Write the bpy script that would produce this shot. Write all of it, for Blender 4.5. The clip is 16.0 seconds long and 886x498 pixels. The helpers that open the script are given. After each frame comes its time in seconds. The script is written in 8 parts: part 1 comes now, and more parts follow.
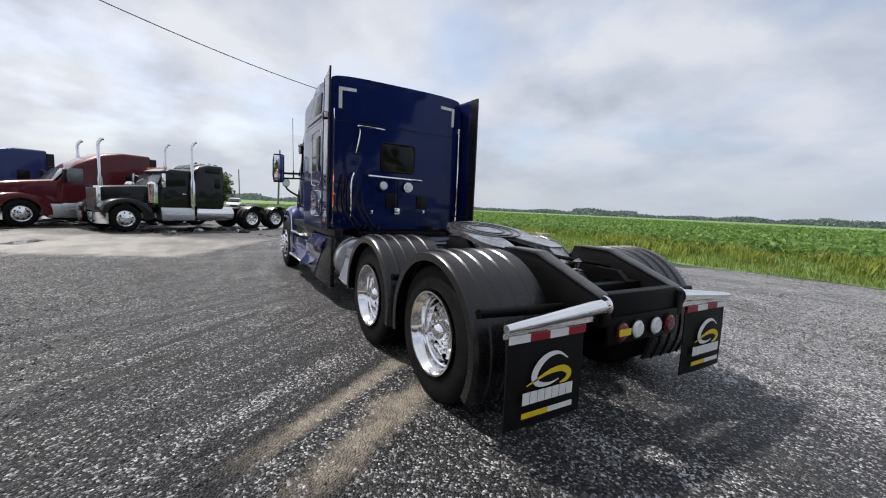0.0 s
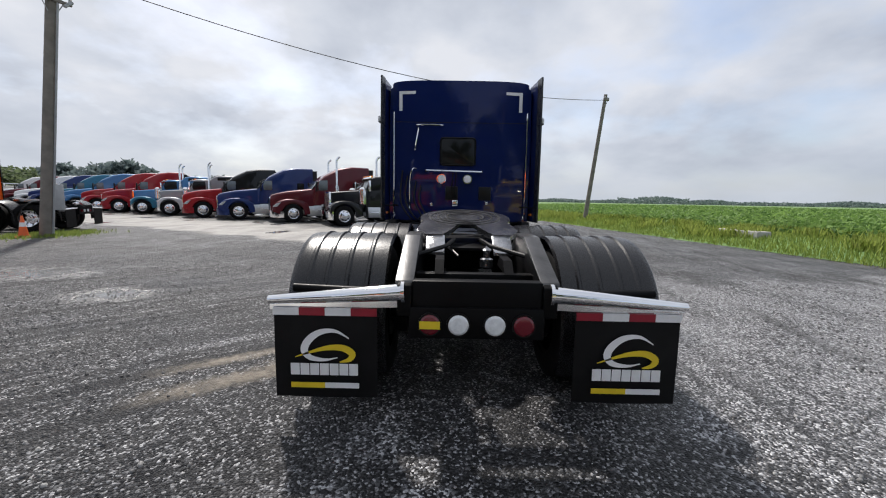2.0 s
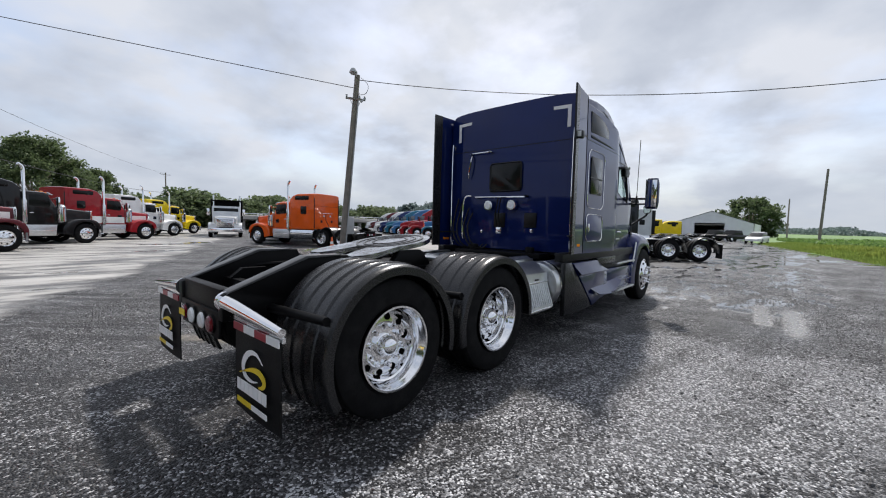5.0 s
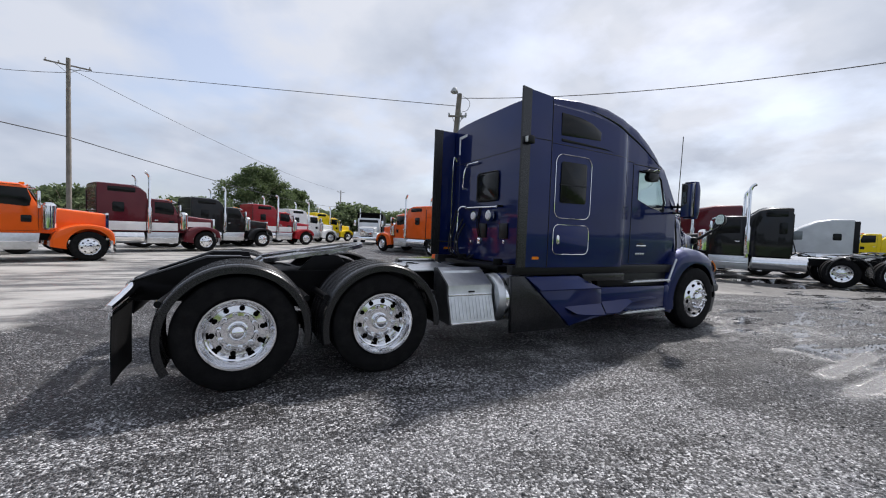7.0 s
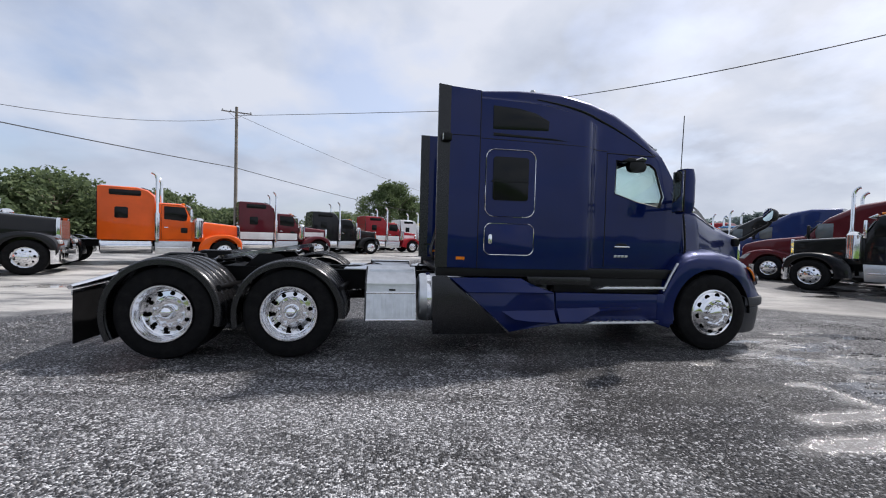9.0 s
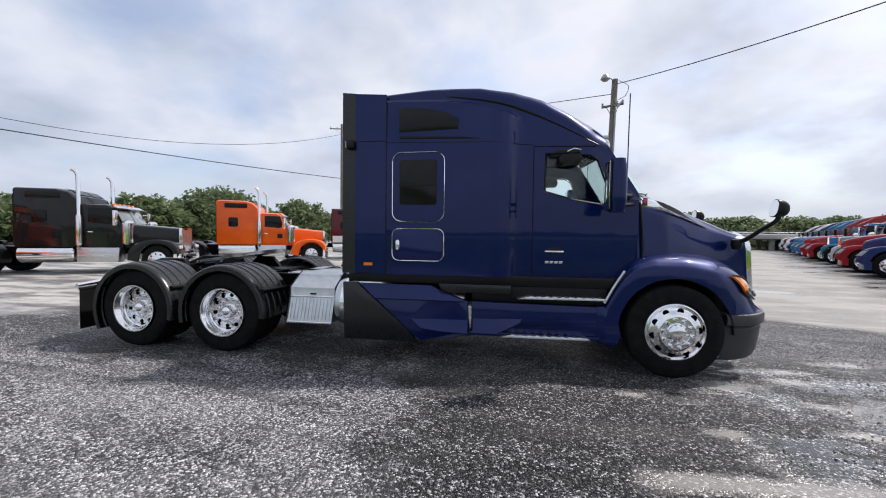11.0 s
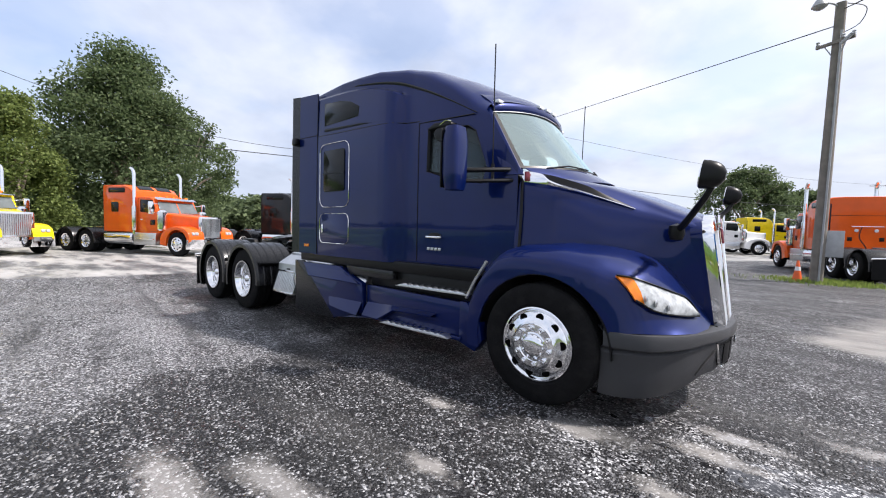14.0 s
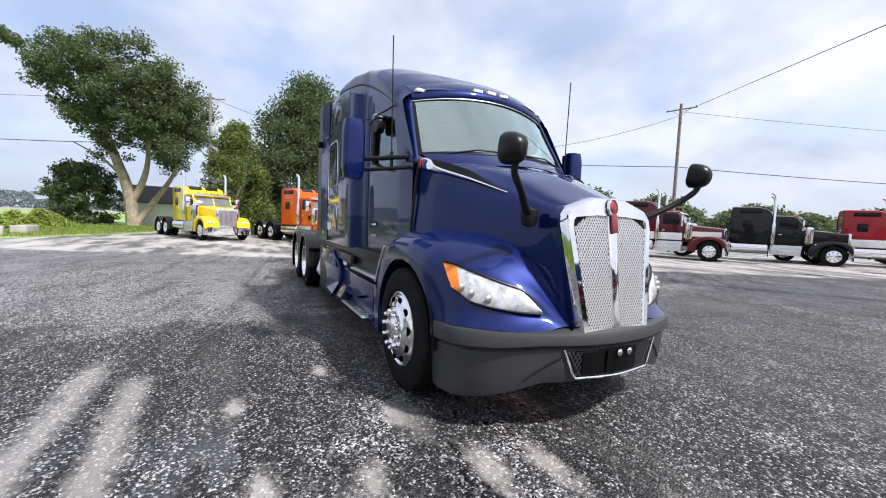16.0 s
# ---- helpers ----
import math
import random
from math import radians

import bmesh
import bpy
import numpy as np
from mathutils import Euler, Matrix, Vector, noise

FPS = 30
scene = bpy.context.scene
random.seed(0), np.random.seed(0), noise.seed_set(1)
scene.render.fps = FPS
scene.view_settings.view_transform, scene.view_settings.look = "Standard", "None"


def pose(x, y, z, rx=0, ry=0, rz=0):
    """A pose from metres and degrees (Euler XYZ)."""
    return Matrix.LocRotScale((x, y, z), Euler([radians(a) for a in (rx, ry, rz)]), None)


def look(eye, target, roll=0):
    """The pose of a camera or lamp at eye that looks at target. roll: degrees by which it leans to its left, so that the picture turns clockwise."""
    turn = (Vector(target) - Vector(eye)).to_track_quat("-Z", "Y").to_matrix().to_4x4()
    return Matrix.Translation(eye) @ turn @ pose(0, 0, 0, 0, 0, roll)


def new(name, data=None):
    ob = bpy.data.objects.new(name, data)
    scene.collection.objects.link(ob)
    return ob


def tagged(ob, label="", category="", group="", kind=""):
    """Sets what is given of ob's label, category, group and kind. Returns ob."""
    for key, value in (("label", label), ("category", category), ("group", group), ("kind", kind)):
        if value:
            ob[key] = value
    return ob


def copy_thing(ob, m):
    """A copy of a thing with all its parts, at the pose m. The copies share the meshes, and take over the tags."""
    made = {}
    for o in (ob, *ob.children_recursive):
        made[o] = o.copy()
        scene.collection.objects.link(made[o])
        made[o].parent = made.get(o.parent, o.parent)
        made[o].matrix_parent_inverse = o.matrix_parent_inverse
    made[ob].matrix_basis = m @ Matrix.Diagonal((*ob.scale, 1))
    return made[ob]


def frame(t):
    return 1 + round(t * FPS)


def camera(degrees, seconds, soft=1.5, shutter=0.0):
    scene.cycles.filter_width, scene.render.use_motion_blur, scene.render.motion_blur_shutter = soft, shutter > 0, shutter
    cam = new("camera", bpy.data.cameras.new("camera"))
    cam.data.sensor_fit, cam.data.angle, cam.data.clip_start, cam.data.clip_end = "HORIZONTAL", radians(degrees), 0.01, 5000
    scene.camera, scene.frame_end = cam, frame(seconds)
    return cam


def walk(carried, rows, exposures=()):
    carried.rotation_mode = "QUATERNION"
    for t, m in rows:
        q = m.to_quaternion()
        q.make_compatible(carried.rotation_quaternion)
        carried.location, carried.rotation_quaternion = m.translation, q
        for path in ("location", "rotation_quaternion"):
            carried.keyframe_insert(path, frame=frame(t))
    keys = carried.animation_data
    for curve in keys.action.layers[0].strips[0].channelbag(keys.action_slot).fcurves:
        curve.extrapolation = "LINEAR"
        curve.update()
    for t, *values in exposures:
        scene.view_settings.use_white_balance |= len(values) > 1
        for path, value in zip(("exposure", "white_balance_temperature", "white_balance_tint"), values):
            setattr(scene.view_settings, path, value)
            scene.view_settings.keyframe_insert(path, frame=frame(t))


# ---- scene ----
cam = camera(97.2, 16.0, 1.1)
PATH = [
    (0, (-2.442, 2.606, 1.433), (-0.738, 1.579, 1.225), 2.6),
    (0.5, (-2.732, 2.029, 1.465), (-0.91, 1.233, 1.248), 2.4),
    (1, (-3.018, 1.448, 1.467), (-1.106, 0.907, 1.246), 2.1),
    (1.5, (-3.084, 0.834, 1.428), (-1.116, 0.569, 1.192), 1.5),
    (2, (-3.124, 0.185, 1.401), (-1.14, 0.203, 1.151), 1.0),
    (2.5, (-3.011, -0.438, 1.373), (-1.049, -0.152, 1.112), 0.8),
    (3, (-2.857, -1.045, 1.388), (-0.944, -0.522, 1.133), 1.3),
    (3.5, (-2.727, -1.67, 1.408), (-0.883, -0.929, 1.177), 1.8),
    (4, (-2.449, -2.226, 1.43), (-0.699, -1.276, 1.239), 1.9),
    (4.5, (-2.209, -2.79, 1.417), (-0.575, -1.645, 1.271), 1.8),
    (4.7, (-2.086, -2.983, 1.41), (-0.503, -1.767, 1.275), 1.6),
    (6.8, (-0.2, -4.872, 1.442), (0.776, -3.129, 1.349), 2.1),
    (7, (0.034, -4.99, 1.468), (0.945, -3.212, 1.38), 2.1),
    (7.5, (0.599, -5.257, 1.484), (1.35, -3.405, 1.416), 2.3),
    (8, (1.159, -5.558, 1.464), (1.745, -3.646, 1.411), 2.3),
    (8.5, (1.767, -5.687, 1.431), (2.192, -3.734, 1.38), 2.2),
    (9, (2.404, -5.817, 1.427), (2.688, -3.838, 1.367), 1.6),
    (9.5, (3.047, -5.89, 1.425), (3.2, -3.897, 1.367), 1.0),
    (9.7, (3.317, -5.871, 1.452), (3.417, -3.874, 1.397), 0.8),
    (12, (6.09, -5.414, 1.549), (5.432, -3.528, 1.456), 1.0),
    (12.5, (6.683, -5.135, 1.492), (5.862, -3.313, 1.403), 1.2),
    (13, (7.231, -4.805, 1.442), (6.249, -3.065, 1.365), 1.6),
    (13.5, (7.716, -4.462, 1.463), (6.581, -2.818, 1.377), 1.6),
    (14, (8.23, -4.128, 1.46), (6.948, -2.596, 1.354), 1.4),
    (14.5, (8.64, -3.672, 1.425), (7.221, -2.268, 1.307), 1.7),
    (15, (9.119, -3.268, 1.4), (7.57, -2.009, 1.272), 2.1),
    (15.5, (9.49, -2.817, 1.382), (7.82, -1.725, 1.252), 2.4),
    (16, (9.819, -2.313, 1.409), (8.04, -1.408, 1.277), 2.3),
]
walk(cam, [(t, look(eye, target, roll)) for t, eye, target, roll in PATH], [(0, 0.06, 6600, 12), (4.5, 0.0, 6480, 12), (9, 0.04, 6330, 14), (12, 0.34, 6580, 14), (14, 0.50, 6450, 15), (16, 0.47, 6450, 15)])

# ---- world, sun, exposure ----
SUN_AZ, SUN_EL = 28.0, 52.0
sun_dir = Vector((math.cos(radians(SUN_EL)) * math.cos(radians(SUN_AZ)), math.cos(radians(SUN_EL)) * math.sin(radians(SUN_AZ)), math.sin(radians(SUN_EL))))
sun = new("sun", bpy.data.lights.new("sun", "SUN"))
sun.data.energy, sun.data.angle, sun.data.color = 4.6, radians(3), (1.0, 0.96, 0.90)
sun.matrix_world = look(sun_dir * 100, (0, 0, 0))


def make_world():
    w = bpy.data.worlds.new("cloudy_sky")
    scene.world = w
    w.use_nodes = True
    nt = w.node_tree
    nt.nodes.clear()
    out = nt.nodes.new("ShaderNodeOutputWorld")
    bg = nt.nodes.new("ShaderNodeBackground")
    bg.inputs["Strength"].default_value = 0.80
    sky = nt.nodes.new("ShaderNodeTexSky")
    sky.sky_type, sky.sun_disc = "NISHITA", False
    sky.sun_elevation, sky.sun_rotation = radians(SUN_EL), radians(90 - SUN_AZ)
    sky.dust_density = 2.0
    gain = nt.nodes.new("ShaderNodeVectorMath")
    gain.operation = "SCALE"
    gain.inputs["Scale"].default_value = 0.22
    nt.links.new(sky.outputs["Color"], gain.inputs[0])
    co = nt.nodes.new("ShaderNodeTexCoord")
    # flatten the dome so that clouds crowd towards the horizon
    sep = nt.nodes.new("ShaderNodeSeparateXYZ")
    nt.links.new(co.outputs["Generated"], sep.inputs[0])
    zz = nt.nodes.new("ShaderNodeMath"); zz.operation = "MAXIMUM"; zz.inputs[1].default_value = 0.0
    nt.links.new(sep.outputs["Z"], zz.inputs[0])
    za = nt.nodes.new("ShaderNodeMath"); za.operation = "ADD"; za.inputs[1].default_value = 0.36
    nt.links.new(zz.outputs[0], za.inputs[0])
    dv = nt.nodes.new("ShaderNodeVectorMath"); dv.operation = "DIVIDE"
    comb = nt.nodes.new("ShaderNodeCombineXYZ")
    for i in range(3):
        nt.links.new(za.outputs[0], comb.inputs[i])
    nt.links.new(co.outputs["Generated"], dv.inputs[0])
    nt.links.new(comb.outputs[0], dv.inputs[1])

    def cloud(scale, detail, rough, seed):
        n = nt.nodes.new("ShaderNodeTexNoise")
        n.noise_dimensions = "4D"
        n.inputs["W"].default_value = seed
        n.inputs["Scale"].default_value, n.inputs["Detail"].default_value, n.inputs["Roughness"].default_value = scale, detail, rough
        n.inputs["Distortion"].default_value = 0.1
        nt.links.new(dv.outputs[0], n.inputs["Vector"])
        return n

    def ramp(node, stops):
        r = nt.nodes.new("ShaderNodeValToRGB")
        el = r.color_ramp.elements
        for i, (p, c) in enumerate(stops):
            e = el[i] if i < 2 else el.new(p)
            e.position, e.color = p, (*c, 1)
        nt.links.new(node.outputs[0], r.inputs[0])
        return r

    cover = ramp(cloud(1.9, 7, 0.52, 3.7), [(0.36, (0.50, 0.50, 0.50)), (0.52, (1, 1, 1))])
    tone = ramp(cloud(2.5, 7, 0.50, 8.1), [(0.30, (0.56, 0.62, 0.72)), (0.46, (0.74, 0.80, 0.89)), (0.60, (0.90, 0.94, 1.0))])
    mix = nt.nodes.new("ShaderNodeMix"); mix.data_type = "RGBA"
    nt.links.new(cover.outputs[0], mix.inputs["Factor"])
    nt.links.new(gain.outputs[0], mix.inputs["A"])
    nt.links.new(tone.outputs[0], mix.inputs["B"])
    # pale haze low down
    hz = nt.nodes.new("ShaderNodeMapRange")
    hz.inputs["From Min"].default_value, hz.inputs["From Max"].default_value = 0.0, 0.16
    hz.inputs["To Min"].default_value, hz.inputs["To Max"].default_value = 0.85, 0.0
    nt.links.new(zz.outputs[0], hz.inputs["Value"])
    mx2 = nt.nodes.new("ShaderNodeMix"); mx2.data_type = "RGBA"
    nt.links.new(hz.outputs[0], mx2.inputs["Factor"])
    nt.links.new(mix.outputs["Result"], mx2.inputs["A"])
    mx2.inputs["B"].default_value = (0.70, 0.76, 0.82, 1)
    # brighter and whiter round the veiled sun, bluer and dimmer away from it
    dt = nt.nodes.new("ShaderNodeVectorMath"); dt.operation = "DOT_PRODUCT"
    nt.links.new(co.outputs["Generated"], dt.inputs[0])
    dt.inputs[1].default_value = sun_dir
    glow = nt.nodes.new("ShaderNodeValToRGB")
    el = glow.color_ramp.elements
    el[0].position, el[0].color = 0.0, (0.76, 0.83, 0.93, 1)
    el[1].position, el[1].color = 1.0, (1.08, 1.08, 1.08, 1)
    mid = el.new(0.62); mid.color = (0.95, 0.97, 1.0, 1)
    mr = nt.nodes.new("ShaderNodeMapRange")
    mr.inputs["From Min"].default_value, mr.inputs["From Max"].default_value = -0.75, 0.95
    nt.links.new(dt.outputs["Value"], mr.inputs["Value"])
    nt.links.new(mr.outputs[0], glow.inputs[0])
    ml = nt.nodes.new("ShaderNodeMix"); ml.data_type = "RGBA"; ml.blend_type = "MULTIPLY"
    ml.inputs["Factor"].default_value = 1.0
    nt.links.new(mx2.outputs["Result"], ml.inputs["A"])
    nt.links.new(glow.outputs[0], ml.inputs["B"])
    nt.links.new(ml.outputs["Result"], bg.inputs["Color"])
    nt.links.new(bg.outputs[0], out.inputs[0])


make_world()


# ---- materials ----
def tree_of(name):
    m = bpy.data.materials.new(name)
    m.use_nodes = True
    return m, m.node_tree, m.node_tree.nodes["Principled BSDF"]


def noise_node(nt, scale, detail=4, rough=0.55, where="Object", stretch=None):
    co = nt.nodes.new("ShaderNodeTexCoord")
    n = nt.nodes.new("ShaderNodeTexNoise")
    n.inputs["Scale"].default_value, n.inputs["Detail"].default_value, n.inputs["Roughness"].default_value = scale, detail, rough
    src = co.outputs[where]
    if stretch:
        mp = nt.nodes.new("ShaderNodeMapping")
        mp.inputs["Scale"].default_value = stretch
        nt.links.new(src, mp.inputs["Vector"])
        src = mp.outputs[0]
    nt.links.new(src, n.inputs["Vector"])
    return n


def ramp_node(nt, src, stops):
    r = nt.nodes.new("ShaderNodeValToRGB")
    el = r.color_ramp.elements
    for i, (p, c) in enumerate(stops):
        e = el[i] if i < 2 else el.new(p)
        e.position, e.color = p, (*c, 1)
    nt.links.new(src, r.inputs[0])
    return r


def surface(name, colour, rough=0.5, metal=0.0, vary=0.15, scale=6.0, fine=60.0, bump=0.0, coat=0.0, dirt=None, spec=0.5):
    """A plain surface with variation at two scales, in colour, gloss and relief."""
    m, nt, b = tree_of(name)
    n1, n2 = noise_node(nt, scale), noise_node(nt, fine, 3)
    lo = tuple(max(0, c * (1 - vary)) for c in colour)
    hi = tuple(min(1, c * (1 + vary)) for c in colour)
    r1 = ramp_node(nt, n1.outputs[0], [(0.3, lo), (0.7, hi)])
    last = r1.outputs[0]
    if dirt:
        d = ramp_node(nt, noise_node(nt, scale * 0.6, 6, 0.65).outputs[0], [(0.5, (0, 0, 0)), (0.72, (0.6, 0.6, 0.6))])
        mx = nt.nodes.new("ShaderNodeMix"); mx.data_type = "RGBA"
        nt.links.new(d.outputs[0], mx.inputs["Factor"])
        nt.links.new(last, mx.inputs["A"])
        mx.inputs["B"].default_value = (*dirt, 1)
        last = mx.outputs["Result"]
    nt.links.new(last, b.inputs["Base Color"])
    rr = nt.nodes.new("ShaderNodeMapRange")
    rr.inputs["To Min"].default_value, rr.inputs["To Max"].default_value = max(0.02, rough * 0.75), min(1, rough * 1.25)
    nt.links.new(n2.outputs[0], rr.inputs["Value"])
    nt.links.new(rr.outputs[0], b.inputs["Roughness"])
    b.inputs["Metallic"].default_value = metal
    b.inputs["Coat Weight"].default_value = coat
    b.inputs["Coat Roughness"].default_value = 0.04
    b.inputs["Coat IOR"].default_value = 1.24
    b.inputs["Specular IOR Level"].default_value = spec
    if bump:
        bp = nt.nodes.new("ShaderNodeBump")
        bp.inputs["Strength"].default_value, bp.inputs["Distance"].default_value = bump, 0.01
        nt.links.new(n2.outputs[0], bp.inputs["Height"])
        nt.links.new(bp.outputs[0], b.inputs["Normal"])
    return m


def paint(name, colour, metal=0.25, rough=0.42, ior=1.36):
    m = surface(name, colour, rough, metal, 0.10, 1.6, 900, 0, 1.0, None, 0.10)
    b = m.node_tree.nodes["Principled BSDF"]
    b.inputs["Coat IOR"].default_value, b.inputs["Coat Roughness"].default_value = ior, 0.03
    return m


BLUE = paint("deep_blue_paint", (0.0012, 0.0092, 0.078), 0.34, 0.38, 1.35)
CHROME = surface("chrome", (0.86, 0.86, 0.87), 0.045, 1.0, 0.04, 5, 80)
ALU = surface("polished_aluminium", (0.84, 0.84, 0.85), 0.10, 1.0, 0.06, 8, 120)
DULL = surface("brushed_aluminium", (0.62, 0.63, 0.64), 0.34, 1.0, 0.10, 10, 150, 0.05)
RUBBER = surface("tyre_rubber", (0.007, 0.007, 0.0075), 0.75, 0, 0.3, 9, 90, 0.25, dirt=(0.02, 0.019, 0.018), spec=0.12)
FRAME = surface("black_frame_paint", (0.004, 0.004, 0.0045), 0.42, 0, 0.3, 5, 70, 0.1, dirt=(0.008, 0.0075, 0.0075), spec=0.10)
PLASTIC = surface("black_fender_plastic", (0.008, 0.008, 0.009), 0.27, 0, 0.2, 4, 120, 0.08, spec=0.5)
GREYPLASTIC = surface("charcoal_bumper_plastic", (0.038, 0.039, 0.043), 0.45, 0, 0.12, 3, 260, 0.12, spec=0.4)
BLACKTRIM = surface("black_trim", (0.006, 0.006, 0.0065), 0.35, 0, 0.2, 6, 100, spec=0.25)
FLAP = surface("mudflap_rubber", (0.007, 0.007, 0.0075), 0.55, 0, 0.25, 7, 120, 0.1, spec=0.15)
HOLEBLACK = surface("unlit_hollow_black", (0.004, 0.004, 0.004), 0.9, 0, 0.2, 6, 100, spec=0.0)
WORN = surface("worn_black_steel", (0.045, 0.045, 0.047), 0.32, 0.3, 0.5, 9, 60, 0.1)
WHITE = surface("white_print", (0.80, 0.80, 0.80), 0.5, 0, 0.05, 8, 60)
YELLOW = surface("yellow_print", (0.75, 0.55, 0.02), 0.5, 0, 0.08, 8, 60)
REDTAPE = surface("red_reflective_tape", (0.27, 0.006, 0.022), 0.35, 0, 0.1, 20, 200)
BADGE = surface("dull_red_badge", (0.30, 0.07, 0.085), 0.25, 0.6, 0.3, 40, 200)
WHITETAPE = surface("white_reflective_tape", (0.78, 0.78, 0.78), 0.35, 0, 0.05, 20, 200)
REDLENS = surface("red_lens", (0.13, 0.003, 0.012), 0.12, 0, 0.1, 20, 200, 0, 1.0)
AMBER = surface("amber_lens", (0.85, 0.22, 0.01), 0.15, 0, 0.1, 20, 200, 0, 1.0)
WHITELENS = surface("clear_lamp_lens", (0.75, 0.77, 0.78), 0.12, 0, 0.12, 30, 200, 0, 1.0)
HEADLENS = surface("headlamp_lens", (0.43, 0.45, 0.46), 0.10, 0, 0.40, 16, 200, 0, 1.0)
INTERIOR = surface("dark_cab_lining", (0.03, 0.03, 0.032), 0.8, 0, 0.2, 5, 80)
GREASE = surface("greased_steel", (0.34, 0.34, 0.35), 0.20, 0.95, 0.6, 7, 50, 0.3)
WOOD = surface("weathered_pole_wood", (0.20, 0.18, 0.155), 0.85, 0, 0.25, 3, 40, 0.4)
BARK = surface("pale_bark", (0.30, 0.25, 0.19), 0.9, 0, 0.3, 3, 30, 0.5)
CONCRETE = surface("old_concrete", (0.36, 0.35, 0.33), 0.9, 0, 0.15, 3, 50, 0.2)
CONE = surface("orange_cone_plastic", (0.75, 0.12, 0.02), 0.5, 0, 0.1, 6, 60)
WIRE = surface("cable_black", (0.02, 0.02, 0.022), 0.6, 0, 0.1, 6, 60)
PORCELAIN = surface("grey_insulator", (0.35, 0.36, 0.37), 0.3, 0, 0.1, 6, 60)


def glass(name, tint, solid=0.0):
    """Clear pane: mirror at grazing angles, tinted see-through otherwise."""
    m, nt, b = tree_of(name)
    nt.nodes.remove(b)
    out = nt.nodes["Material Output"]
    tr = nt.nodes.new("ShaderNodeBsdfTransparent"); tr.inputs[0].default_value = (*tint, 1)
    gl = nt.nodes.new("ShaderNodeBsdfGlossy"); gl.inputs["Roughness"].default_value = 0.02
    gl.inputs["Color"].default_value = (*tint, 1)
    lw = nt.nodes.new("ShaderNodeLayerWeight"); lw.inputs["Blend"].default_value = 0.5
    fr = nt.nodes.new("ShaderNodeMath"); fr.operation = "POWER"; fr.inputs[1].default_value = 3.5
    nt.links.new(lw.outputs["Facing"], fr.inputs[0])
    mx = nt.nodes.new("ShaderNodeMixShader")
    ad = nt.nodes.new("ShaderNodeMath"); ad.operation = "ADD"; ad.inputs[1].default_value = 0.05 + solid
    nt.links.new(fr.outputs[0], ad.inputs[0])
    nt.links.new(ad.outputs[0], mx.inputs[0])
    nt.links.new(tr.outputs[0], mx.inputs[1])
    nt.links.new(gl.outputs[0], mx.inputs[2])
    nt.links.new(mx.outputs[0], out.inputs[0])
    return m


GLASS = glass("side_glass", (0.90, 1.0, 0.98), 0.0)
WSGLASS = glass("windscreen_glass", (0.80, 0.95, 0.90), 0.36)
TINTED = surface("dark_tinted_glass", (0.007, 0.008, 0.008), 0.16, 0, 0.1, 3, 40, 0, 0.25, spec=0.2)
MIRROR = surface("mirror_glass", (0.85, 0.86, 0.87), 0.02, 1.0, 0.02, 3, 40)


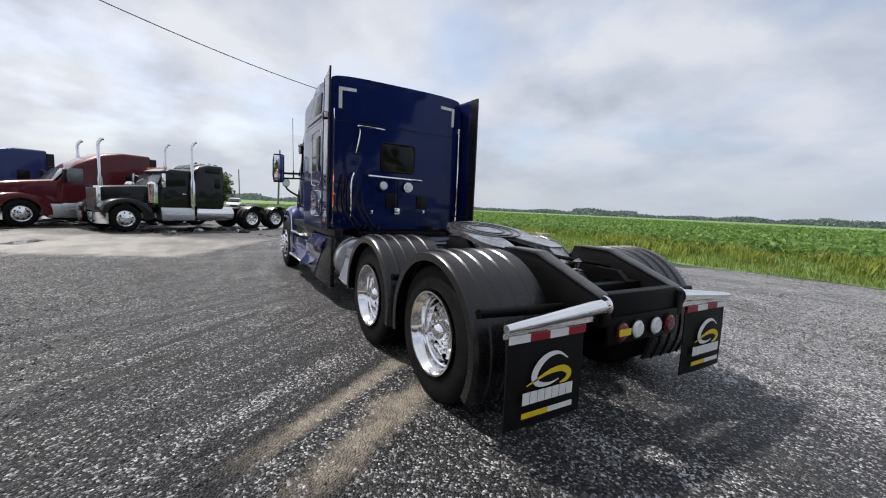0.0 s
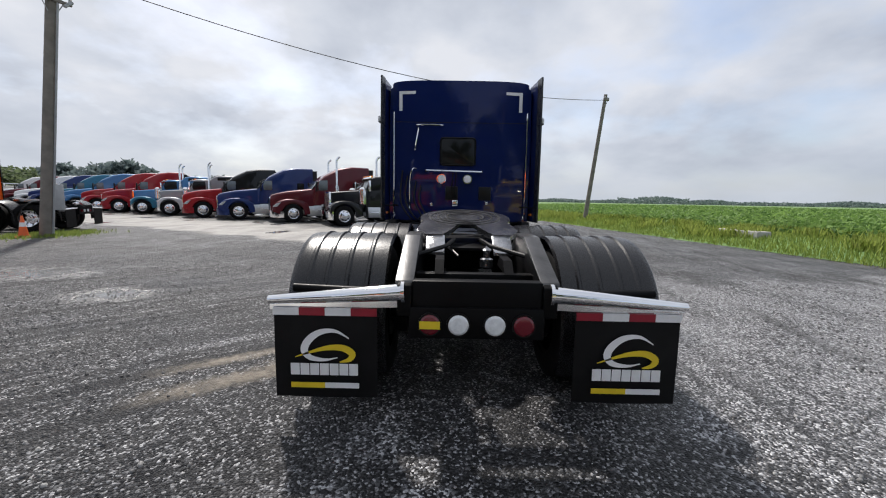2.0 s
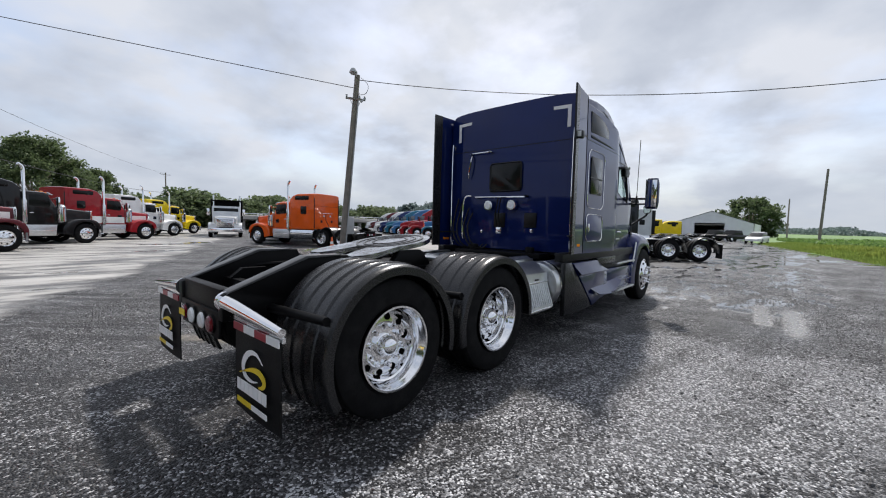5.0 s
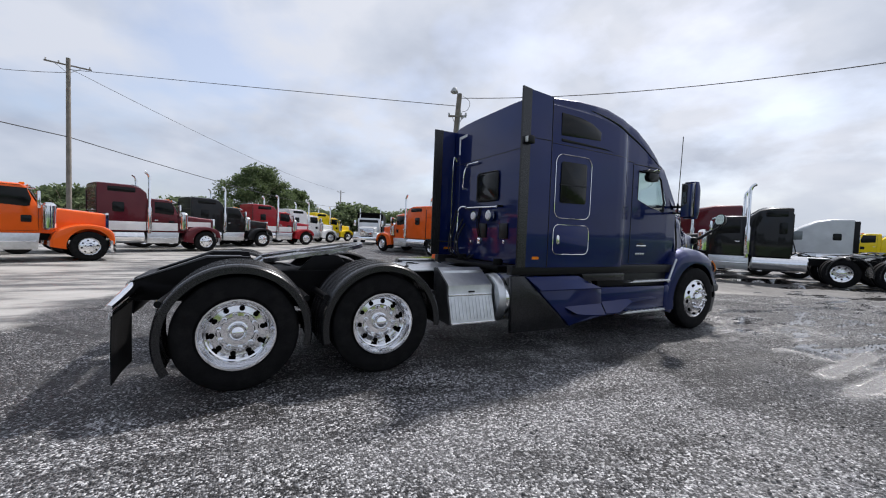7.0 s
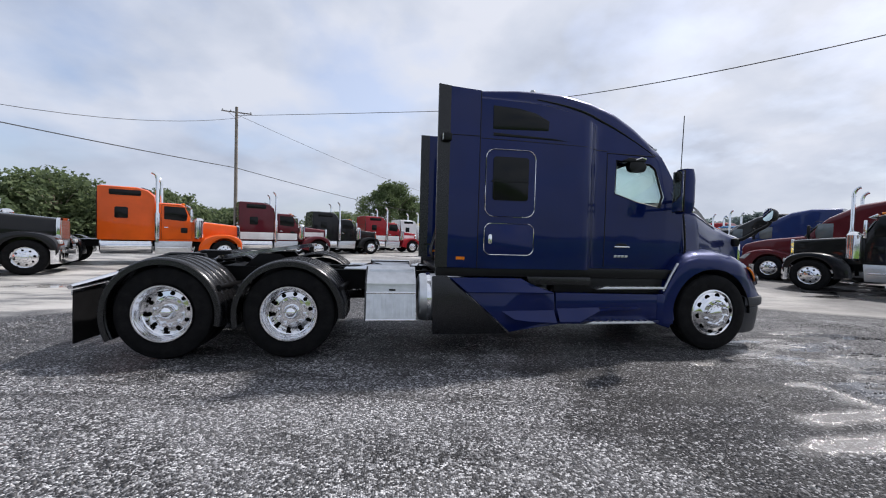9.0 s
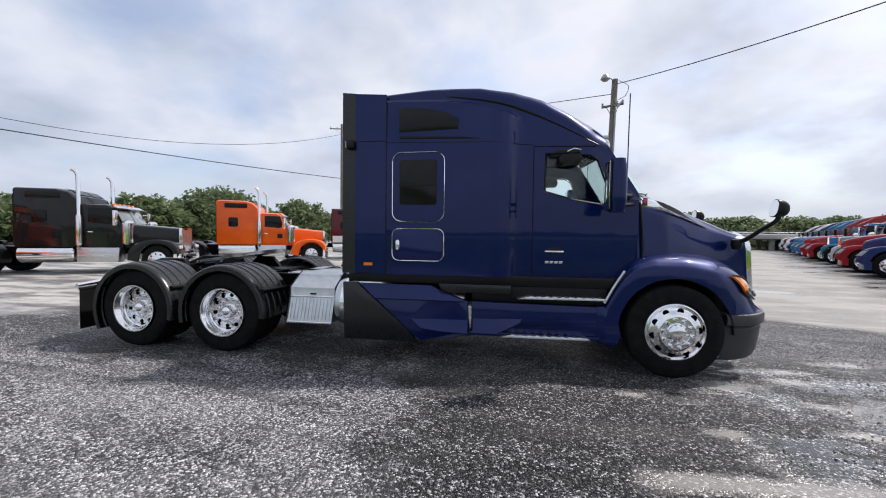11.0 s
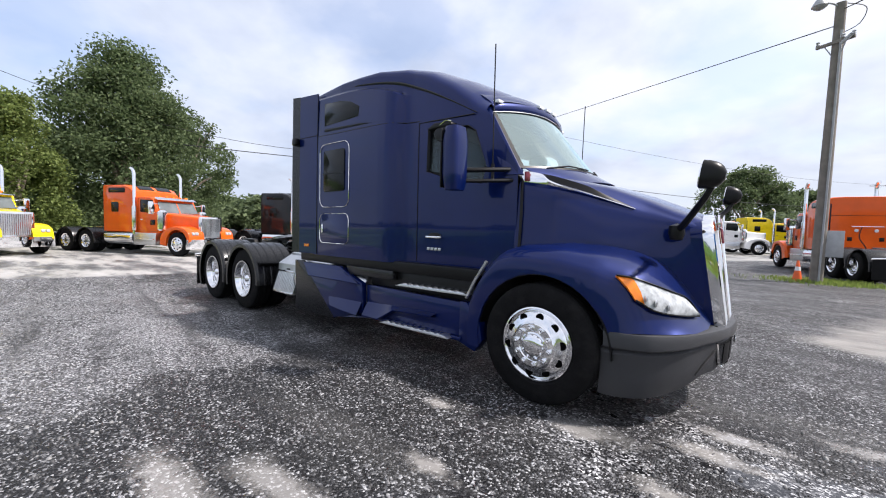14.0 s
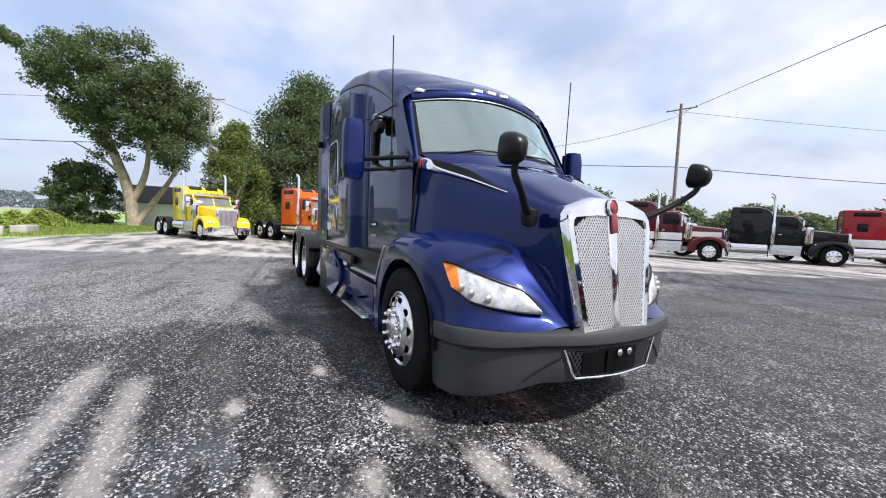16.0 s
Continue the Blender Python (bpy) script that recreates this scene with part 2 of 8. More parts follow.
def ground_material():
    m, nt, b = tree_of("wet_gravel_ground")
    L = nt.links.new
    geo = nt.nodes.new("ShaderNodeNewGeometry")
    pos = geo.outputs["Position"]

    def noise(scale, detail=5, rough=0.6, stretch=None, turn=0):
        n = nt.nodes.new("ShaderNodeTexNoise")
        n.inputs["Scale"].default_value, n.inputs["Detail"].default_value, n.inputs["Roughness"].default_value = scale, detail, rough
        src = pos
        if stretch:
            mp = nt.nodes.new("ShaderNodeMapping")
            mp.inputs["Rotation"].default_value = (0, 0, radians(turn))
            mp.inputs["Scale"].default_value = stretch
            L(src, mp.inputs["Vector"]); src = mp.outputs[0]
        L(src, n.inputs["Vector"])
        return n.outputs[0]

    def math_node(op, a, c, d=None):
        n = nt.nodes.new("ShaderNodeMath"); n.operation = op
        for i, v in enumerate((a, c, d)):
            if v is None:
                continue
            if isinstance(v, (int, float)):
                n.inputs[i].default_value = v
            else:
                L(v, n.inputs[i])
        return n.outputs[0]

    def rng(v, a, c, d=0.0, e=1.0):
        n = nt.nodes.new("ShaderNodeMapRange")
        n.inputs["From Min"].default_value, n.inputs["From Max"].default_value = a, c
        n.inputs["To Min"].default_value, n.inputs["To Max"].default_value = d, e
        L(v, n.inputs["Value"])
        return n.outputs[0]

    def mixc(f, a, c):
        n = nt.nodes.new("ShaderNodeMix"); n.data_type = "RGBA"
        if isinstance(f, (int, float)): n.inputs["Factor"].default_value = f
        else: L(f, n.inputs["Factor"])
        for k, v in (("A", a), ("B", c)):
            if isinstance(v, tuple): n.inputs[k].default_value = (*v, 1)
            else: L(v, n.inputs[k])
        return n.outputs["Result"]

    sep = nt.nodes.new("ShaderNodeSeparateXYZ"); L(pos, sep.inputs[0])
    x, y = sep.outputs[0], sep.outputs[1]
    # stones: voronoi cells, each with its own grey
    vo = nt.nodes.new("ShaderNodeTexVoronoi"); vo.inputs["Scale"].default_value = 74
    L(pos, vo.inputs["Vector"])
    vc = nt.nodes.new("ShaderNodeSeparateColor"); L(vo.outputs["Color"], vc.inputs[0])
    stone = ramp_node(nt, vc.outputs[0], [(0.0, (0.0035, 0.0035, 0.004)), (0.53, (0.0105, 0.0105, 0.0115)), (0.80, (0.082, 0.082, 0.086)), (1.0, (0.52, 0.52, 0.53))])
    pale = ramp_node(nt, vc.outputs[0], [(0.0, (0.008, 0.008, 0.009)), (0.40, (0.050, 0.050, 0.053)), (0.70, (0.27, 0.27, 0.28)), (1.0, (0.78, 0.78, 0.79))])
    # drier, paler ground on the open south side of the yard
    drift = rng(noise(0.55, 5, 0.6), 0.25, 0.75, -1.6, 1.6)
    xd, yd = math_node("ADD", x, drift), math_node("ADD", y, math_node("MULTIPLY", drift, 0.4))
    south = math_node("MULTIPLY", rng(xd, 5.2, 2.9, 0.06, 1.08), rng(yd, -1.1, -2.1))
    north = math_node("ADD", rng(y, 0.8, 2.2, 0.0, -0.035), math_node("MULTIPLY", rng(xd, 4.8, 2.2, -0.07, 0.135), rng(yd, -1.5, -2.3)))
    dryn = math_node("ADD", math_node("ADD", noise(0.75, 7, 0.68), math_node("MULTIPLY", south, 0.20)), north)
    dry = rng(dryn, 0.55, 0.63)
    gravel = mixc(math_node("MULTIPLY", dry, 0.9), stone.outputs[0], pale.outputs[0])
    patch = rng(noise(2.1, 6, 0.7), 0.42, 0.74)
    gravel = mixc(math_node("MULTIPLY", patch, 0.10), gravel, (0.10, 0.10, 0.103))
    # stones lie in clumps, with dark damp hollows between
    gravel = mixc(rng(noise(16, 3, 0.6), 0.50, 0.36, 0.0, 0.75), gravel, (0.008, 0.008, 0.009))
    gravel = mixc(rng(noise(21, 2, 0.6), 0.56, 0.70, 0.0, 0.35), gravel, pale.outputs[0])
    fray = rng(noise(3.2, 5, 0.65), 0.2, 0.8, -1.0, 1.0)

    fine = rng(noise(11, 5, 0.7), 0.25, 0.75, -1.0, 1.0)

    def rut(ax, ay, bx_, by_, w):
        """A worn wheel rut from a to b."""
        ln = math.hypot(bx_ - ax, by_ - ay)
        ux, uy = (bx_ - ax) / ln, (by_ - ay) / ln
        dx, dy = math_node("SUBTRACT", x, ax), math_node("SUBTRACT", y, ay)
        al = math_node("ADD", math_node("MULTIPLY", dx, ux), math_node("MULTIPLY", dy, uy))
        ac = math_node("ABSOLUTE", math_node("SUBTRACT", math_node("MULTIPLY", dy, ux), math_node("MULTIPLY", dx, uy)), 0)
        side = rng(math_node("ADD", ac, math_node("ADD", math_node("MULTIPLY", fray, w * 0.8), math_node("MULTIPLY", fine, w * 0.7))), w * 0.5, w * 1.9, 1.0, 0.0)
        ends = math_node("MULTIPLY", rng(al, 0.0, 0.3), rng(al, ln - 0.6, ln, 1.0, 0.0))
        return math_node("MULTIPLY", side, ends)

    def spot(cx, cy, rx, ry):
        dx = math_node("DIVIDE", math_node("SUBTRACT", x, cx), rx)
        dy = math_node("DIVIDE", math_node("SUBTRACT", y, cy), ry)
        d = math_node("SQRT", math_node("ADD", math_node("MULTIPLY", dx, dx), math_node("MULTIPLY", dy, dy)), 0)
        return rng(math_node("ADD", d, math_node("ADD", math_node("MULTIPLY", fray, 0.75), math_node("MULTIPLY", fine, 0.55))), 0.45, 1.35, 1.0, 0.0)

    def most(items):
        out = items[0]
        for it in items[1:]:
            out = math_node("MAXIMUM", out, it)
        return out
    ruts_dry = most([rut(5.2, -3.48, 7.9, -3.42, 0.08), rut(5.7, -3.12, 8.0, -2.98, 0.075)])
    # dry beige silt pressed up beside the rear wheels
    ruts_silt = most([rut(0.34, 0.92, -0.72, 2.42, 0.085), rut(0.86, 0.94, -0.30, 2.58, 0.062), spot(0.02, 1.44, 0.17, 0.20)])
    ruts_pale = rut(1.15, 1.43, 0.06, 2.86, 0.055)

    def streak(turn, along, across):
        """Scuffed tyre tracks running one way."""
        c, s = math.cos(radians(turn)), math.sin(radians(turn))
        cb = nt.nodes.new("ShaderNodeCombineXYZ")
        L(math_node("MULTIPLY", math_node("ADD", math_node("MULTIPLY", x, c), math_node("MULTIPLY", y, s)), along), cb.inputs[0])
        L(math_node("MULTIPLY", math_node("SUBTRACT", math_node("MULTIPLY", y, c), math_node("MULTIPLY", x, s)), across), cb.inputs[1])
        n = nt.nodes.new("ShaderNodeTexNoise")
        n.inputs["Scale"].default_value, n.inputs["Detail"].default_value, n.inputs["Roughness"].default_value = 1.0, 5, 0.6
        n.inputs["Distortion"].default_value = 0.25
        L(cb.outputs[0], n.inputs["Vector"])
        return n.outputs[0]
    rear = math_node("MULTIPLY", rng(y, 0.6, 1.6), rng(x, 6.0, 3.0))
    st1, st2 = streak(-58, 0.30, 4.2), streak(-9, 0.28, 3.4)
    sm = nt.nodes.new("ShaderNodeMix")
    L(rear, sm.inputs["Factor"]); L(st2, sm.inputs["A"]); L(st1, sm.inputs["B"])
    stk = sm.outputs[0]
    gravel = mixc(rng(stk, 0.50, 0.34, 0.0, 0.62), gravel, (0.010, 0.010, 0.011))
    gravel = mixc(rng(stk, 0.54, 0.72, 0.0, 0.42), gravel, pale.outputs[0])
    # dusty patches on the dry south-west side
    dust = math_node("MULTIPLY", math_node("MULTIPLY", rng(noise(0.95, 6, 0.62), 0.44, 0.58), rng(xd, 4.6, 3.0)), math_node("MULTIPLY", rng(yd, -1.9, -2.6), rng(x, -3.5, -1.5)))
    gravel = mixc(math_node("MULTIPLY", dust, 0.34), gravel, pale.outputs[0])
    gravel = mixc(math_node("MULTIPLY", dust, 0.14), gravel, (0.40, 0.40, 0.41))
    # thin dark furrows left by tyre treads behind the truck
    furrow = math_node("MULTIPLY", rng(streak(-47, 0.16, 5.5), 0.455, 0.415), rear)
    gravel = mixc(math_node("MULTIPLY", furrow, 0.8), gravel, (0.006, 0.006, 0.007))
    spots = most([spot(7.86, -1.68, 0.20, 0.09), spot(8.0, -1.03, 0.24, 0.09), spot(8.14, -0.68, 0.22, 0.08), spot(6.71, -2.37, 0.16, 0.08), spot(6.17, -1.69, 0.11, 0.07), spot(7.18, -1.33, 0.16, 0.08), spot(7.76, -2.24, 0.22, 0.09), spot(9.0, -0.28, 0.3, 0.10)])
    silt = math_node("MAXIMUM", spots, math_node("MULTIPLY", ruts_dry, 0.80))
    puddle = most([spot(2.2, 4.9, 0.35, 0.55), spot(3.5, 7.5, 0.5, 0.9), spot(8.4, -1.8, 0.5, 0.3), spot(7.3, -1.25, 0.28, 0.12), spot(8.9, -2.3, 0.5, 0.16), spot(9.2, -3.2, 0.5, 0.16)])
    gravel = mixc(math_node("MULTIPLY", silt, 0.58), gravel, (0.42, 0.40, 0.375))
    gravel = mixc(math_node("MULTIPLY", puddle, 0.6), gravel, (0.20, 0.195, 0.185))
    gravel = mixc(math_node("MULTIPLY", ruts_pale, 0.45), gravel, pale.outputs[0])
    gravel = mixc(math_node("MULTIPLY", ruts_silt, rng(noise(6.5, 5, 0.65), 0.34, 0.60, 0.28, 0.85)), gravel, (0.33, 0.285, 0.225))
    # faint tracks running along the yard
    track = rng(noise(1.0, 5, 0.6, (0.16, 1.5, 1), -8), 0.56, 0.70)
    gravel = mixc(math_node("MULTIPLY", track, 0.22), gravel, (0.17, 0.165, 0.155))
    # paved strips along both rows of parked tractors
    wob = rng(noise(0.35, 5, 0.6), 0.2, 0.8, -0.9, 0.9)
    ea = math_node("ADD", math_node("SUBTRACT", math_node("MULTIPLY", x, 0.894), math_node("MULTIPLY", y, 0.447)), wob)
    eb = math_node("ADD", math_node("ADD", math_node("MULTIPLY", x, 0.525), math_node("MULTIPLY", y, 0.85)), math_node("MULTIPLY", wob, 0.35))
    east = math_node("MULTIPLY", rng(ea, 5.9, 6.4), rng(eb, 7.2, 7.6))
    row = math_node("MULTIPLY", rng(math_node("ADD", ea, wob), 9.8, 11.6), east)
    we = math_node("ADD", math_node("SUBTRACT", math_node("MULTIPLY", x, -0.906), math_node("MULTIPLY", y, -0.423)), wob)
    west = rng(we, 3.4, 3.9)
    paved = math_node("MAXIMUM", east, west)
    pv = ramp_node(nt, noise(0.9, 7, 0.65, (0.35, 1.2, 1), 62), [(0.38, (0.085, 0.085, 0.087)), (0.46, (0.17, 0.168, 0.163)), (0.53, (0.36, 0.35, 0.33)), (0.7, (0.46, 0.45, 0.43))])
    pe = mixc(0.70, pv.outputs[0], (0.21, 0.198, 0.18))
    # dark wet asphalt by the east row, with the tractors' shade in its colour
    pe = mixc(math_node("MULTIPLY", row, 0.85), pe, (0.035, 0.035, 0.037))
    col = mixc(east, mixc(west, gravel, pv.outputs[0]), pe)
    L(col, b.inputs["Base Color"])
    # standing water in hollows
    wet = rng(noise(0.42, 4, 0.5, (0.45, 1.1, 1), 60), 0.62, 0.66)
    wetg = math_node("MAXIMUM", math_node("MULTIPLY", rng(noise(0.55, 4, 0.5, (0.5, 1.4, 1), 30), 0.52, 0.58), row), math_node("MULTIPLY", wet, paved))
    wetg = math_node("MAXIMUM", wetg, math_node("MULTIPLY", puddle, 0.9))
    # film of water over the silt and the worn ground ahead of the truck
    ahead = math_node("MULTIPLY", math_node("MULTIPLY", rng(x, 6.3, 7.2), rng(y, 0.2, -0.6)), rng(y, -4.6, -3.6))
    film = math_node("MULTIPLY", rng(noise(1.5, 5, 0.6, (0.6, 1.6, 1)), 0.50, 0.56), ahead)
    film = math_node("MAXIMUM", film, math_node("MULTIPLY", silt, 0.95))
    wetg = math_node("MAXIMUM", wetg, film)
    base_r = rng(noise(0.8, 5, 0.6), 0.35, 0.65, 0.36, 0.66)
    base_s = mixc(math_node("MULTIPLY", silt, 0.8), base_r, (0.24, 0.24, 0.24))
    L(mixc(wetg, base_s, (0.05, 0.05, 0.05)), b.inputs["Roughness"])
    bp = nt.nodes.new("ShaderNodeBump"); bp.inputs["Distance"].default_value = 0.018
    L(rng(wetg, 0.0, 1.0, 0.9, 0.02), bp.inputs["Strength"])
    hgt = math_node("MULTIPLY", math_node("SUBTRACT", 1.0, vo.outputs["Distance"]), rng(paved, 0, 1, 1.0, 0.15))
    L(math_node("ADD", hgt, math_node("MULTIPLY", noise(9, 4, 0.6), 0.8)), bp.inputs["Height"])
    L(bp.outputs[0], b.inputs["Normal"])
    L(rng(wetg, 0.0, 1.0, 0.33, 0.65), b.inputs["Specular IOR Level"])
    return m


def leaf_material(name, dark, light):
    m, nt, b = tree_of(name)
    geo = nt.nodes.new("ShaderNodeNewGeometry")
    r = ramp_node(nt, geo.outputs["Random Per Island"], [(0.0, dark), (1.0, light)])
    n = noise_node(nt, 0.7, 3)
    mx = nt.nodes.new("ShaderNodeMix"); mx.data_type = "RGBA"
    rr = nt.nodes.new("ShaderNodeMapRange"); rr.inputs["To Max"].default_value = 0.5
    nt.links.new(n.outputs[0], rr.inputs["Value"])
    nt.links.new(rr.outputs[0], mx.inputs["Factor"])
    nt.links.new(r.outputs[0], mx.inputs["A"])
    mx.inputs["B"].default_value = (*[c * 0.8 for c in dark], 1)
    nt.links.new(mx.outputs["Result"], b.inputs["Base Color"])
    b.inputs["Roughness"].default_value = 0.6
    b.inputs["Specular IOR Level"].default_value = 0.25
    tl = nt.nodes.new("ShaderNodeBsdfTranslucent")
    nt.links.new(mx.outputs["Result"], tl.inputs["Color"])
    ms = nt.nodes.new("ShaderNodeMixShader"); ms.inputs[0].default_value = 0.45
    nt.links.new(b.outputs[0], ms.inputs[1])
    nt.links.new(tl.outputs[0], ms.inputs[2])
    nt.links.new(ms.outputs[0], nt.nodes["Material Output"].inputs[0])
    return m


LEAF = leaf_material("tree_leaves", (0.060, 0.092, 0.040), (0.19, 0.245, 0.11))
CEDAR = leaf_material("cedar_leaves", (0.09, 0.13, 0.035), (0.27, 0.33, 0.10))
CROP = leaf_material("crop_leaves", (0.09, 0.17, 0.04), (0.28, 0.42, 0.12))
# greens paled to carry the haze over the trees past the yard
MIDHAZELEAF = leaf_material("haze_paled_leaves", (0.085, 0.12, 0.06), (0.20, 0.25, 0.12))
MESHMETAL = surface("bright_mesh_metal", (0.80, 0.81, 0.82), 0.34, 0.75, 0.05, 20, 200)
GRASS = leaf_material("grass_blades", (0.13, 0.20, 0.04), (0.42, 0.50, 0.13))
WEED = leaf_material("weed_leaves", (0.20, 0.27, 0.05), (0.46, 0.52, 0.14))
# distance haze is put into these grey leaf colours
FARHAZELEAF = leaf_material("far_tree_leaves", (0.13, 0.17, 0.17), (0.21, 0.26, 0.25))
FIELD = surface("green_field", (0.12, 0.21, 0.06), 0.85, 0, 0.5, 0.12, 2.2, 0.6)
TURF = surface("rough_turf", (0.22, 0.32, 0.09), 0.9, 0, 0.45, 0.6, 9, 0.6)
SHEETWHITE = surface("white_sheeting", (0.72, 0.73, 0.74), 0.6, 0, 0.08, 0.6, 20, 0.1)
ROOFING = surface("dark_roofing", (0.06, 0.06, 0.065), 0.8, 0, 0.2, 1, 20, 0.2)


# ---- mesh helpers ----
def finish(ob_name, bm, mat, sharp=35):
    bmesh.ops.recalc_face_normals(bm, faces=bm.faces)
    me = bpy.data.meshes.new(ob_name)
    bm.to_mesh(me)
    bm.free()
    for m in (mat if isinstance(mat, (list, tuple)) else [mat]):
        me.materials.append(m)
    for p in me.polygons:
        p.use_smooth = True
    me.set_sharp_from_angle(angle=radians(sharp))
    return me


def part(name, bm, mat, parent=None, label="", sharp=35):
    me = bm if isinstance(bm, bpy.types.Mesh) else finish(name, bm, mat, sharp)
    ob = new(name, me)
    if parent is not None:
        ob.parent = parent
    if label:
        tagged(ob, label)
    return ob


def thing(name, at=(0, 0, 0), turn=0, label="", category="", group="", kind=""):
    ob = new(name)
    ob.matrix_world = pose(*at, 0, 0, turn)
    ob.empty_display_size = 0.2
    return tagged(ob, label, category, group, kind)


def bx(bm, x0, x1, y0, y1, z0, z1, bevel=0.0, seg=2):
    vs = [bm.verts.new((x, y, z)) for x in (x0, x1) for y in (y0, y1) for z in (z0, z1)]
    fs = [bm.faces.new([vs[i] for i in q]) for q in ((0, 1, 3, 2), (4, 6, 7, 5), (0, 4, 5, 1), (2, 3, 7, 6), (0, 2, 6, 4), (1, 5, 7, 3))]
    if bevel:
        bmesh.ops.bevel(bm, geom=list({e for f in fs for e in f.edges}), offset=bevel, segments=seg, affect="EDGES", profile=0.5)
    return bm


def box(x0, x1, y0, y1, z0, z1, bevel=0.0):
    return bx(bmesh.new(), x0, x1, y0, y1, z0, z1, bevel)


def cyl(bm, p, q, r0, r1=None, seg=16, caps=True):
    p, q = Vector(p), Vector(q)
    r1 = r0 if r1 is None else r1
    d = (q - p).normalized()
    a = d.orthogonal().normalized()
    c = d.cross(a)
    ra = [bm.verts.new(p + r0 * (math.cos(t) * a + math.sin(t) * c)) for t in (2 * math.pi * i / seg for i in range(seg))]
    rb = [bm.verts.new(q + r1 * (math.cos(t) * a + math.sin(t) * c)) for t in (2 * math.pi * i / seg for i in range(seg))]
    for i in range(seg):
        j = (i + 1) % seg
        bm.faces.new((ra[i], ra[j], rb[j], rb[i]))
    if caps:
        bm.faces.new(ra)
        bm.faces.new(rb)
    return bm


def tube(bm, pts, r, seg=8):
    pts = [Vector(p) for p in pts]
    rings = []
    a = (pts[1] - pts[0]).orthogonal().normalized()
    for i, p in enumerate(pts):
        d = (pts[min(i + 1, len(pts) - 1)] - pts[max(i - 1, 0)]).normalized()
        a = (a - d * a.dot(d)).normalized()
        c = d.cross(a)
        rr = r(i / (len(pts) - 1)) if callable(r) else r
        rings.append([bm.verts.new(p + rr * (math.cos(t) * a + math.sin(t) * c)) for t in (2 * math.pi * k / seg for k in range(seg))])
    for u, v in zip(rings, rings[1:]):
        for k in range(seg):
            bm.faces.new((u[k], u[(k + 1) % seg], v[(k + 1) % seg], v[k]))
    bm.faces.new(rings[0])
    bm.faces.new(rings[-1])
    return bm


def bend(pts, n=6):
    """A smooth line through the points."""
    P = [Vector(p) for p in pts]
    out = []
    for i in range(len(P) - 1):
        a, b, c, d = P[max(i - 1, 0)], P[i], P[i + 1], P[min(i + 2, len(P) - 1)]
        for k in range(n):
            t = k / n
            out.append(0.5 * (2 * b + (c - a) * t + (2 * a - 5 * b + 4 * c - d) * t * t + (3 * b - a - 3 * c + d) * t ** 3))
    return out + [P[-1]]


def lathe(bm, profile, centre, axis="y", seg=40):
    """profile: (radius, along) turned round an axis through centre."""
    rings = []
    for r, s in profile:
        ring = []
        for i in range(seg):
            t = 2 * math.pi * i / seg
            u, v = r * math.cos(t), r * math.sin(t)
            o = {"y": (u, s, v), "x": (s, u, v), "z": (u, v, s)}[axis]
            ring.append(bm.verts.new((centre[0] + o[0], centre[1] + o[1], centre[2] + o[2])))
        rings.append(ring)
    for a, b in zip(rings, rings[1:]):
        for i in range(seg):
            j = (i + 1) % seg
            bm.faces.new((a[i], a[j], b[j], b[i]))
    bmesh.ops.remove_doubles(bm, verts=[v for ring in rings for v in ring], dist=1e-5)
    return bm


def skin(bm, rows, close=False):
    """A sheet over rows of points."""
    vs = [[bm.verts.new(p) for p in row] for row in rows]
    for a, b in zip(vs, vs[1:]):
        n = len(a)
        for i in range(n if close else n - 1):
            bm.faces.new((a[i], a[(i + 1) % n], b[(i + 1) % n], b[i]))
    return vs


def slab(bm, poly, y0, y1, bevel=0.0, plane="xz"):
    """A flat outline given thickness: in the plane xz from y0 to y1, or yz from x0 to x1, or xy from z0 to z1."""
    def put(u, v, w):
        return {"xz": (u, w, v), "yz": (w, u, v), "xy": (u, v, w)}[plane]
    a = [bm.verts.new(put(u, v, y0)) for u, v in poly]
    b = [bm.verts.new(put(u, v, y1)) for u, v in poly]
    fs = [bm.faces.new(a), bm.faces.new(b)]
    for i in range(len(a)):
        j = (i + 1) % len(a)
        fs.append(bm.faces.new((a[i], a[j], b[j], b[i])))
    if bevel:
        bmesh.ops.bevel(bm, geom=list({e for f in fs for e in f.edges}), offset=bevel, segments=2, affect="EDGES", profile=0.5)
    return bm


def rounded(x0, x1, z0, z1, r, n=5):
    out = []
    for cx, cz, a0 in ((x1 - r, z1 - r, 0), (x0 + r, z1 - r, 90), (x0 + r, z0 + r, 180), (x1 - r, z0 + r, 270)):
        for k in range(n + 1):
            a = radians(a0 + 90 * k / n)
            out.append((cx + r * math.cos(a), cz + r * math.sin(a)))
    return out


def outline_tube(bm, poly, y, r, plane="xz"):
    """A thin bead along a closed outline."""
    pts = [Vector((u, y, v)) if plane == "xz" else Vector((y, u, v)) for u, v in poly]
    n = len(pts)
    rings = []
    for i, p in enumerate(pts):
        d = (pts[(i + 1) % n] - pts[i - 1]).normalized()
        a = Vector((0, 1, 0)) if plane == "xz" else Vector((1, 0, 0))
        c = d.cross(a)
        rings.append([bm.verts.new(p + r * (math.cos(t) * a + math.sin(t) * c)) for t in (0, math.pi / 2, math.pi, 3 * math.pi / 2)])
    for i in range(n):
        u, v = rings[i], rings[(i + 1) % n]
        for k in range(4):
            bm.faces.new((u[k], u[(k + 1) % 4], v[(k + 1) % 4], v[k]))
    return bm


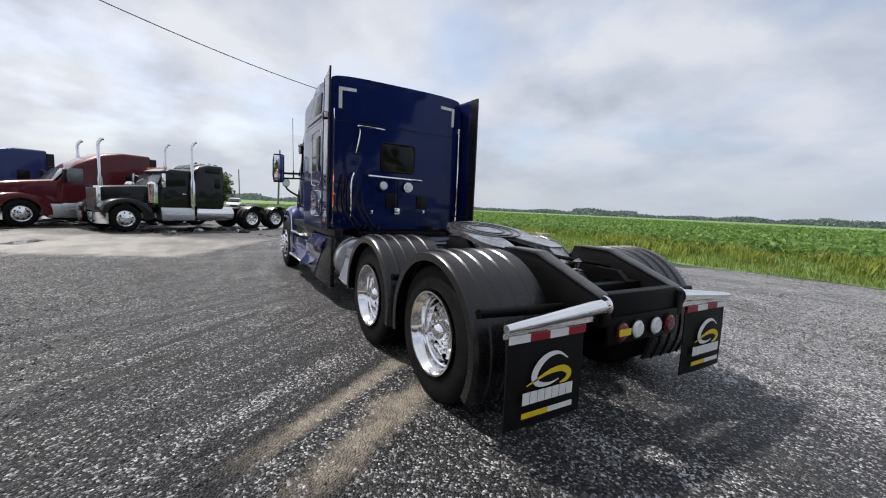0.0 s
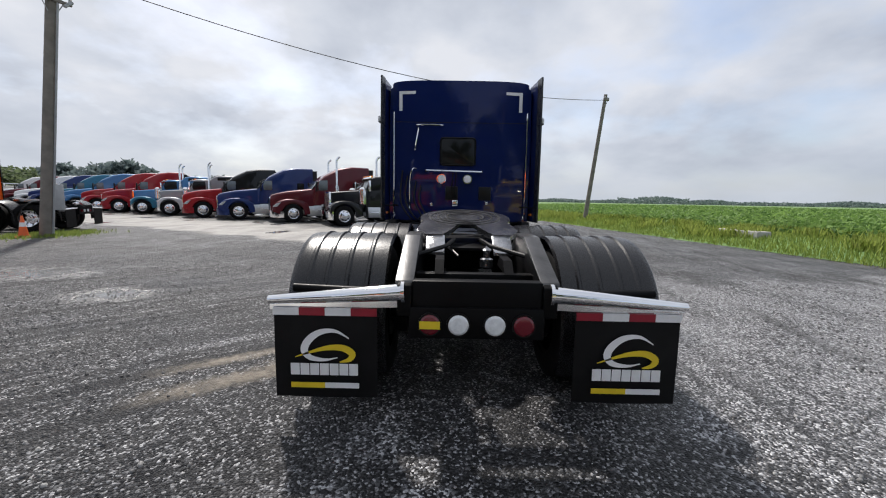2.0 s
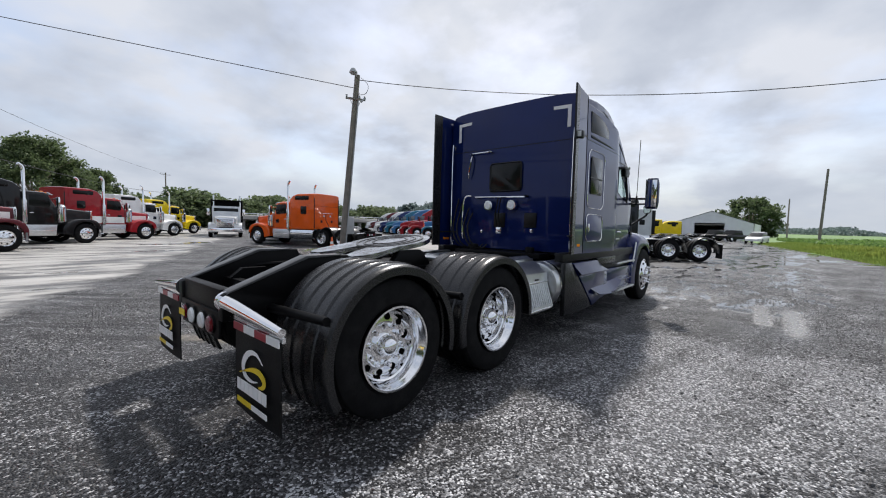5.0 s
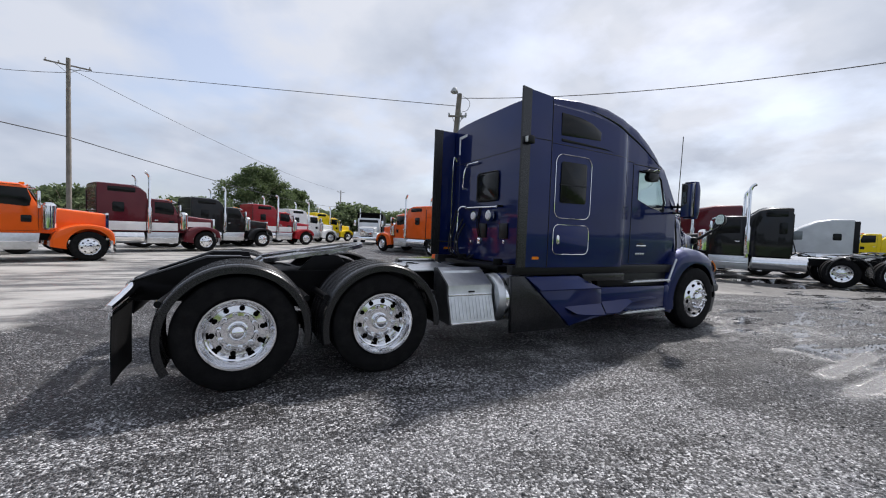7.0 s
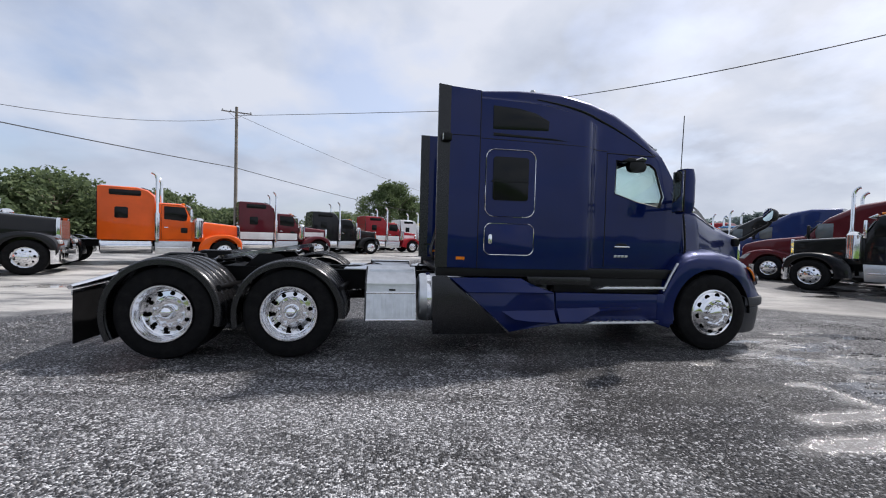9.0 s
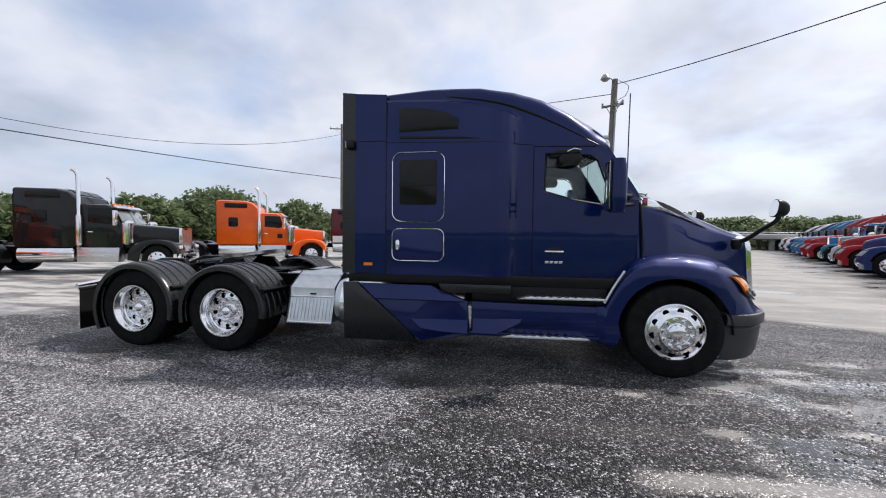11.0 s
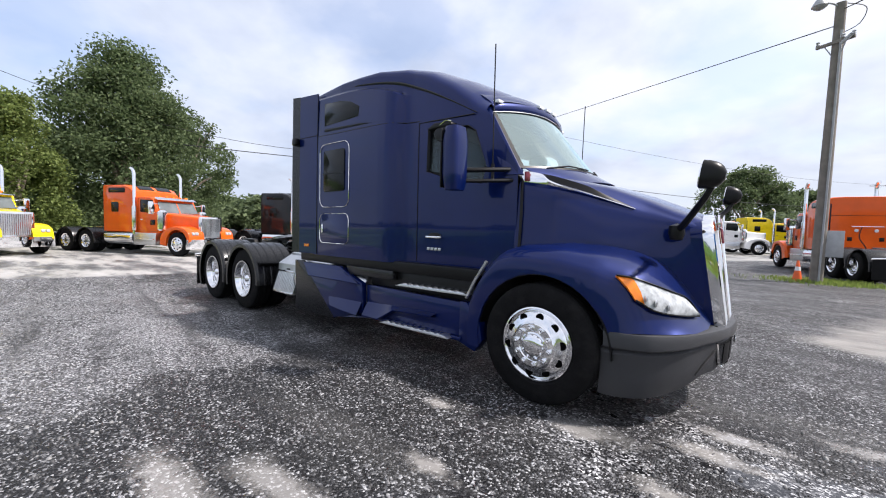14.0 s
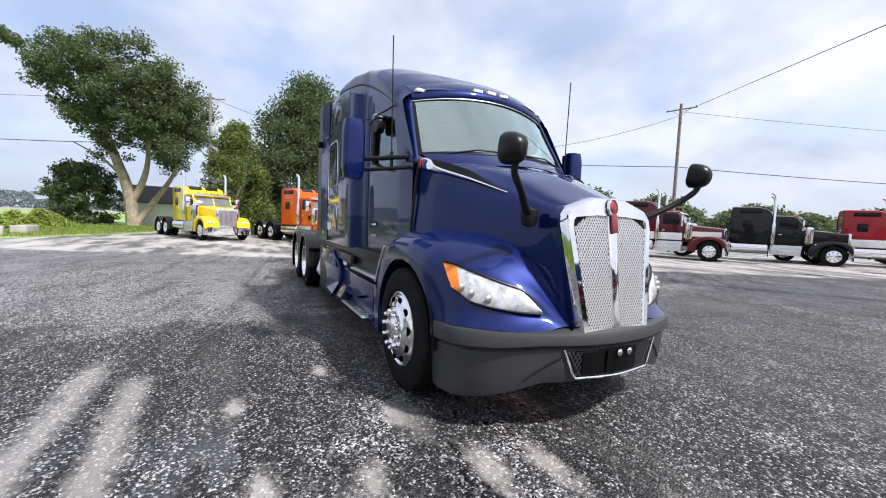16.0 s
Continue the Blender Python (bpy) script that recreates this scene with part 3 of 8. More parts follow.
def thick(bm, t):
    """Gives a skin its thickness."""
    bmesh.ops.recalc_face_normals(bm, faces=bm.faces)
    bm.normal_update()
    bmesh.ops.solidify(bm, geom=bm.faces[:], thickness=t)


def cut_hole(bm, poly, side=None, ymin=0.0):
    """Cuts a convex outline of the xz plane out of a skin, through the whole breadth or one side of it (side: sign of y)."""
    n = len(poly)
    area = sum(poly[i][0] * poly[(i + 1) % n][1] - poly[(i + 1) % n][0] * poly[i][1] for i in range(n))
    if area < 0:
        poly = poly[::-1]
    x0, x1, z0, z1 = min(p[0] for p in poly), max(p[0] for p in poly), min(p[1] for p in poly), max(p[1] for p in poly)

    def near(f):
        xs, zs, ys = [v.co.x for v in f.verts], [v.co.z for v in f.verts], [v.co.y for v in f.verts]
        if side and sum(ys) * side < 0: return False
        if abs(sum(ys) / len(ys)) < ymin: return False
        return max(xs) > x0 and min(xs) < x1 and max(zs) > z0 and min(zs) < z1

    for i in range(n):
        (ax, az), (bx_, bz) = poly[i], poly[(i + 1) % n]
        fs = [f for f in bm.faces if near(f)]
        geom = list(set(fs) | {e for f in fs for e in f.edges} | {v for f in fs for v in f.verts})
        bmesh.ops.bisect_plane(bm, geom=geom, plane_co=(ax, 0, az), plane_no=(bz - az, 0, ax - bx_), dist=1e-5)
    gone = []
    for f in bm.faces:
        if not near(f): continue
        c = f.calc_center_median()
        if all((poly[(i + 1) % n][0] - poly[i][0]) * (c.z - poly[i][1]) - (poly[(i + 1) % n][1] - poly[i][1]) * (c.x - poly[i][0]) > -1e-6 for i in range(n)):
            gone.append(f)
    bmesh.ops.delete(bm, geom=gone, context="FACES")


def lerp_table(table, x):
    for (a, u), (b, v) in zip(table, table[1:]):
        if x <= b:
            k = max(0, (x - a) / (b - a))
            return u + (v - u) * k if not isinstance(u, tuple) else tuple(p + (q - p) * k for p, q in zip(u, v))
    return table[-1][1]


# ---- wheels ----
def tyre_mesh(r, width, seg=56):
    h = width / 2
    prof = [(r * 0.60, -h * 0.80), (r * 0.66, -h * 0.97), (r * 0.80, -h * 1.0), (r * 0.92, -h * 0.95), (r * 0.975, -h * 0.84), (r * 0.993, -h * 0.72)]
    for g in (-0.5, -0.17, 0.17, 0.5):
        c = g * h * 1.2
        prof += [(r, c - 0.035 * h * 2), (r, c - 0.018 * h * 2), (r * 0.978, c - 0.014 * h * 2), (r * 0.978, c + 0.014 * h * 2), (r, c + 0.018 * h * 2)]
    prof += [(r * 0.993, h * 0.72), (r * 0.975, h * 0.84), (r * 0.92, h * 0.95), (r * 0.80, h * 1.0), (r * 0.66, h * 0.97), (r * 0.60, h * 0.80)]
    return lathe(bmesh.new(), prof, (0, 0, 0), "y", seg)


def deep_rim(seg=48):
    """Dished drive-axle disc; the outside faces -y."""
    prof = [(0.312, -0.135), (0.312, -0.150), (0.298, -0.150), (0.290, -0.138), (0.280, -0.110), (0.276, -0.104), (0.266, -0.085), (0.258, -0.050), (0.246, -0.040), (0.238, 0.0),
            (0.228, 0.012), (0.175, 0.004), (0.166, -0.006), (0.142, -0.008), (0.135, 0.0), (0.0, 0.0)]
    return lathe(bmesh.new(), prof, (0, 0, 0), "y", seg)


def flat_rim(seg=48):
    prof = [(0.312, 0.03), (0.312, 0.010), (0.300, 0.006), (0.290, 0.014), (0.282, 0.020), (0.274, 0.006), (0.262, -0.004), (0.235, -0.014), (0.205, -0.024), (0.186, -0.032),
            (0.178, -0.044), (0.128, -0.048), (0.120, -0.040), (0.0, -0.040)]
    return lathe(bmesh.new(), prof, (0, 0, 0), "y", seg)


def hub_bm(r, depth):
    prof = [(r * 1.12, 0.0), (r * 1.12, -0.012), (r, -0.016), (r, -depth * 0.45), (r * 0.94, -depth * 0.66), (r * 0.80, -depth * 0.86), (r * 0.55, -depth * 1.02), (r * 0.28, -depth * 1.09), (0, -depth * 1.11)]
    return lathe(bmesh.new(), prof, (0, 0, 0), "y", 28)


def nut_bm(l):
    bm = lathe(bmesh.new(), [(0.024, 0), (0.024, -0.008), (0.019, -0.010), (0.019, -l * 0.8), (0.012, -l), (0, -l)], (0, 0, 0), "y", 8)
    return bm


TYRE = finish("tyre", tyre_mesh(0.51, 0.275), RUBBER, 28)
DEEP = finish("rim", deep_rim(), ALU)
FLAT = finish("rim", flat_rim(), ALU)
HUB_R = finish("hub_cap", hub_bm(0.078, 0.10), CHROME)
HUB_F = finish("hub_cap", hub_bm(0.100, 0.045), CHROME)
NUT = finish("lug_nut", nut_bm(0.05), CHROME)
# black disc laid on the rim; an open hole's shade as colour
HOLE = finish("hand_hole", lathe(bmesh.new(), [(0.034, 0.01), (0.034, -0.003), (0.0, -0.003)], (0, 0, 0), "y", 14), HOLEBLACK)


def wheel(truck, x, y, front, nuts=True):
    """One wheel as seen from outside: a drive wheel is a pair of tyres."""
    sgn = -1 if y < 0 else 1
    w = new("wheel")
    w.parent = truck
    w.empty_display_size = 0.2
    w.matrix_basis = pose(x, y, 0.51, 0, 0, 0 if sgn < 0 else 180)

    def add(name, me, o=(0, 0, 0)):
        ob = new(name, me)
        ob.parent = w
        ob.location = o
        return ob
    add("tyre", TYRE)
    if not front:
        add("tyre", TYRE, (0, 0.33, 0))
    add("rim", FLAT if front else DEEP, (0, -0.135 if front else 0, 0))
    add("hub_cap", HUB_F if front else HUB_R, (0, -0.165 if front else 0, 0))
    hr, hy = (0.238, -0.152) if front else (0.207, 0.003)
    for k in range(10):
        a = 2 * math.pi * k / 10 + 0.15
        h = add("hand_hole", HOLE, (hr * math.cos(a), hy + (0.004 if front else 0), hr * math.sin(a)))
        if not front:
            h.scale = (0.70, 1.0, 0.70)
        if nuts:
            a += math.pi / 10
            rr = 0.150
            add("lug_nut", NUT, (rr * math.cos(a), -0.178 if front else -0.006, rr * math.sin(a)))
    return w


# ---- the blue tractor ----
def hero():
    T = thing("semi_truck", label="deep blue high-roof sleeper tractor parked on wet gravel", category="truck")
    SX = (-1, 1)
    # frame
    for s in SX:
        bm = slab(bmesh.new(), [(-0.62, 0.70), (7.3, 0.70), (7.3, 0.96), (-0.62, 0.96)], s * 0.39, s * 0.46)
        part("frame_rail", bm, FRAME, T)
        # tapered tail plates that guide a trailer onto the coupling
        bm = slab(bmesh.new(), [(-0.90, 0.72), (-0.90, 0.90), (-0.84, 0.93), (-0.28, 1.135), (0.10, 1.135), (0.16, 0.96), (0.1, 0.72)], s * 0.47, s * 0.385, 0.006)
        part("ramp_plate", bm, FRAME, T)
        # worn top edge; its lighter colour also stands for sky sheen
        part("ramp_cap", slab(bmesh.new(), [(-0.88, 0.905), (-0.86, 0.925), (-0.29, 1.145), (0.02, 1.145), (0.02, 1.13), (-0.28, 1.13)], s * 0.485, s * 0.375, 0.004), WORN, T, "worn steel ramp edge, also paled for the sky's sheen")
    for x in (-0.55, 0.66, 1.95, 3.0, 4.6):
        part("crossmember", box(x - 0.04, x + 0.04, -0.39, 0.39, 0.74, 0.92, 0.01), FRAME, T)
    part("end_beam", box(-0.885, -0.80, -0.385, 0.385, 0.72, 0.93, 0.012), FRAME, T)
    panel = part("lamp_panel", box(-0.90, -0.875, -0.40, 0.40, 0.585, 0.775, 0.01), FRAME, T)
    for y, mat, lab in ((0.275, REDLENS, "red tail lamp"), (0.107, WHITELENS, "white reversing lamp"), (-0.107, WHITELENS, "white reversing lamp"), (-0.275, REDLENS, "red tail lamp")):
        lamp = part("tail_lamp", lathe(bmesh.new(), [(0.060, 0), (0.060, -0.02), (0.048, -0.03), (0, -0.034)], (-0.90, y, 0.675), "x", 24), mat, panel, lab)
        part("lamp_ring", lathe(bmesh.new(), [(0.070, 0), (0.070, -0.014), (0.061, -0.014)], (-0.90, y, 0.675), "x", 24), BLACKTRIM, panel)
    part("warning_sticker", box(-0.938, -0.932, 0.215, 0.335, 0.655, 0.70), YELLOW, panel, "small yellow warning sticker")
    # axles, springs and lines
    for x in (0, 1.32):
        bm = cyl(bmesh.new(), (x, -0.9, 0.51), (x, 0.9, 0.51), 0.075, seg=14)
        lathe(bm, [(0.0, -0.2), (0.14, -0.18), (0.21, -0.08), (0.22, 0.05), (0.12, 0.2), (0.07, 0.34), (0, 0.34)], (x, 0.0, 0.51), "x", 20)
        part("drive_axle", bm, FRAME, T)
        for s in SX:
            part("air_spring", lathe(bmesh.new(), [(0.0, 0.55), (0.12, 0.56), (0.15, 0.60), (0.13, 0.64), (0.15, 0.68), (0.13, 0.72), (0.1, 0.74), (0, 0.74)], (x - 0.3, s * 0.44, 0), "z", 18), RUBBER, T)
            part("brake_chamber", cyl(bmesh.new(), (x + 0.22, s * 0.55, 0.70), (x + 0.42, s * 0.55, 0.76), 0.09, seg=16), FRAME, T)
        # unseen drums, added to block light under the truck
        for s in SX:
            part("added_brake_drum", cyl(bmesh.new(), (x, s * 0.62, 0.51), (x, s * 0.86, 0.51), 0.21, seg=22), FRAME, T)
    # unseen beams, tanks and gearbox, added to keep sun off the ground below
    for s in SX:
        part("added_spring_beam", slab(bmesh.new(), [(-0.46, 0.58), (-0.36, 0.44), (0.0, 0.36), (0.66, 0.42), (1.32, 0.36), (1.66, 0.44), (1.76, 0.60), (1.6, 0.56), (0.66, 0.54), (-0.3, 0.54)], s * 0.46, s * 0.56, 0.01), FRAME, T)
        part("added_air_tank", lathe(bmesh.new(), [(0, 2.05), (0.10, 2.07), (0.14, 2.13), (0.14, 2.86), (0.10, 2.92), (0, 2.94)], (0, s * 0.20, 0.66), "x", 18), FRAME, T)
    part("added_gearbox", lathe(bmesh.new(), [(0, 4.5), (0.16, 4.5), (0.20, 4.8), (0.24, 5.3), (0.31, 5.7), (0.33, 6.0), (0, 6.0)], (0, 0, 0.72), "x", 20), FRAME, T)
    part("drive_shaft", cyl(bmesh.new(), (1.5, 0, 0.55), (5.4, 0, 0.66), 0.06, seg=12), FRAME, T)
    part("front_axle", box(6.70, 6.84, -0.95, 0.95, 0.40, 0.52, 0.02), FRAME, T)
    for s in SX:
        part("leaf_spring", slab(bmesh.new(), [(6.1, 0.66), (6.77, 0.54), (7.35, 0.66), (7.35, 0.70), (6.77, 0.60), (6.1, 0.70)], s * 0.47, s * 0.55), FRAME, T)
    rnd = random.Random(5)
    for k in range(9):
        x0 = 0.0 + 0.25 * k
        pts = [(x0, rnd.uniform(-0.35, 0.35), 0.95), (x0 + 0.2, rnd.uniform(-0.36, 0.36), 1.0), (x0 + 0.5, rnd.uniform(-0.36, 0.36), 0.93), (x0 + 0.7, rnd.uniform(-0.3, 0.3), 0.85)]
        part("air_line", tube(bmesh.new(), bend(pts), 0.011, 6), BLACKTRIM, T)
    for s in SX:
        part("torque_bracket", slab(bmesh.new(), [(-0.6, 0.92), (-0.2, 0.92), (-0.3, 1.0), (-0.5, 1.0)], s * 0.20, s * 0.26), FRAME, T)
    part("shift_valve", lathe(bmesh.new(), [(0.05, 0.90), (0.05, 0.96), (0.025, 0.97), (0.025, 1.02), (0.04, 1.03), (0, 1.06)], (-0.18, -0.12, 0), "z", 14), GREASE, T)
    for s in SX:
        part("cross_bar", tube(bmesh.new(), [(-0.30, s * 0.40, 1.00), (0.05, s * 0.18, 1.03), (0.35, s * 0.12, 1.05)], 0.018, 8), FRAME, T)
    # fifth wheel
    fw = part("fifth_wheel", slab(bmesh.new(), [(0.95 + 0.46 * math.cos(radians(a)) * (1.0 if math.cos(radians(a)) > -0.2 else 1.0), 0.46 * math.sin(radians(a))) for a in range(-118, 119, 8)]
              + [(0.44, 0.46), (0.30, 0.43), (0.22, 0.36), (0.22, 0.22), (0.42, 0.14), (0.72, 0.06), (0.80, 0.0), (0.72, -0.06), (0.42, -0.14), (0.22, -0.22), (0.22, -0.36), (0.30, -0.43), (0.44, -0.46)], 1.155, 1.20, 0, "xy"), GREASE, T, "greasy round steel coupling plate with a jaw slot")
    fw.matrix_basis = pose(0.78, 0, 1.175, 0, -9, 0) @ pose(-0.78, 0, -1.18)
    for r in (0.18, 0.27, 0.35):
        part("grease_ring", lathe(bmesh.new(), [(r, 1.2005), (r, 1.206), (r + 0.02, 1.206), (r + 0.02, 1.2005)], (0.98, 0, 0), "z", 36), WORN, fw)
    for s in SX:
        part("coupling_horn", slab(bmesh.new(), [(0.23, 1.16), (0.23, 1.195), (0.02, 1.10), (0.02, 1.07)], s * 0.36, s * 0.20, 0.006), GREASE, fw)
        part("coupling_foot", slab(bmesh.new(), [(0.55, 0.96), (1.20, 0.96), (1.02, 1.15), (0.75, 1.15)], s * 0.36, s * 0.44, 0.01), FRAME, T)
    part("slide_plate", box(0.30, 1.55, -0.46, 0.46, 0.955, 0.985, 0.005), FRAME, T)
    part("deck_plate", box(1.85, 2.75, -0.55, 0.55, 0.965, 0.985, 0.004), DULL, T, "bare aluminium deck plate")
    # wheels
    for s in SX:
        for x in (0, 1.32):
            wheel(T, x, s * 1.07, False)
        wheel(T, 6.77, s * 1.02, True)
    # ribbed fenders over the drive wheels
    for s in SX:
        for x, a0, a1 in ((0.0, -28, 192), (1.32, -14, 184)):
            R = 0.625
            ys = [0.585, 0.60]
            for c in (0.72, 0.86, 1.00, 1.12):
                ys += [c - 0.018, c - 0.007, c + 0.007, c + 0.018]
            ys += [1.20, 1.235, 1.25, 1.25]
            rows = []
            n = 44
            for k in range(n + 1):
                a = radians(a0 + (a1 - a0) * k / n)
                row = []
                for i, yy in enumerate(ys):
                    rr = R
                    if any(abs(yy - c) < 0.01 for c in (0.72, 0.86, 1.00, 1.12)):
                        rr = R + 0.011
                    if yy >= 1.235: rr = R - 0.006
                    if i == len(ys) - 1: rr = R - 0.075
                    if i == len(ys) - 2: rr = R - 0.02
                    if i == 0: rr = R - 0.02
                    row.append((x - rr * math.cos(a), s * yy, 0.50 + rr * math.sin(a)))
                rows.append(row)
            bm = bmesh.new()
            skin(bm, rows)
            bmesh.ops.recalc_face_normals(bm, faces=bm.faces)
            thick(bm, 0.006)
            f = part("fender", bm, PLASTIC, T, "black ribbed plastic half-round fender", 40)
            for aa in (28, 152):
                a = radians(aa)
                px, pz = x - (R + 0.02) * math.cos(a), 0.50 + (R + 0.02) * math.sin(a)
                part("fender_bracket", cyl(bmesh.new(), (px, s * 0.46, pz - 0.03), (px, s * 1.20, pz), 0.034, 0.028, seg=12), FRAME, f)
        # mudflap, hanger and tape
        hang = part("flap_hanger", cyl(bmesh.new(), (-0.87, s * 0.44, 0.855), (-0.87, s * 1.235, 0.795), 0.052, 0.026, 18), CHROME, T, "polished tapered tube hanger")
        part("hanger_flange", cyl(bmesh.new(), (-0.87, s * 0.425, 0.856), (-0.87, s * 0.445, 0.855), 0.066, seg=18), ALU, hang)
        part("hanger_bar", slab(bmesh.new(), [(s * 0.46, 0.80), (s * 1.235, 0.765), (s * 1.235, 0.735), (s * 0.46, 0.76)], -0.862, -0.845, 0, "yz"), ALU, hang)
        rows = []
        for k in range(13):
            z = 0.765 - 0.575 * k / 12
            bulge = 0.02 * math.sin(math.pi * k / 12) + 0.012 * (k / 12) ** 2
            rows.append([(-0.86 - bulge * (0.6 + 0.4 * math.cos(6 * (j / 8 - 0.5))), s * (0.592 + 0.62 * j / 8), z) for j in range(9)])
        bm = bmesh.new()
        skin(bm, rows)
        thick(bm, 0.008)
        flap = part("mudflap", bm, FLAP, T, "black rubber mudflap with a white and yellow emblem")
        for k in range(4):
            red = (k % 2 == 1) if s > 0 else (k % 2 == 0)
            y0 = 1.212 - 0.155 * k if s > 0 else -0.592 - 0.155 * k
            part("reflective_tape", box(-0.876, -0.868, y0 - 0.154, y0, 0.705, 0.752), REDTAPE if red else WHITETAPE, flap)

        def emblem_y(u):
            return s * 0.902 - u
        X0 = -0.893

        def strip(name, pts, wid, mat):
            """A flat swoosh of varying breadth."""
            P = bend([Vector((0, emblem_y(u), v)) for u, v in pts], 6)
            bm2 = bmesh.new()
            rows2 = [[], []]
            for i, p in enumerate(P):
                d = (P[min(i + 1, len(P) - 1)] - P[max(i - 1, 0)]).normalized()
                nrm = Vector((0, -d.z, d.y)) * wid(i / (len(P) - 1)) / 2
                rows2[0].append((X0, p.y + nrm.y, p.z + nrm.z))
                rows2[1].append((X0, p.y - nrm.y, p.z - nrm.z))
            skin(bm2, rows2)
            thick(bm2, 0.003)
            part(name, bm2, mat, flap)
        strip("emblem_arc", [(0.146, 0.572), (0.065, 0.616), (-0.028, 0.607), (-0.097, 0.556), (-0.122, 0.496), (-0.086, 0.450), (0.0, 0.437), (0.076, 0.452)], lambda k: 0.005 + 0.040 * math.sin(math.pi * min(1, k * 1.02)) ** 1.3, WHITE)
        strip("emblem_swoosh", [(-0.178, 0.452), (-0.074, 0.488), (0.02, 0.512), (0.11, 0.512), (0.165, 0.477), (0.145, 0.440), (0.09, 0.425)], lambda k: 0.005 + 0.036 * math.sin(math.pi * k ** 1.3), YELLOW)
        lw = 0.41 / 7
        for k in range(7):
            u = -0.205 + k * lw
            part("name_bar", box(X0 - 0.003, X0, min(emblem_y(u), emblem_y(u + lw * 0.90)), max(emblem_y(u), emblem_y(u + lw * 0.90)), 0.343, 0.415), WHITE, flap)
        ya, yb, yc = emblem_y(-0.205), emblem_y(-0.0), emblem_y(0.205)
        part("stripe", box(X0 - 0.003, X0, min(ya, yb), max(ya, yb), 0.262, 0.295), YELLOW, flap)
        part("stripe", box(X0 - 0.003, X0, min(yb, yc), max(yb, yc), 0.262, 0.295), WHITE, flap)
        # step box with tread plate and the round tank behind it
        o = s
        bm = slab(bmesh.new(), [(2.19, 0.42), (2.76, 0.42), (2.76, 1.00), (2.19, 1.00)], o * 0.55, o * 0.80, 0.006)
        sb = part("step_box", bm, DULL, T, "bare aluminium step box with diamond tread")
        sec = [(0.62, 1.02), (0.70, 1.03), (0.98, 0.86), (1.00, 0.84), (1.005, 0.72), (1.10, 0.42), (1.10, 0.40), (0.75, 0.40)]
        bm = bmesh.new()
        skin(bm, [[(x, o * a, b) for a, b in sec] for x in (2.17, 2.77)])
        for x in (2.17, 2.77):
            bm.faces.new([bm.verts.new((x, o * a, b)) for a, b in sec])
        part("step_cover", bm, DULL, sb, "polished step cover", 20)
        for k in range(12):
            x = 2.20 + 0.048 * k
            part("step_ridge", tube(bmesh.new(), [(x, o * 1.012, 0.70), (x, o * 1.095, 0.45)], 0.007, 5), DULL, sb)
        part("step_end", slab(bmesh.new(), [(o * p, q) for p, q in sec], 2.150, 2.168, 0, "yz"), WORN, sb, "dark tread plate end")
        part("step_lip", box(2.165, 2.775, min(o * 1.06, o * 1.115), max(o * 1.06, o * 1.115), 0.395, 0.425, 0.006), ALU, sb)
        part("step_lip", box(2.165, 2.775, min(o * 0.96, o * 1.015), max(o * 0.96, o * 1.015), 0.715, 0.74, 0.005), ALU, sb)
        part("latch", box(2.44, 2.52, min(o * 0.99, o * 1.02), max(o * 0.99, o * 1.02), 0.755, 0.775, 0.003), BLACKTRIM, sb)
        part("tank", lathe(bmesh.new(), [(0, 2.80), (0.24, 2.80), (0.285, 2.815), (0.30, 2.85), (0.30, 4.4), (0.27, 4.45), (0, 4.45)], (0, o * 0.83, 0.66), "x", 30), DULL, T, "round aluminium fuel tank")
        part("tank_strap", lathe(bmesh.new(), [(0.303, 2.90), (0.312, 2.90), (0.312, 2.95), (0.303, 2.95)], (0, o * 0.83, 0.66), "x", 30), ALU, T)
    cab(T)
    return T


# breadth, side roof edge and crown of the body along its length
WID = [(3.30, 1.13), (3.42, 1.155), (4.74, 1.16), (4.85, 1.155), (4.92, 1.139), (4.975, 1.108), (5.015, 1.067), (5.05, 1.036), (5.09, 1.019), (5.16, 1.011), (5.4, 1.003), (6.0, 0.965), (6.45, 0.90)]
CROWN = [(3.30, 3.27), (3.6, 3.295), (4.1, 3.33), (4.6, 3.34), (5.0, 3.305), (5.35, 3.225), (5.7, 3.08), (6.0, 2.92), (6.25, 2.75)]
# the sleeper's side panel ends in a crease, above which the shell is narrower
CREASE = [(3.30, 3.13), (4.08, 3.11), (4.38, 3.085), (4.72, 3.02), (4.88, 2.97), (5.2, 2.88), (5.5, 2.74), (6.3, 2.38)]
UPPER = [(3.30, 1.105), (3.95, 1.13), (4.3, 1.115), (4.72, 1.065), (4.95, 1.038), (5.05, 1.022), (5.12, 1.012), (5.4, 1.003), (6.0, 0.965), (6.45, 0.90)]
EDGE = [(3.30, 3.18), (4.0, 3.22), (4.6, 3.22), (5.0, 3.13), (5.4, 2.98), (5.75, 2.79), (6.0, 2.60), (6.1, 2.52)]


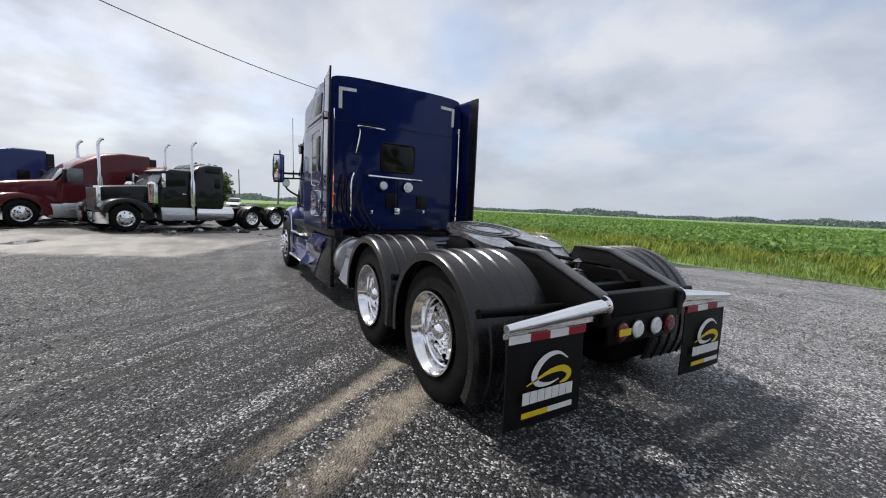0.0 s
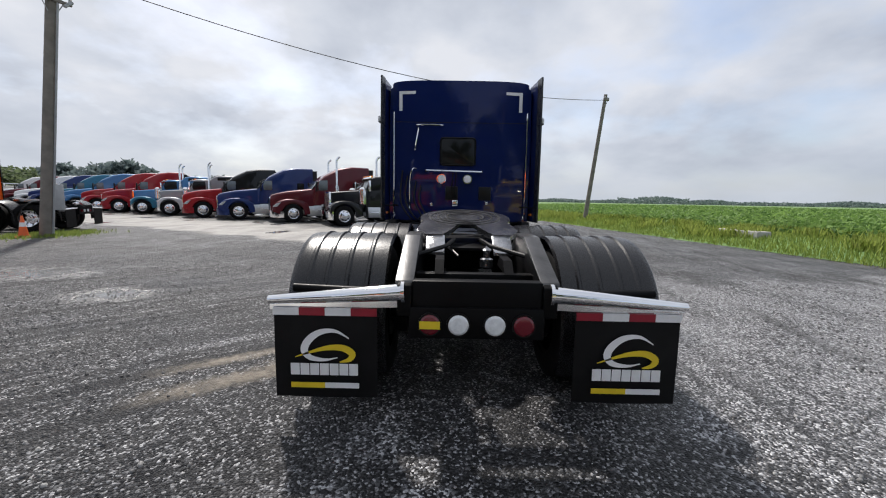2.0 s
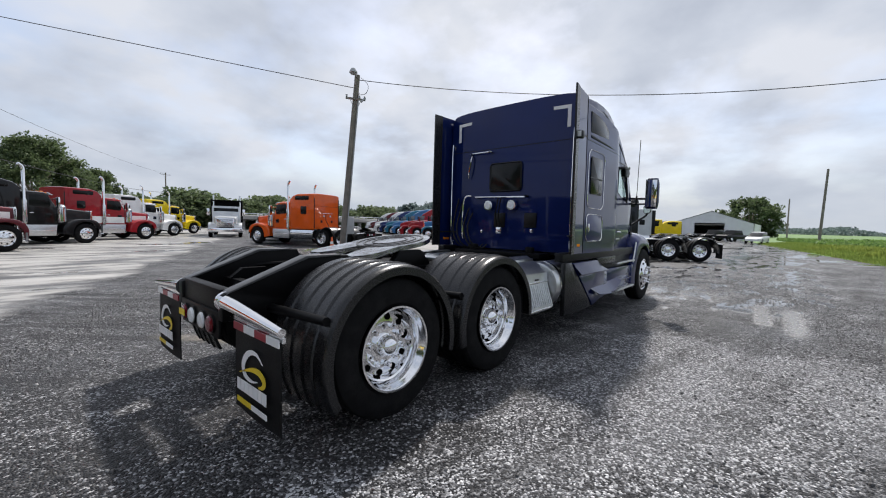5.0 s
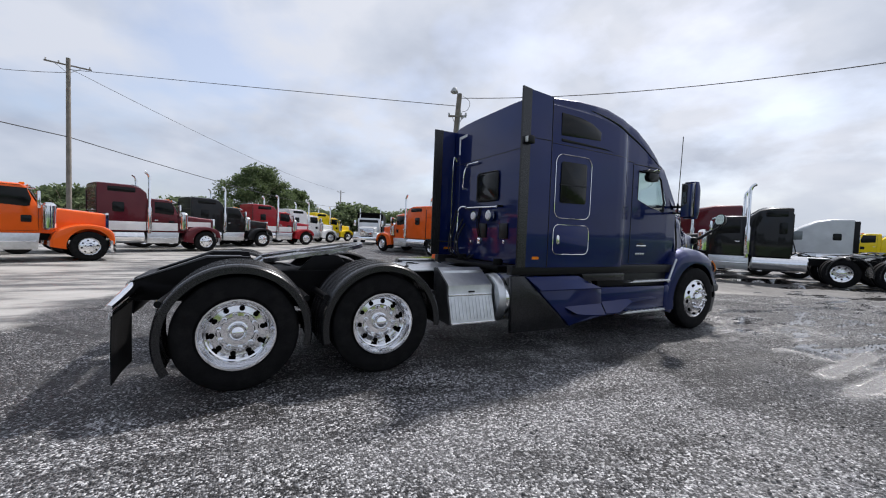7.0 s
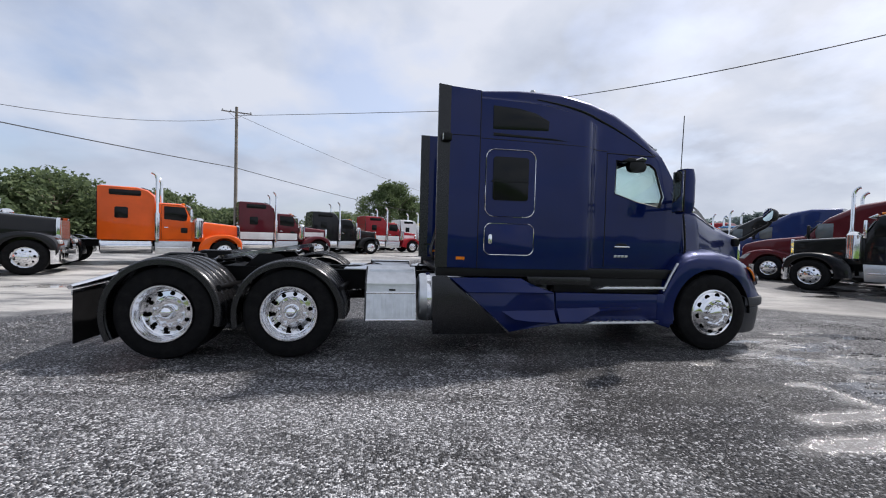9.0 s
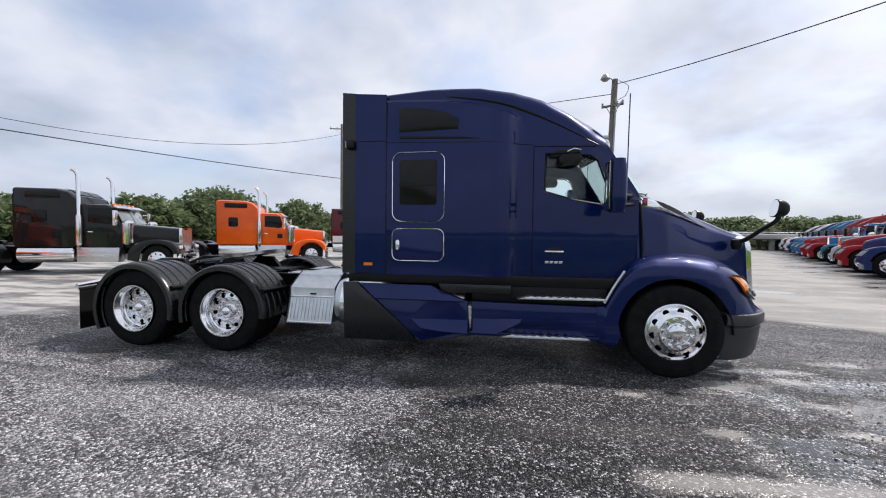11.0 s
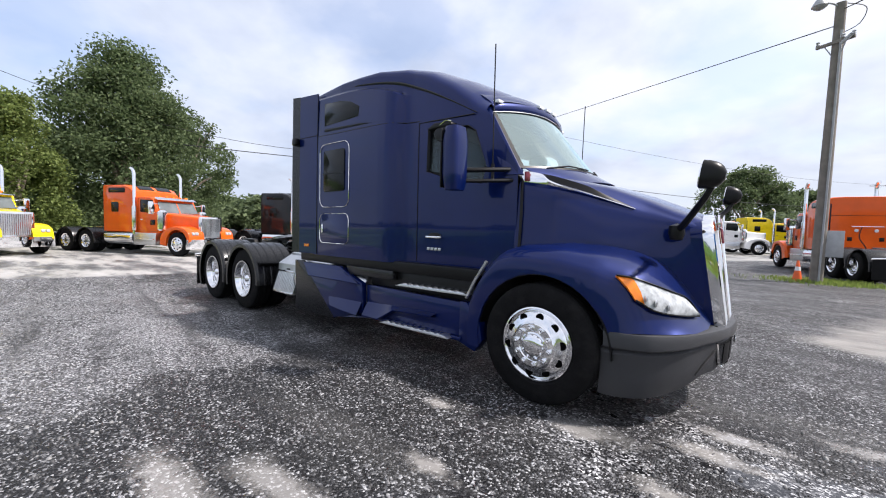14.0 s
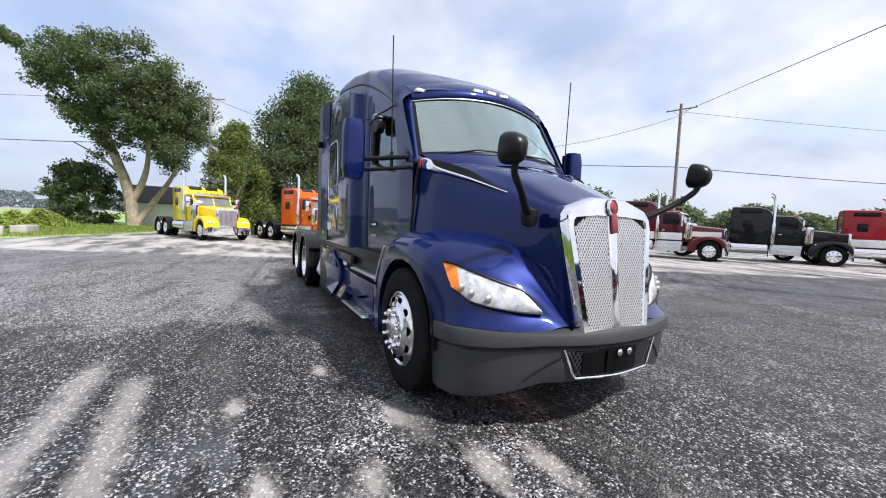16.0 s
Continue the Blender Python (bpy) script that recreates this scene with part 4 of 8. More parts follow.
def body_row(s):
    """One ring of the body: s runs 0..1 from the sleeper's back to the windscreen."""
    x = 3.36 + s * (6.22 - 3.36)
    w, zc, ze = lerp_table(WID, x), lerp_table(CROWN, x), lerp_table(EDGE, x)
    pts = []
    zk, wu = lerp_table(CREASE, x), lerp_table(UPPER, x)
    zs = [(1.06 + (zk - 1.06) * k / 18, w) for k in range(19)]
    zs += [(zk + 0.012, w + (wu - w) * 0.45), (zk + 0.028, wu + (w - wu) * 0.12)]
    zs += [(zk + 0.04 + (ze - zk - 0.04) * k / 3, wu) for k in range(4)]
    for z, wz in zs:
        ww = wz - 0.03 * max(0, (z - 2.4)) - 0.02 * max(0, 1.3 - z)
        pts.append((ww, z))
    w0 = pts[-1][0]
    for k in range(1, 15):
        a = math.pi / 2 * k / 14
        e = 2 / 3.4
        pts.append((w0 * math.cos(a) ** e if k < 14 else 0.0, ze + (zc - ze) * math.sin(a) ** e))
    full = [(-y, z) for y, z in pts] + [(y, z) for y, z in reversed(pts[:-1])]
    return x, full


def screen(u, v):
    """The windscreen's surface: u -1..1 across, v 0 top .. 1 bottom."""
    b = 1 - u * u
    return Vector((6.05 + 0.20 * b + v * (0.37 + 0.14 * b), u * (0.83 + 0.06 * v), 2.63 + 0.075 * b + v * (-0.60 - 0.05 * b)))


def cab(T):
    SX = (-1, 1)
    n = 112
    rows = []
    for k in range(n + 1):
        s = k / n
        x, ring = body_row(s)
        row = []
        for y, z in ring:
            xx = x
            if x > 5.2:
                # lean the front of the cab back to the line of the windscreen
                g = (x - 5.2) / (6.22 - 5.2)
                if z <= 2.03: lim = 6.43
                elif z <= 2.62: lim = 6.43 - (z - 2.03) * 0.62
                else: lim = 6.055
                uu = min(1, abs(y) / 0.85)
                lim += (0.20 if z > 2.03 else 0.0) * (1 - uu * uu)
                xx = 5.2 + g * (lim - 5.2)
            row.append((xx, y, z))
        rows.append(row)
    bm = bmesh.new()
    skin(bm, rows)
    DWC = [(5.36, 2.06), (5.70, 1.96), (6.06, 1.90), (6.11, 2.06), (5.97, 2.43), (5.88, 2.49), (5.37, 2.51)]
    cut_hole(bm, DWC, None, 0.5)
    body = part("body", bm, BLUE, T, "deep blue metallic sleeper and cab shell", 30)
    # back wall
    x, ring = body_row(0)
    bm = bmesh.new()
    bm.faces.new([bm.verts.new((x, y * 0.995, z)) for y, z in ring])
    thick(bm, 0.02)
    back = part("back_wall", bm, BLUE, T)
    bm = bmesh.new()
    bx(bm, 3.40, 6.35, -1.08, 1.08, 1.02, 1.07)
    part("cab_floor", bm, BLACKTRIM, T)
    # dark lining that parts the cab from the sleeper
    part("cab_partition", box(4.95, 4.98, -1.0, 1.0, 1.07, 2.9), INTERIOR, T)
    part("headliner", box(4.98, 5.85, -0.85, 0.85, 2.66, 2.69), INTERIOR, T)
    part("dashboard", slab(bmesh.new(), [(5.95, 1.5), (6.40, 1.5), (6.40, 1.98), (6.2, 2.0), (6.0, 1.88)], -0.86, 0.86, 0.02), INTERIOR, T)
    for s in SX:
        bm = box(5.15, 5.6, s * 0.50 - 0.24, s * 0.50 + 0.24, 1.50, 1.62, 0.04)
        bx(bm, 5.08, 5.22, s * 0.50 - 0.24, s * 0.50 + 0.24, 1.60, 1.94, 0.05)
        bx(bm, 5.2, 5.5, s * 0.50 - 0.15, s * 0.50 + 0.15, 1.07, 1.5)
        part("seat", bm, INTERIOR, T)
    bm = lathe(bmesh.new(), [(0.215, -0.012), (0.232, 0.0), (0.215, 0.012), (0.20, 0.0), (0.215, -0.012)], (0, 0, 0), "z", 28)
    for a in (90, 210, 330):
        cyl(bm, (0, 0, -0.02), (0.21 * math.cos(radians(a)), 0.21 * math.sin(radians(a)), 0), 0.012, seg=6)
    st = part("steering_wheel", bm, INTERIOR, T)
    st.matrix_basis = pose(5.82, 0.5, 1.86, 0, -38, 0)
    # windscreen with its dark surround
    bm = bmesh.new()
    skin(bm, [[screen(-0.965 + 1.93 * i / 24, 0.03 + 0.94 * j / 10) for i in range(25)] for j in range(11)])
    ws = part("windscreen", bm, WSGLASS, T, "curved one-piece windscreen", 60)
    ws.visible_shadow = False
    loop = [screen(-1 + 2 * i / 24, 0.0) for i in range(25)] + [screen(1, j / 8) for j in range(1, 9)] + [screen(1 - 2 * i / 24, 1.0) for i in range(1, 25)] + [screen(-1, 1 - j / 8) for j in range(1, 8)]
    inner = [screen(u, v) for u, v in ([(-0.96 + 1.92 * i / 24, 0.035) for i in range(25)] + [(0.96, 0.035 + 0.93 * j / 8) for j in range(1, 9)] + [(0.96 - 1.92 * i / 24, 0.965) for i in range(1, 25)] + [(-0.96, 0.965 - 0.93 * j / 8) for j in range(1, 8)])]
    bm = bmesh.new()
    skin(bm, [[p + Vector((0.006, 0, 0.004)) for p in loop], [p + Vector((0.008, 0, 0.006)) for p in inner]], close=True)
    thick(bm, 0.012)
    part("screen_seal", bm, BLACKTRIM, T)
    # brow that joins roof and windscreen, and corner posts
    bm = bmesh.new()
    top = [screen(-1 + 2 * i / 24, -0.004) for i in range(25)]
    skin(bm, [[p + Vector((dx, 0, dz)) for p in top] for dx, dz in ((0.010, -0.012), (0.022, 0.0), (0.026, 0.030), (0.010, 0.072), (-0.040, 0.120), (-0.105, 0.168), (-0.22, 0.225), (-0.36, 0.255))])
    thick(bm, 0.012)
    part("roof_brow", bm, BLUE, T, "", 60)
    part("brow_bead", tube(bmesh.new(), [p + Vector((0.020, 0, -0.014)) for p in top], 0.006, 6), DULL, T)
    for s in SX:
        a = [screen(s * 1.0, j / 10) for j in range(-1, 12)]
        bm = bmesh.new()
        skin(bm, [[p + Vector((0.012, -s * 0.035, 0)) for p in a], [p + Vector((0.012, s * 0.015, 0)) for p in a], [p + Vector((-0.05, s * 0.055, 0)) for p in a], [p + Vector((-0.14, s * 0.075, 0)) for p in a]])
        thick(bm, 0.01)
        part("windscreen_post", bm, BLUE, T)
    for k, y in enumerate((-0.74, -0.16, 0.0, 0.16, 0.74)):
        p = screen(y / 0.83, -0.004)
        part("roof_marker_lamp", box(p.x - 0.055, p.x + 0.022, y - 0.055, y + 0.055, p.z + 0.068, p.z + 0.102, 0.010), WHITELENS, T)
    # painted cowl between the windscreen's foot and the hood
    bm = bmesh.new()
    us = [-0.96 + 1.92 * i / 24 for i in range(25)]
    skin(bm, [[screen(u, 1.0) + Vector((0.014 + dx, -u * dy, dz - k * u * u)) for u in us] for dx, dy, dz, k in ((0.0, 0.0, 0.004, 0.0), (0.03, 0.01, -0.012, 0.005), (0.10, 0.04, -0.050, 0.02), (0.20, 0.09, -0.110, 0.05))])
    thick(bm, 0.008)
    part("cowl", bm, BLUE, T, "", 60)
    for s in SX:
        part("wiper", tube(bmesh.new(), [screen(s * 0.75, 0.99) + Vector((0.02, 0, 0)), screen(s * 0.45, 0.93) + Vector((0.03, 0, 0)), screen(s * 0.1, 0.95) + Vector((0.03, 0, 0.0))], 0.008, 6), BLACKTRIM, T)
    for s in SX:
        def Y(d):
            return s * d
        # side pane, door lines, handle
        bm = bmesh.new()
        pane = [(x, s * (lerp_table(WID, x) - 0.035 - 0.02 * (z - 2.0)), z) for x, z in DWC]
        bm.faces.new([bm.verts.new(p) for p in pane])
        g = part("side_window", bm, GLASS, T)
        g.visible_shadow = False
        inn = [(5.735 + (x - 5.735) * 0.95, z0) for (x, z), z0 in zip(DWC, [2.2 + (z - 2.2) * 0.94 for _, z in DWC])]
        bm2 = bmesh.new()
        skin(bm2, [[(x, s * (lerp_table(WID, x) + 0.003 - 0.03 * max(0, z - 2.4)), z) for x, z in DWC], [(x, s * (lerp_table(WID, x) - 0.02), z) for x, z in inn]], close=True)
        thick(bm2, 0.008)
        part("window_seal", bm2, BLACKTRIM, T)
        bm = tube(bmesh.new(), [Vector((x, s * (lerp_table(WID, x) + 0.001 - 0.03 * max(0, z - 2.4) - 0.02 * max(0, 1.3 - z)), z)) for x, z in [(5.24, 1.10 + 1.49 * i / 8) for i in range(9)] + [(5.24 + 0.71 * i / 6, 2.59) for i in range(1, 7)]], 0.006, 5)
        part("door_gap", bm, BLACKTRIM, T)
        part("door_gap", tube(bmesh.new(), [Vector((6.27, s * (lerp_table(WID, 6.27) + 0.004), 1.12 + 0.85 * i / 6)) for i in range(7)], 0.006, 5), BLACKTRIM, T)
        wy = lerp_table(WID, 5.45)
        h = part("door_handle", box(5.38, 5.60, min(Y(wy), Y(wy + 0.030)), max(Y(wy), Y(wy + 0.030)), 1.352, 1.376, 0.009), CHROME, T)
        part("handle_cup", slab(bmesh.new(), [(5.40, 1.37), (5.59, 1.37), (5.575, 1.395), (5.53, 1.41), (5.45, 1.41), (5.41, 1.395)], Y(wy - 0.01), Y(wy + 0.006), 0.002), BLACKTRIM, h)
        for k in range(4):
            x0 = 5.385 + 0.052 * k
            part("model_badge", slab(bmesh.new(), [(x0, 1.222), (x0 + 0.038, 1.222), (x0 + 0.050, 1.252), (x0 + 0.010, 1.252)], Y(wy), Y(wy + 0.008), 0.002), DULL, T)
        # visor over the door window
        pod = part("window_visor", slab(bmesh.new(), [(5.42, 2.485), (5.52, 2.535), (5.74, 2.525), (5.755, 2.49), (5.46, 2.475)], Y(wy - 0.03), Y(wy + 0.085), 0.010), BLACKTRIM, T)
        part("lookdown_mirror", slab(bmesh.new(), rounded(5.52, 5.76, 2.355, 2.495, 0.05), Y(wy - 0.01), Y(wy + 0.075), 0.016), BLACKTRIM, pod, "rounded black look-down mirror")
        part("visor_edge", tube(bmesh.new(), [(5.60, Y(wy + 0.08), 2.505), (5.68, Y(wy + 0.088), 2.538), (5.75, Y(wy + 0.08), 2.522)], 0.008, 6), CHROME, pod)
        # line where the roof cap meets the cab's side, and the seam below it
        cap = bend([(4.22, 3.175), (4.63, 3.135), (4.95, 3.07), (5.28, 2.945), (5.61, 2.79), (5.97, 2.60)], 5)
        part("roof_seam", tube(bmesh.new(), [(p[0], Y(lerp_table(UPPER, p[0]) - 0.03 * (p[1] - 2.4) - 0.004), p[1]) for p in [Vector((q[0], q[1])) for q in cap]], lambda k: 0.004 + 0.014 * math.sin(math.pi * min(1, 0.1 + k)), 6), BLACKTRIM, T)
        part("side_seam", tube(bmesh.new(), [(xx, Y(lerp_table(WID, xx) - 0.0085), 2.645 - 0.018 * (xx - 3.5)) for xx in (3.5, 4.0, 4.5, 4.74, 4.86, 4.94, 5.0, 5.08, 5.24)], 0.005, 5), BLACKTRIM, T)
        # sleeper windows and doors
        q = [(3.65, 2.76), (4.36, 2.78), (4.37, 2.90), (4.20, 2.985), (3.98, 3.03), (3.65, 3.05)]
        yq = 1.147
        part("quarter_window", slab(bmesh.new(), q, Y(yq - 0.03), Y(yq + 0.003), 0.006), TINTED, T)
        part("quarter_crease", slab(bmesh.new(), [(3.66, 2.685), (4.62, 2.665), (4.40, 2.69), (3.66, 2.72)], Y(1.13), Y(1.156), 0.002), BLACKTRIM, T)
        sw = part("sleeper_window", slab(bmesh.new(), rounded(3.665, 4.115, 1.90, 2.43, 0.035), Y(1.14), Y(1.168), 0.004), TINTED, T)
        part("window_divider", slab(bmesh.new(), [(3.65, 2.125), (4.115, 2.125), (4.115, 2.14), (3.65, 2.14)], Y(1.16), Y(1.172)), BLACKTRIM, sw)
        part("window_bead", outline_tube(bmesh.new(), rounded(3.575, 4.205, 1.70, 2.52, 0.11), Y(1.163), 0.005), CHROME, sw, "bright bead")
        bd = part("baggage_door", slab(bmesh.new(), rounded(3.58, 4.20, 1.235, 1.61, 0.08), Y(1.13), Y(1.163), 0.003), BLUE, T)
        part("door_bead", outline_tube(bmesh.new(), rounded(3.575, 4.205, 1.23, 1.615, 0.085), Y(1.163), 0.005), CHROME, bd, "bright bead")
        part("latch", slab(bmesh.new(), rounded(3.625, 3.67, 1.36, 1.48, 0.02), Y(1.16), Y(1.178), 0.004), CHROME, bd)
        part("side_marker", slab(bmesh.new(), rounded(3.20, 3.335, 1.165, 1.20, 0.008), Y(1.15), Y(1.185), 0.004), AMBER, T, "amber side marker lamp")
        # side extender behind the sleeper
        bm = bmesh.new()
        ys = lambda x: 1.16 + 0.055 * (3.45 - x) / 0.5
        skin(bm, [[(3.49, Y(1.157), 1.07), (3.49, Y(1.157), 2.2), (3.49, Y(1.145), 3.215)], [(3.12, Y(ys(3.12)), 1.07), (3.12, Y(ys(3.12)), 2.2), (3.12, Y(ys(3.12) - 0.01), 3.225)]])
        thick(bm, 0.02)
        ex = part("side_extender", bm, BLUE, T)
        bm = bmesh.new()
        skin(bm, [[(3.12, Y(ys(3.12)), 1.07), (3.12, Y(ys(3.12)), 2.2), (3.12, Y(ys(3.12) - 0.01), 3.228)], [(2.97, Y(ys(2.97) + 0.01), 1.07), (2.97, Y(ys(2.97) + 0.01), 2.2), (2.97, Y(ys(2.97)), 3.235)]])
        thick(bm, 0.025)
        part("rubber_edge", bm, PLASTIC, ex, "black rubber trailing edge")
        part("extender_gap", tube(bmesh.new(), [(3.495, Y(1.158), 1.07), (3.495, Y(1.158), 2.2), (3.495, Y(1.146), 3.21)], 0.005, 5), BLACKTRIM, ex)
        part("extender_seam", tube(bmesh.new(), [(3.13, Y(1.192), 2.655), (3.49, Y(1.158), 2.665)], 0.004, 5), BLACKTRIM, ex)
        lp = part("work_lamp", box(3.03, 3.13, min(Y(1.20), Y(1.27)), max(Y(1.20), Y(1.27)), 2.56, 2.66, 0.02), BLACKTRIM, T)
        part("lamp_face", box(3.02, 3.03, min(Y(1.21), Y(1.26)), max(Y(1.21), Y(1.26)), 2.575, 2.645, 0.004), WHITELENS, lp)
        # inner brace of the extender and tall grab rail
        part("extender_brace", tube(bmesh.new(), [(3.05, Y(1.15), 1.3), (3.34, Y(1.0), 1.3)], 0.012, 6), BLACKTRIM, T)
        part("tall_rail", tube(bmesh.new(), bend([(3.34, Y(1.06), 2.70), (3.28, Y(1.06), 2.66), (3.28, Y(1.06), 1.2), (3.34, Y(1.06), 1.15)], 4), 0.012, 8), CHROME, T)
        # lower side panels
        part("rear_skirt", slab(bmesh.new(), [(2.97, 0.25), (3.92, 0.25), (3.75, 0.42), (3.14, 0.955), (2.95, 0.955)], Y(1.10), Y(1.165), 0.012), PLASTIC, T, "black plastic rear skirt")
        part("skirt_panel", slab(bmesh.new(), [(3.155, 0.945), (4.06, 0.945), (4.20, 0.87), (4.50, 0.77), (4.525, 0.42), (3.93, 0.27), (3.76, 0.43)], Y(1.10), Y(1.175), 0.014), BLUE, T, "blue side skirt panel")
        def facet(top, bottom, yt, yb):
            """A sloping face of the skirt, turned a little to the sky, with the return below it."""
            bm2 = bmesh.new()
            skin(bm2, [[(x, Y(1.09), z) for x, z in top], [(x, Y(yt), z) for x, z in top], [(x, Y(yb), z) for x, z in bottom], [(x, Y(yb - 0.004), z - 0.012) for x, z in bottom], [(x, Y(1.09), z - 0.03) for x, z in bottom]])
            part("skirt_facet", bm2, BLUE, T, "", 20)
        facet([(3.175, 0.942), (3.6, 0.942), (4.07, 0.938), (4.20, 0.865)], [(3.38, 0.775), (3.7, 0.775), (4.20, 0.775), (4.47, 0.772)], 1.160, 1.212)
        facet([(3.80, 0.548), (4.10, 0.558), (4.50, 0.566)], [(3.96, 0.45), (4.15, 0.425), (4.51, 0.405)], 1.165, 1.262)
        part("skirt_panel", slab(bmesh.new(), [(4.54, 0.41), (5.98, 0.41), (6.02, 0.75), (4.54, 0.765)], Y(1.02), Y(1.13), 0.014), BLUE, T, "blue side skirt panel")
        facet([(4.56, 0.57), (4.85, 0.574), (5.13, 0.578), (5.40, 0.583), (5.66, 0.588)], [(4.565, 0.412), (4.84, 0.412), (5.10, 0.552), (5.40, 0.568), (5.66, 0.575)], 1.125, 1.225)
        part("skirt_bottom", slab(bmesh.new(), [(3.93, 0.27), (4.6, 0.37), (5.98, 0.37), (5.98, 0.41), (4.5, 0.42)], Y(1.02), Y(1.15), 0.008), BLUE, T)
        part("sill_band", slab(bmesh.new(), [(3.0, 0.955), (6.10, 0.955), (6.15, 1.075), (3.0, 1.075)], Y(0.98), Y(1.10), 0.008), BLACKTRIM, T)
        part("sill_panel", slab(bmesh.new(), [(4.20, 0.86), (5.0, 0.86), (5.0, 0.965), (4.14, 0.965)], Y(1.05), Y(1.14), 0.01), PLASTIC, T)
        part("sill_panel", slab(bmesh.new(), [(4.54, 0.765), (6.05, 0.75), (6.08, 0.955), (4.54, 0.955)], Y(0.95), Y(1.06), 0.008), BLACKTRIM, T)
        for (xa, xb, zz, yo) in ((5.06, 6.06, 0.815, 1.17), (4.86, 5.88, 0.375, 1.225)):
            stp = part("step", slab(bmesh.new(), [(xa, zz), (xb, zz + 0.01), (xb - 0.04, zz + 0.038), (xa + 0.12, zz + 0.032)], Y(1.02), Y(yo), 0.006), DULL, T, "bare aluminium tread step")
            for k in range(9):
                xx = xa + 0.14 + k * (xb - xa - 0.2) / 9
                part("tread_bar", box(xx, xx + 0.05, min(Y(1.06), Y(yo - 0.012)), max(Y(1.06), Y(yo - 0.012)), zz + 0.034, zz + 0.043), ALU, stp)
        # mirrors
        arm = part("mirror_arm", tube(bmesh.new(), bend([(6.36, Y(0.92), 2.02), (6.22, Y(1.15), 2.00), (6.10, Y(1.30), 1.99)], 4), 0.022, 8), BLACKTRIM, T)
        part("mirror_brace", tube(bmesh.new(), bend([(6.38, Y(0.92), 1.92), (6.22, Y(1.15), 1.90), (6.10, Y(1.30), 1.89)], 4), 0.018, 8), BLACKTRIM, arm)
        bm = bmesh.new()
        sec = rounded(-0.085, 0.085, -0.15, 0.15, 0.07, 5)
        rws = []
        for k in range(9):
            z = 1.80 + 0.55 * k / 8
            f = min(1, 0.80 + 0.2 * min(1, min(k, 8 - k) / 1.5))
            rws.append([(6.06 + a * f, Y(1.40) + b * 0.72 * f, z) for a, b in sec])
        vs = skin(bm, rws, close=True)
        bm.faces.new(vs[0]); bm.faces.new(vs[-1])
        mr = part("mirror_housing", bm, BLUE, T, "blue door mirror housing")
        part("mirror_glass", box(5.965, 5.972, min(Y(1.31), Y(1.49)), max(Y(1.31), Y(1.49)), 1.83, 2.32, 0.002), MIRROR, mr)
        part("mirror_back", box(5.972, 5.985, min(Y(1.30), Y(1.50)), max(Y(1.30), Y(1.50)), 1.82, 2.33, 0.004), BLACKTRIM, mr)
        # whip aerials
        ae = part("antenna", tube(bmesh.new(), [(6.25, Y(1.08), 1.98), (6.25, Y(1.09), 2.5), (6.255, Y(1.10), 3.12)], 0.006, 6), BLACKTRIM, T)
        part("antenna_mount", cyl(bmesh.new(), (6.25, Y(1.08), 1.90), (6.25, Y(1.08), 2.06), 0.016, seg=8), BLACKTRIM, ae)
    back_of_sleeper(T)
    nose(T)


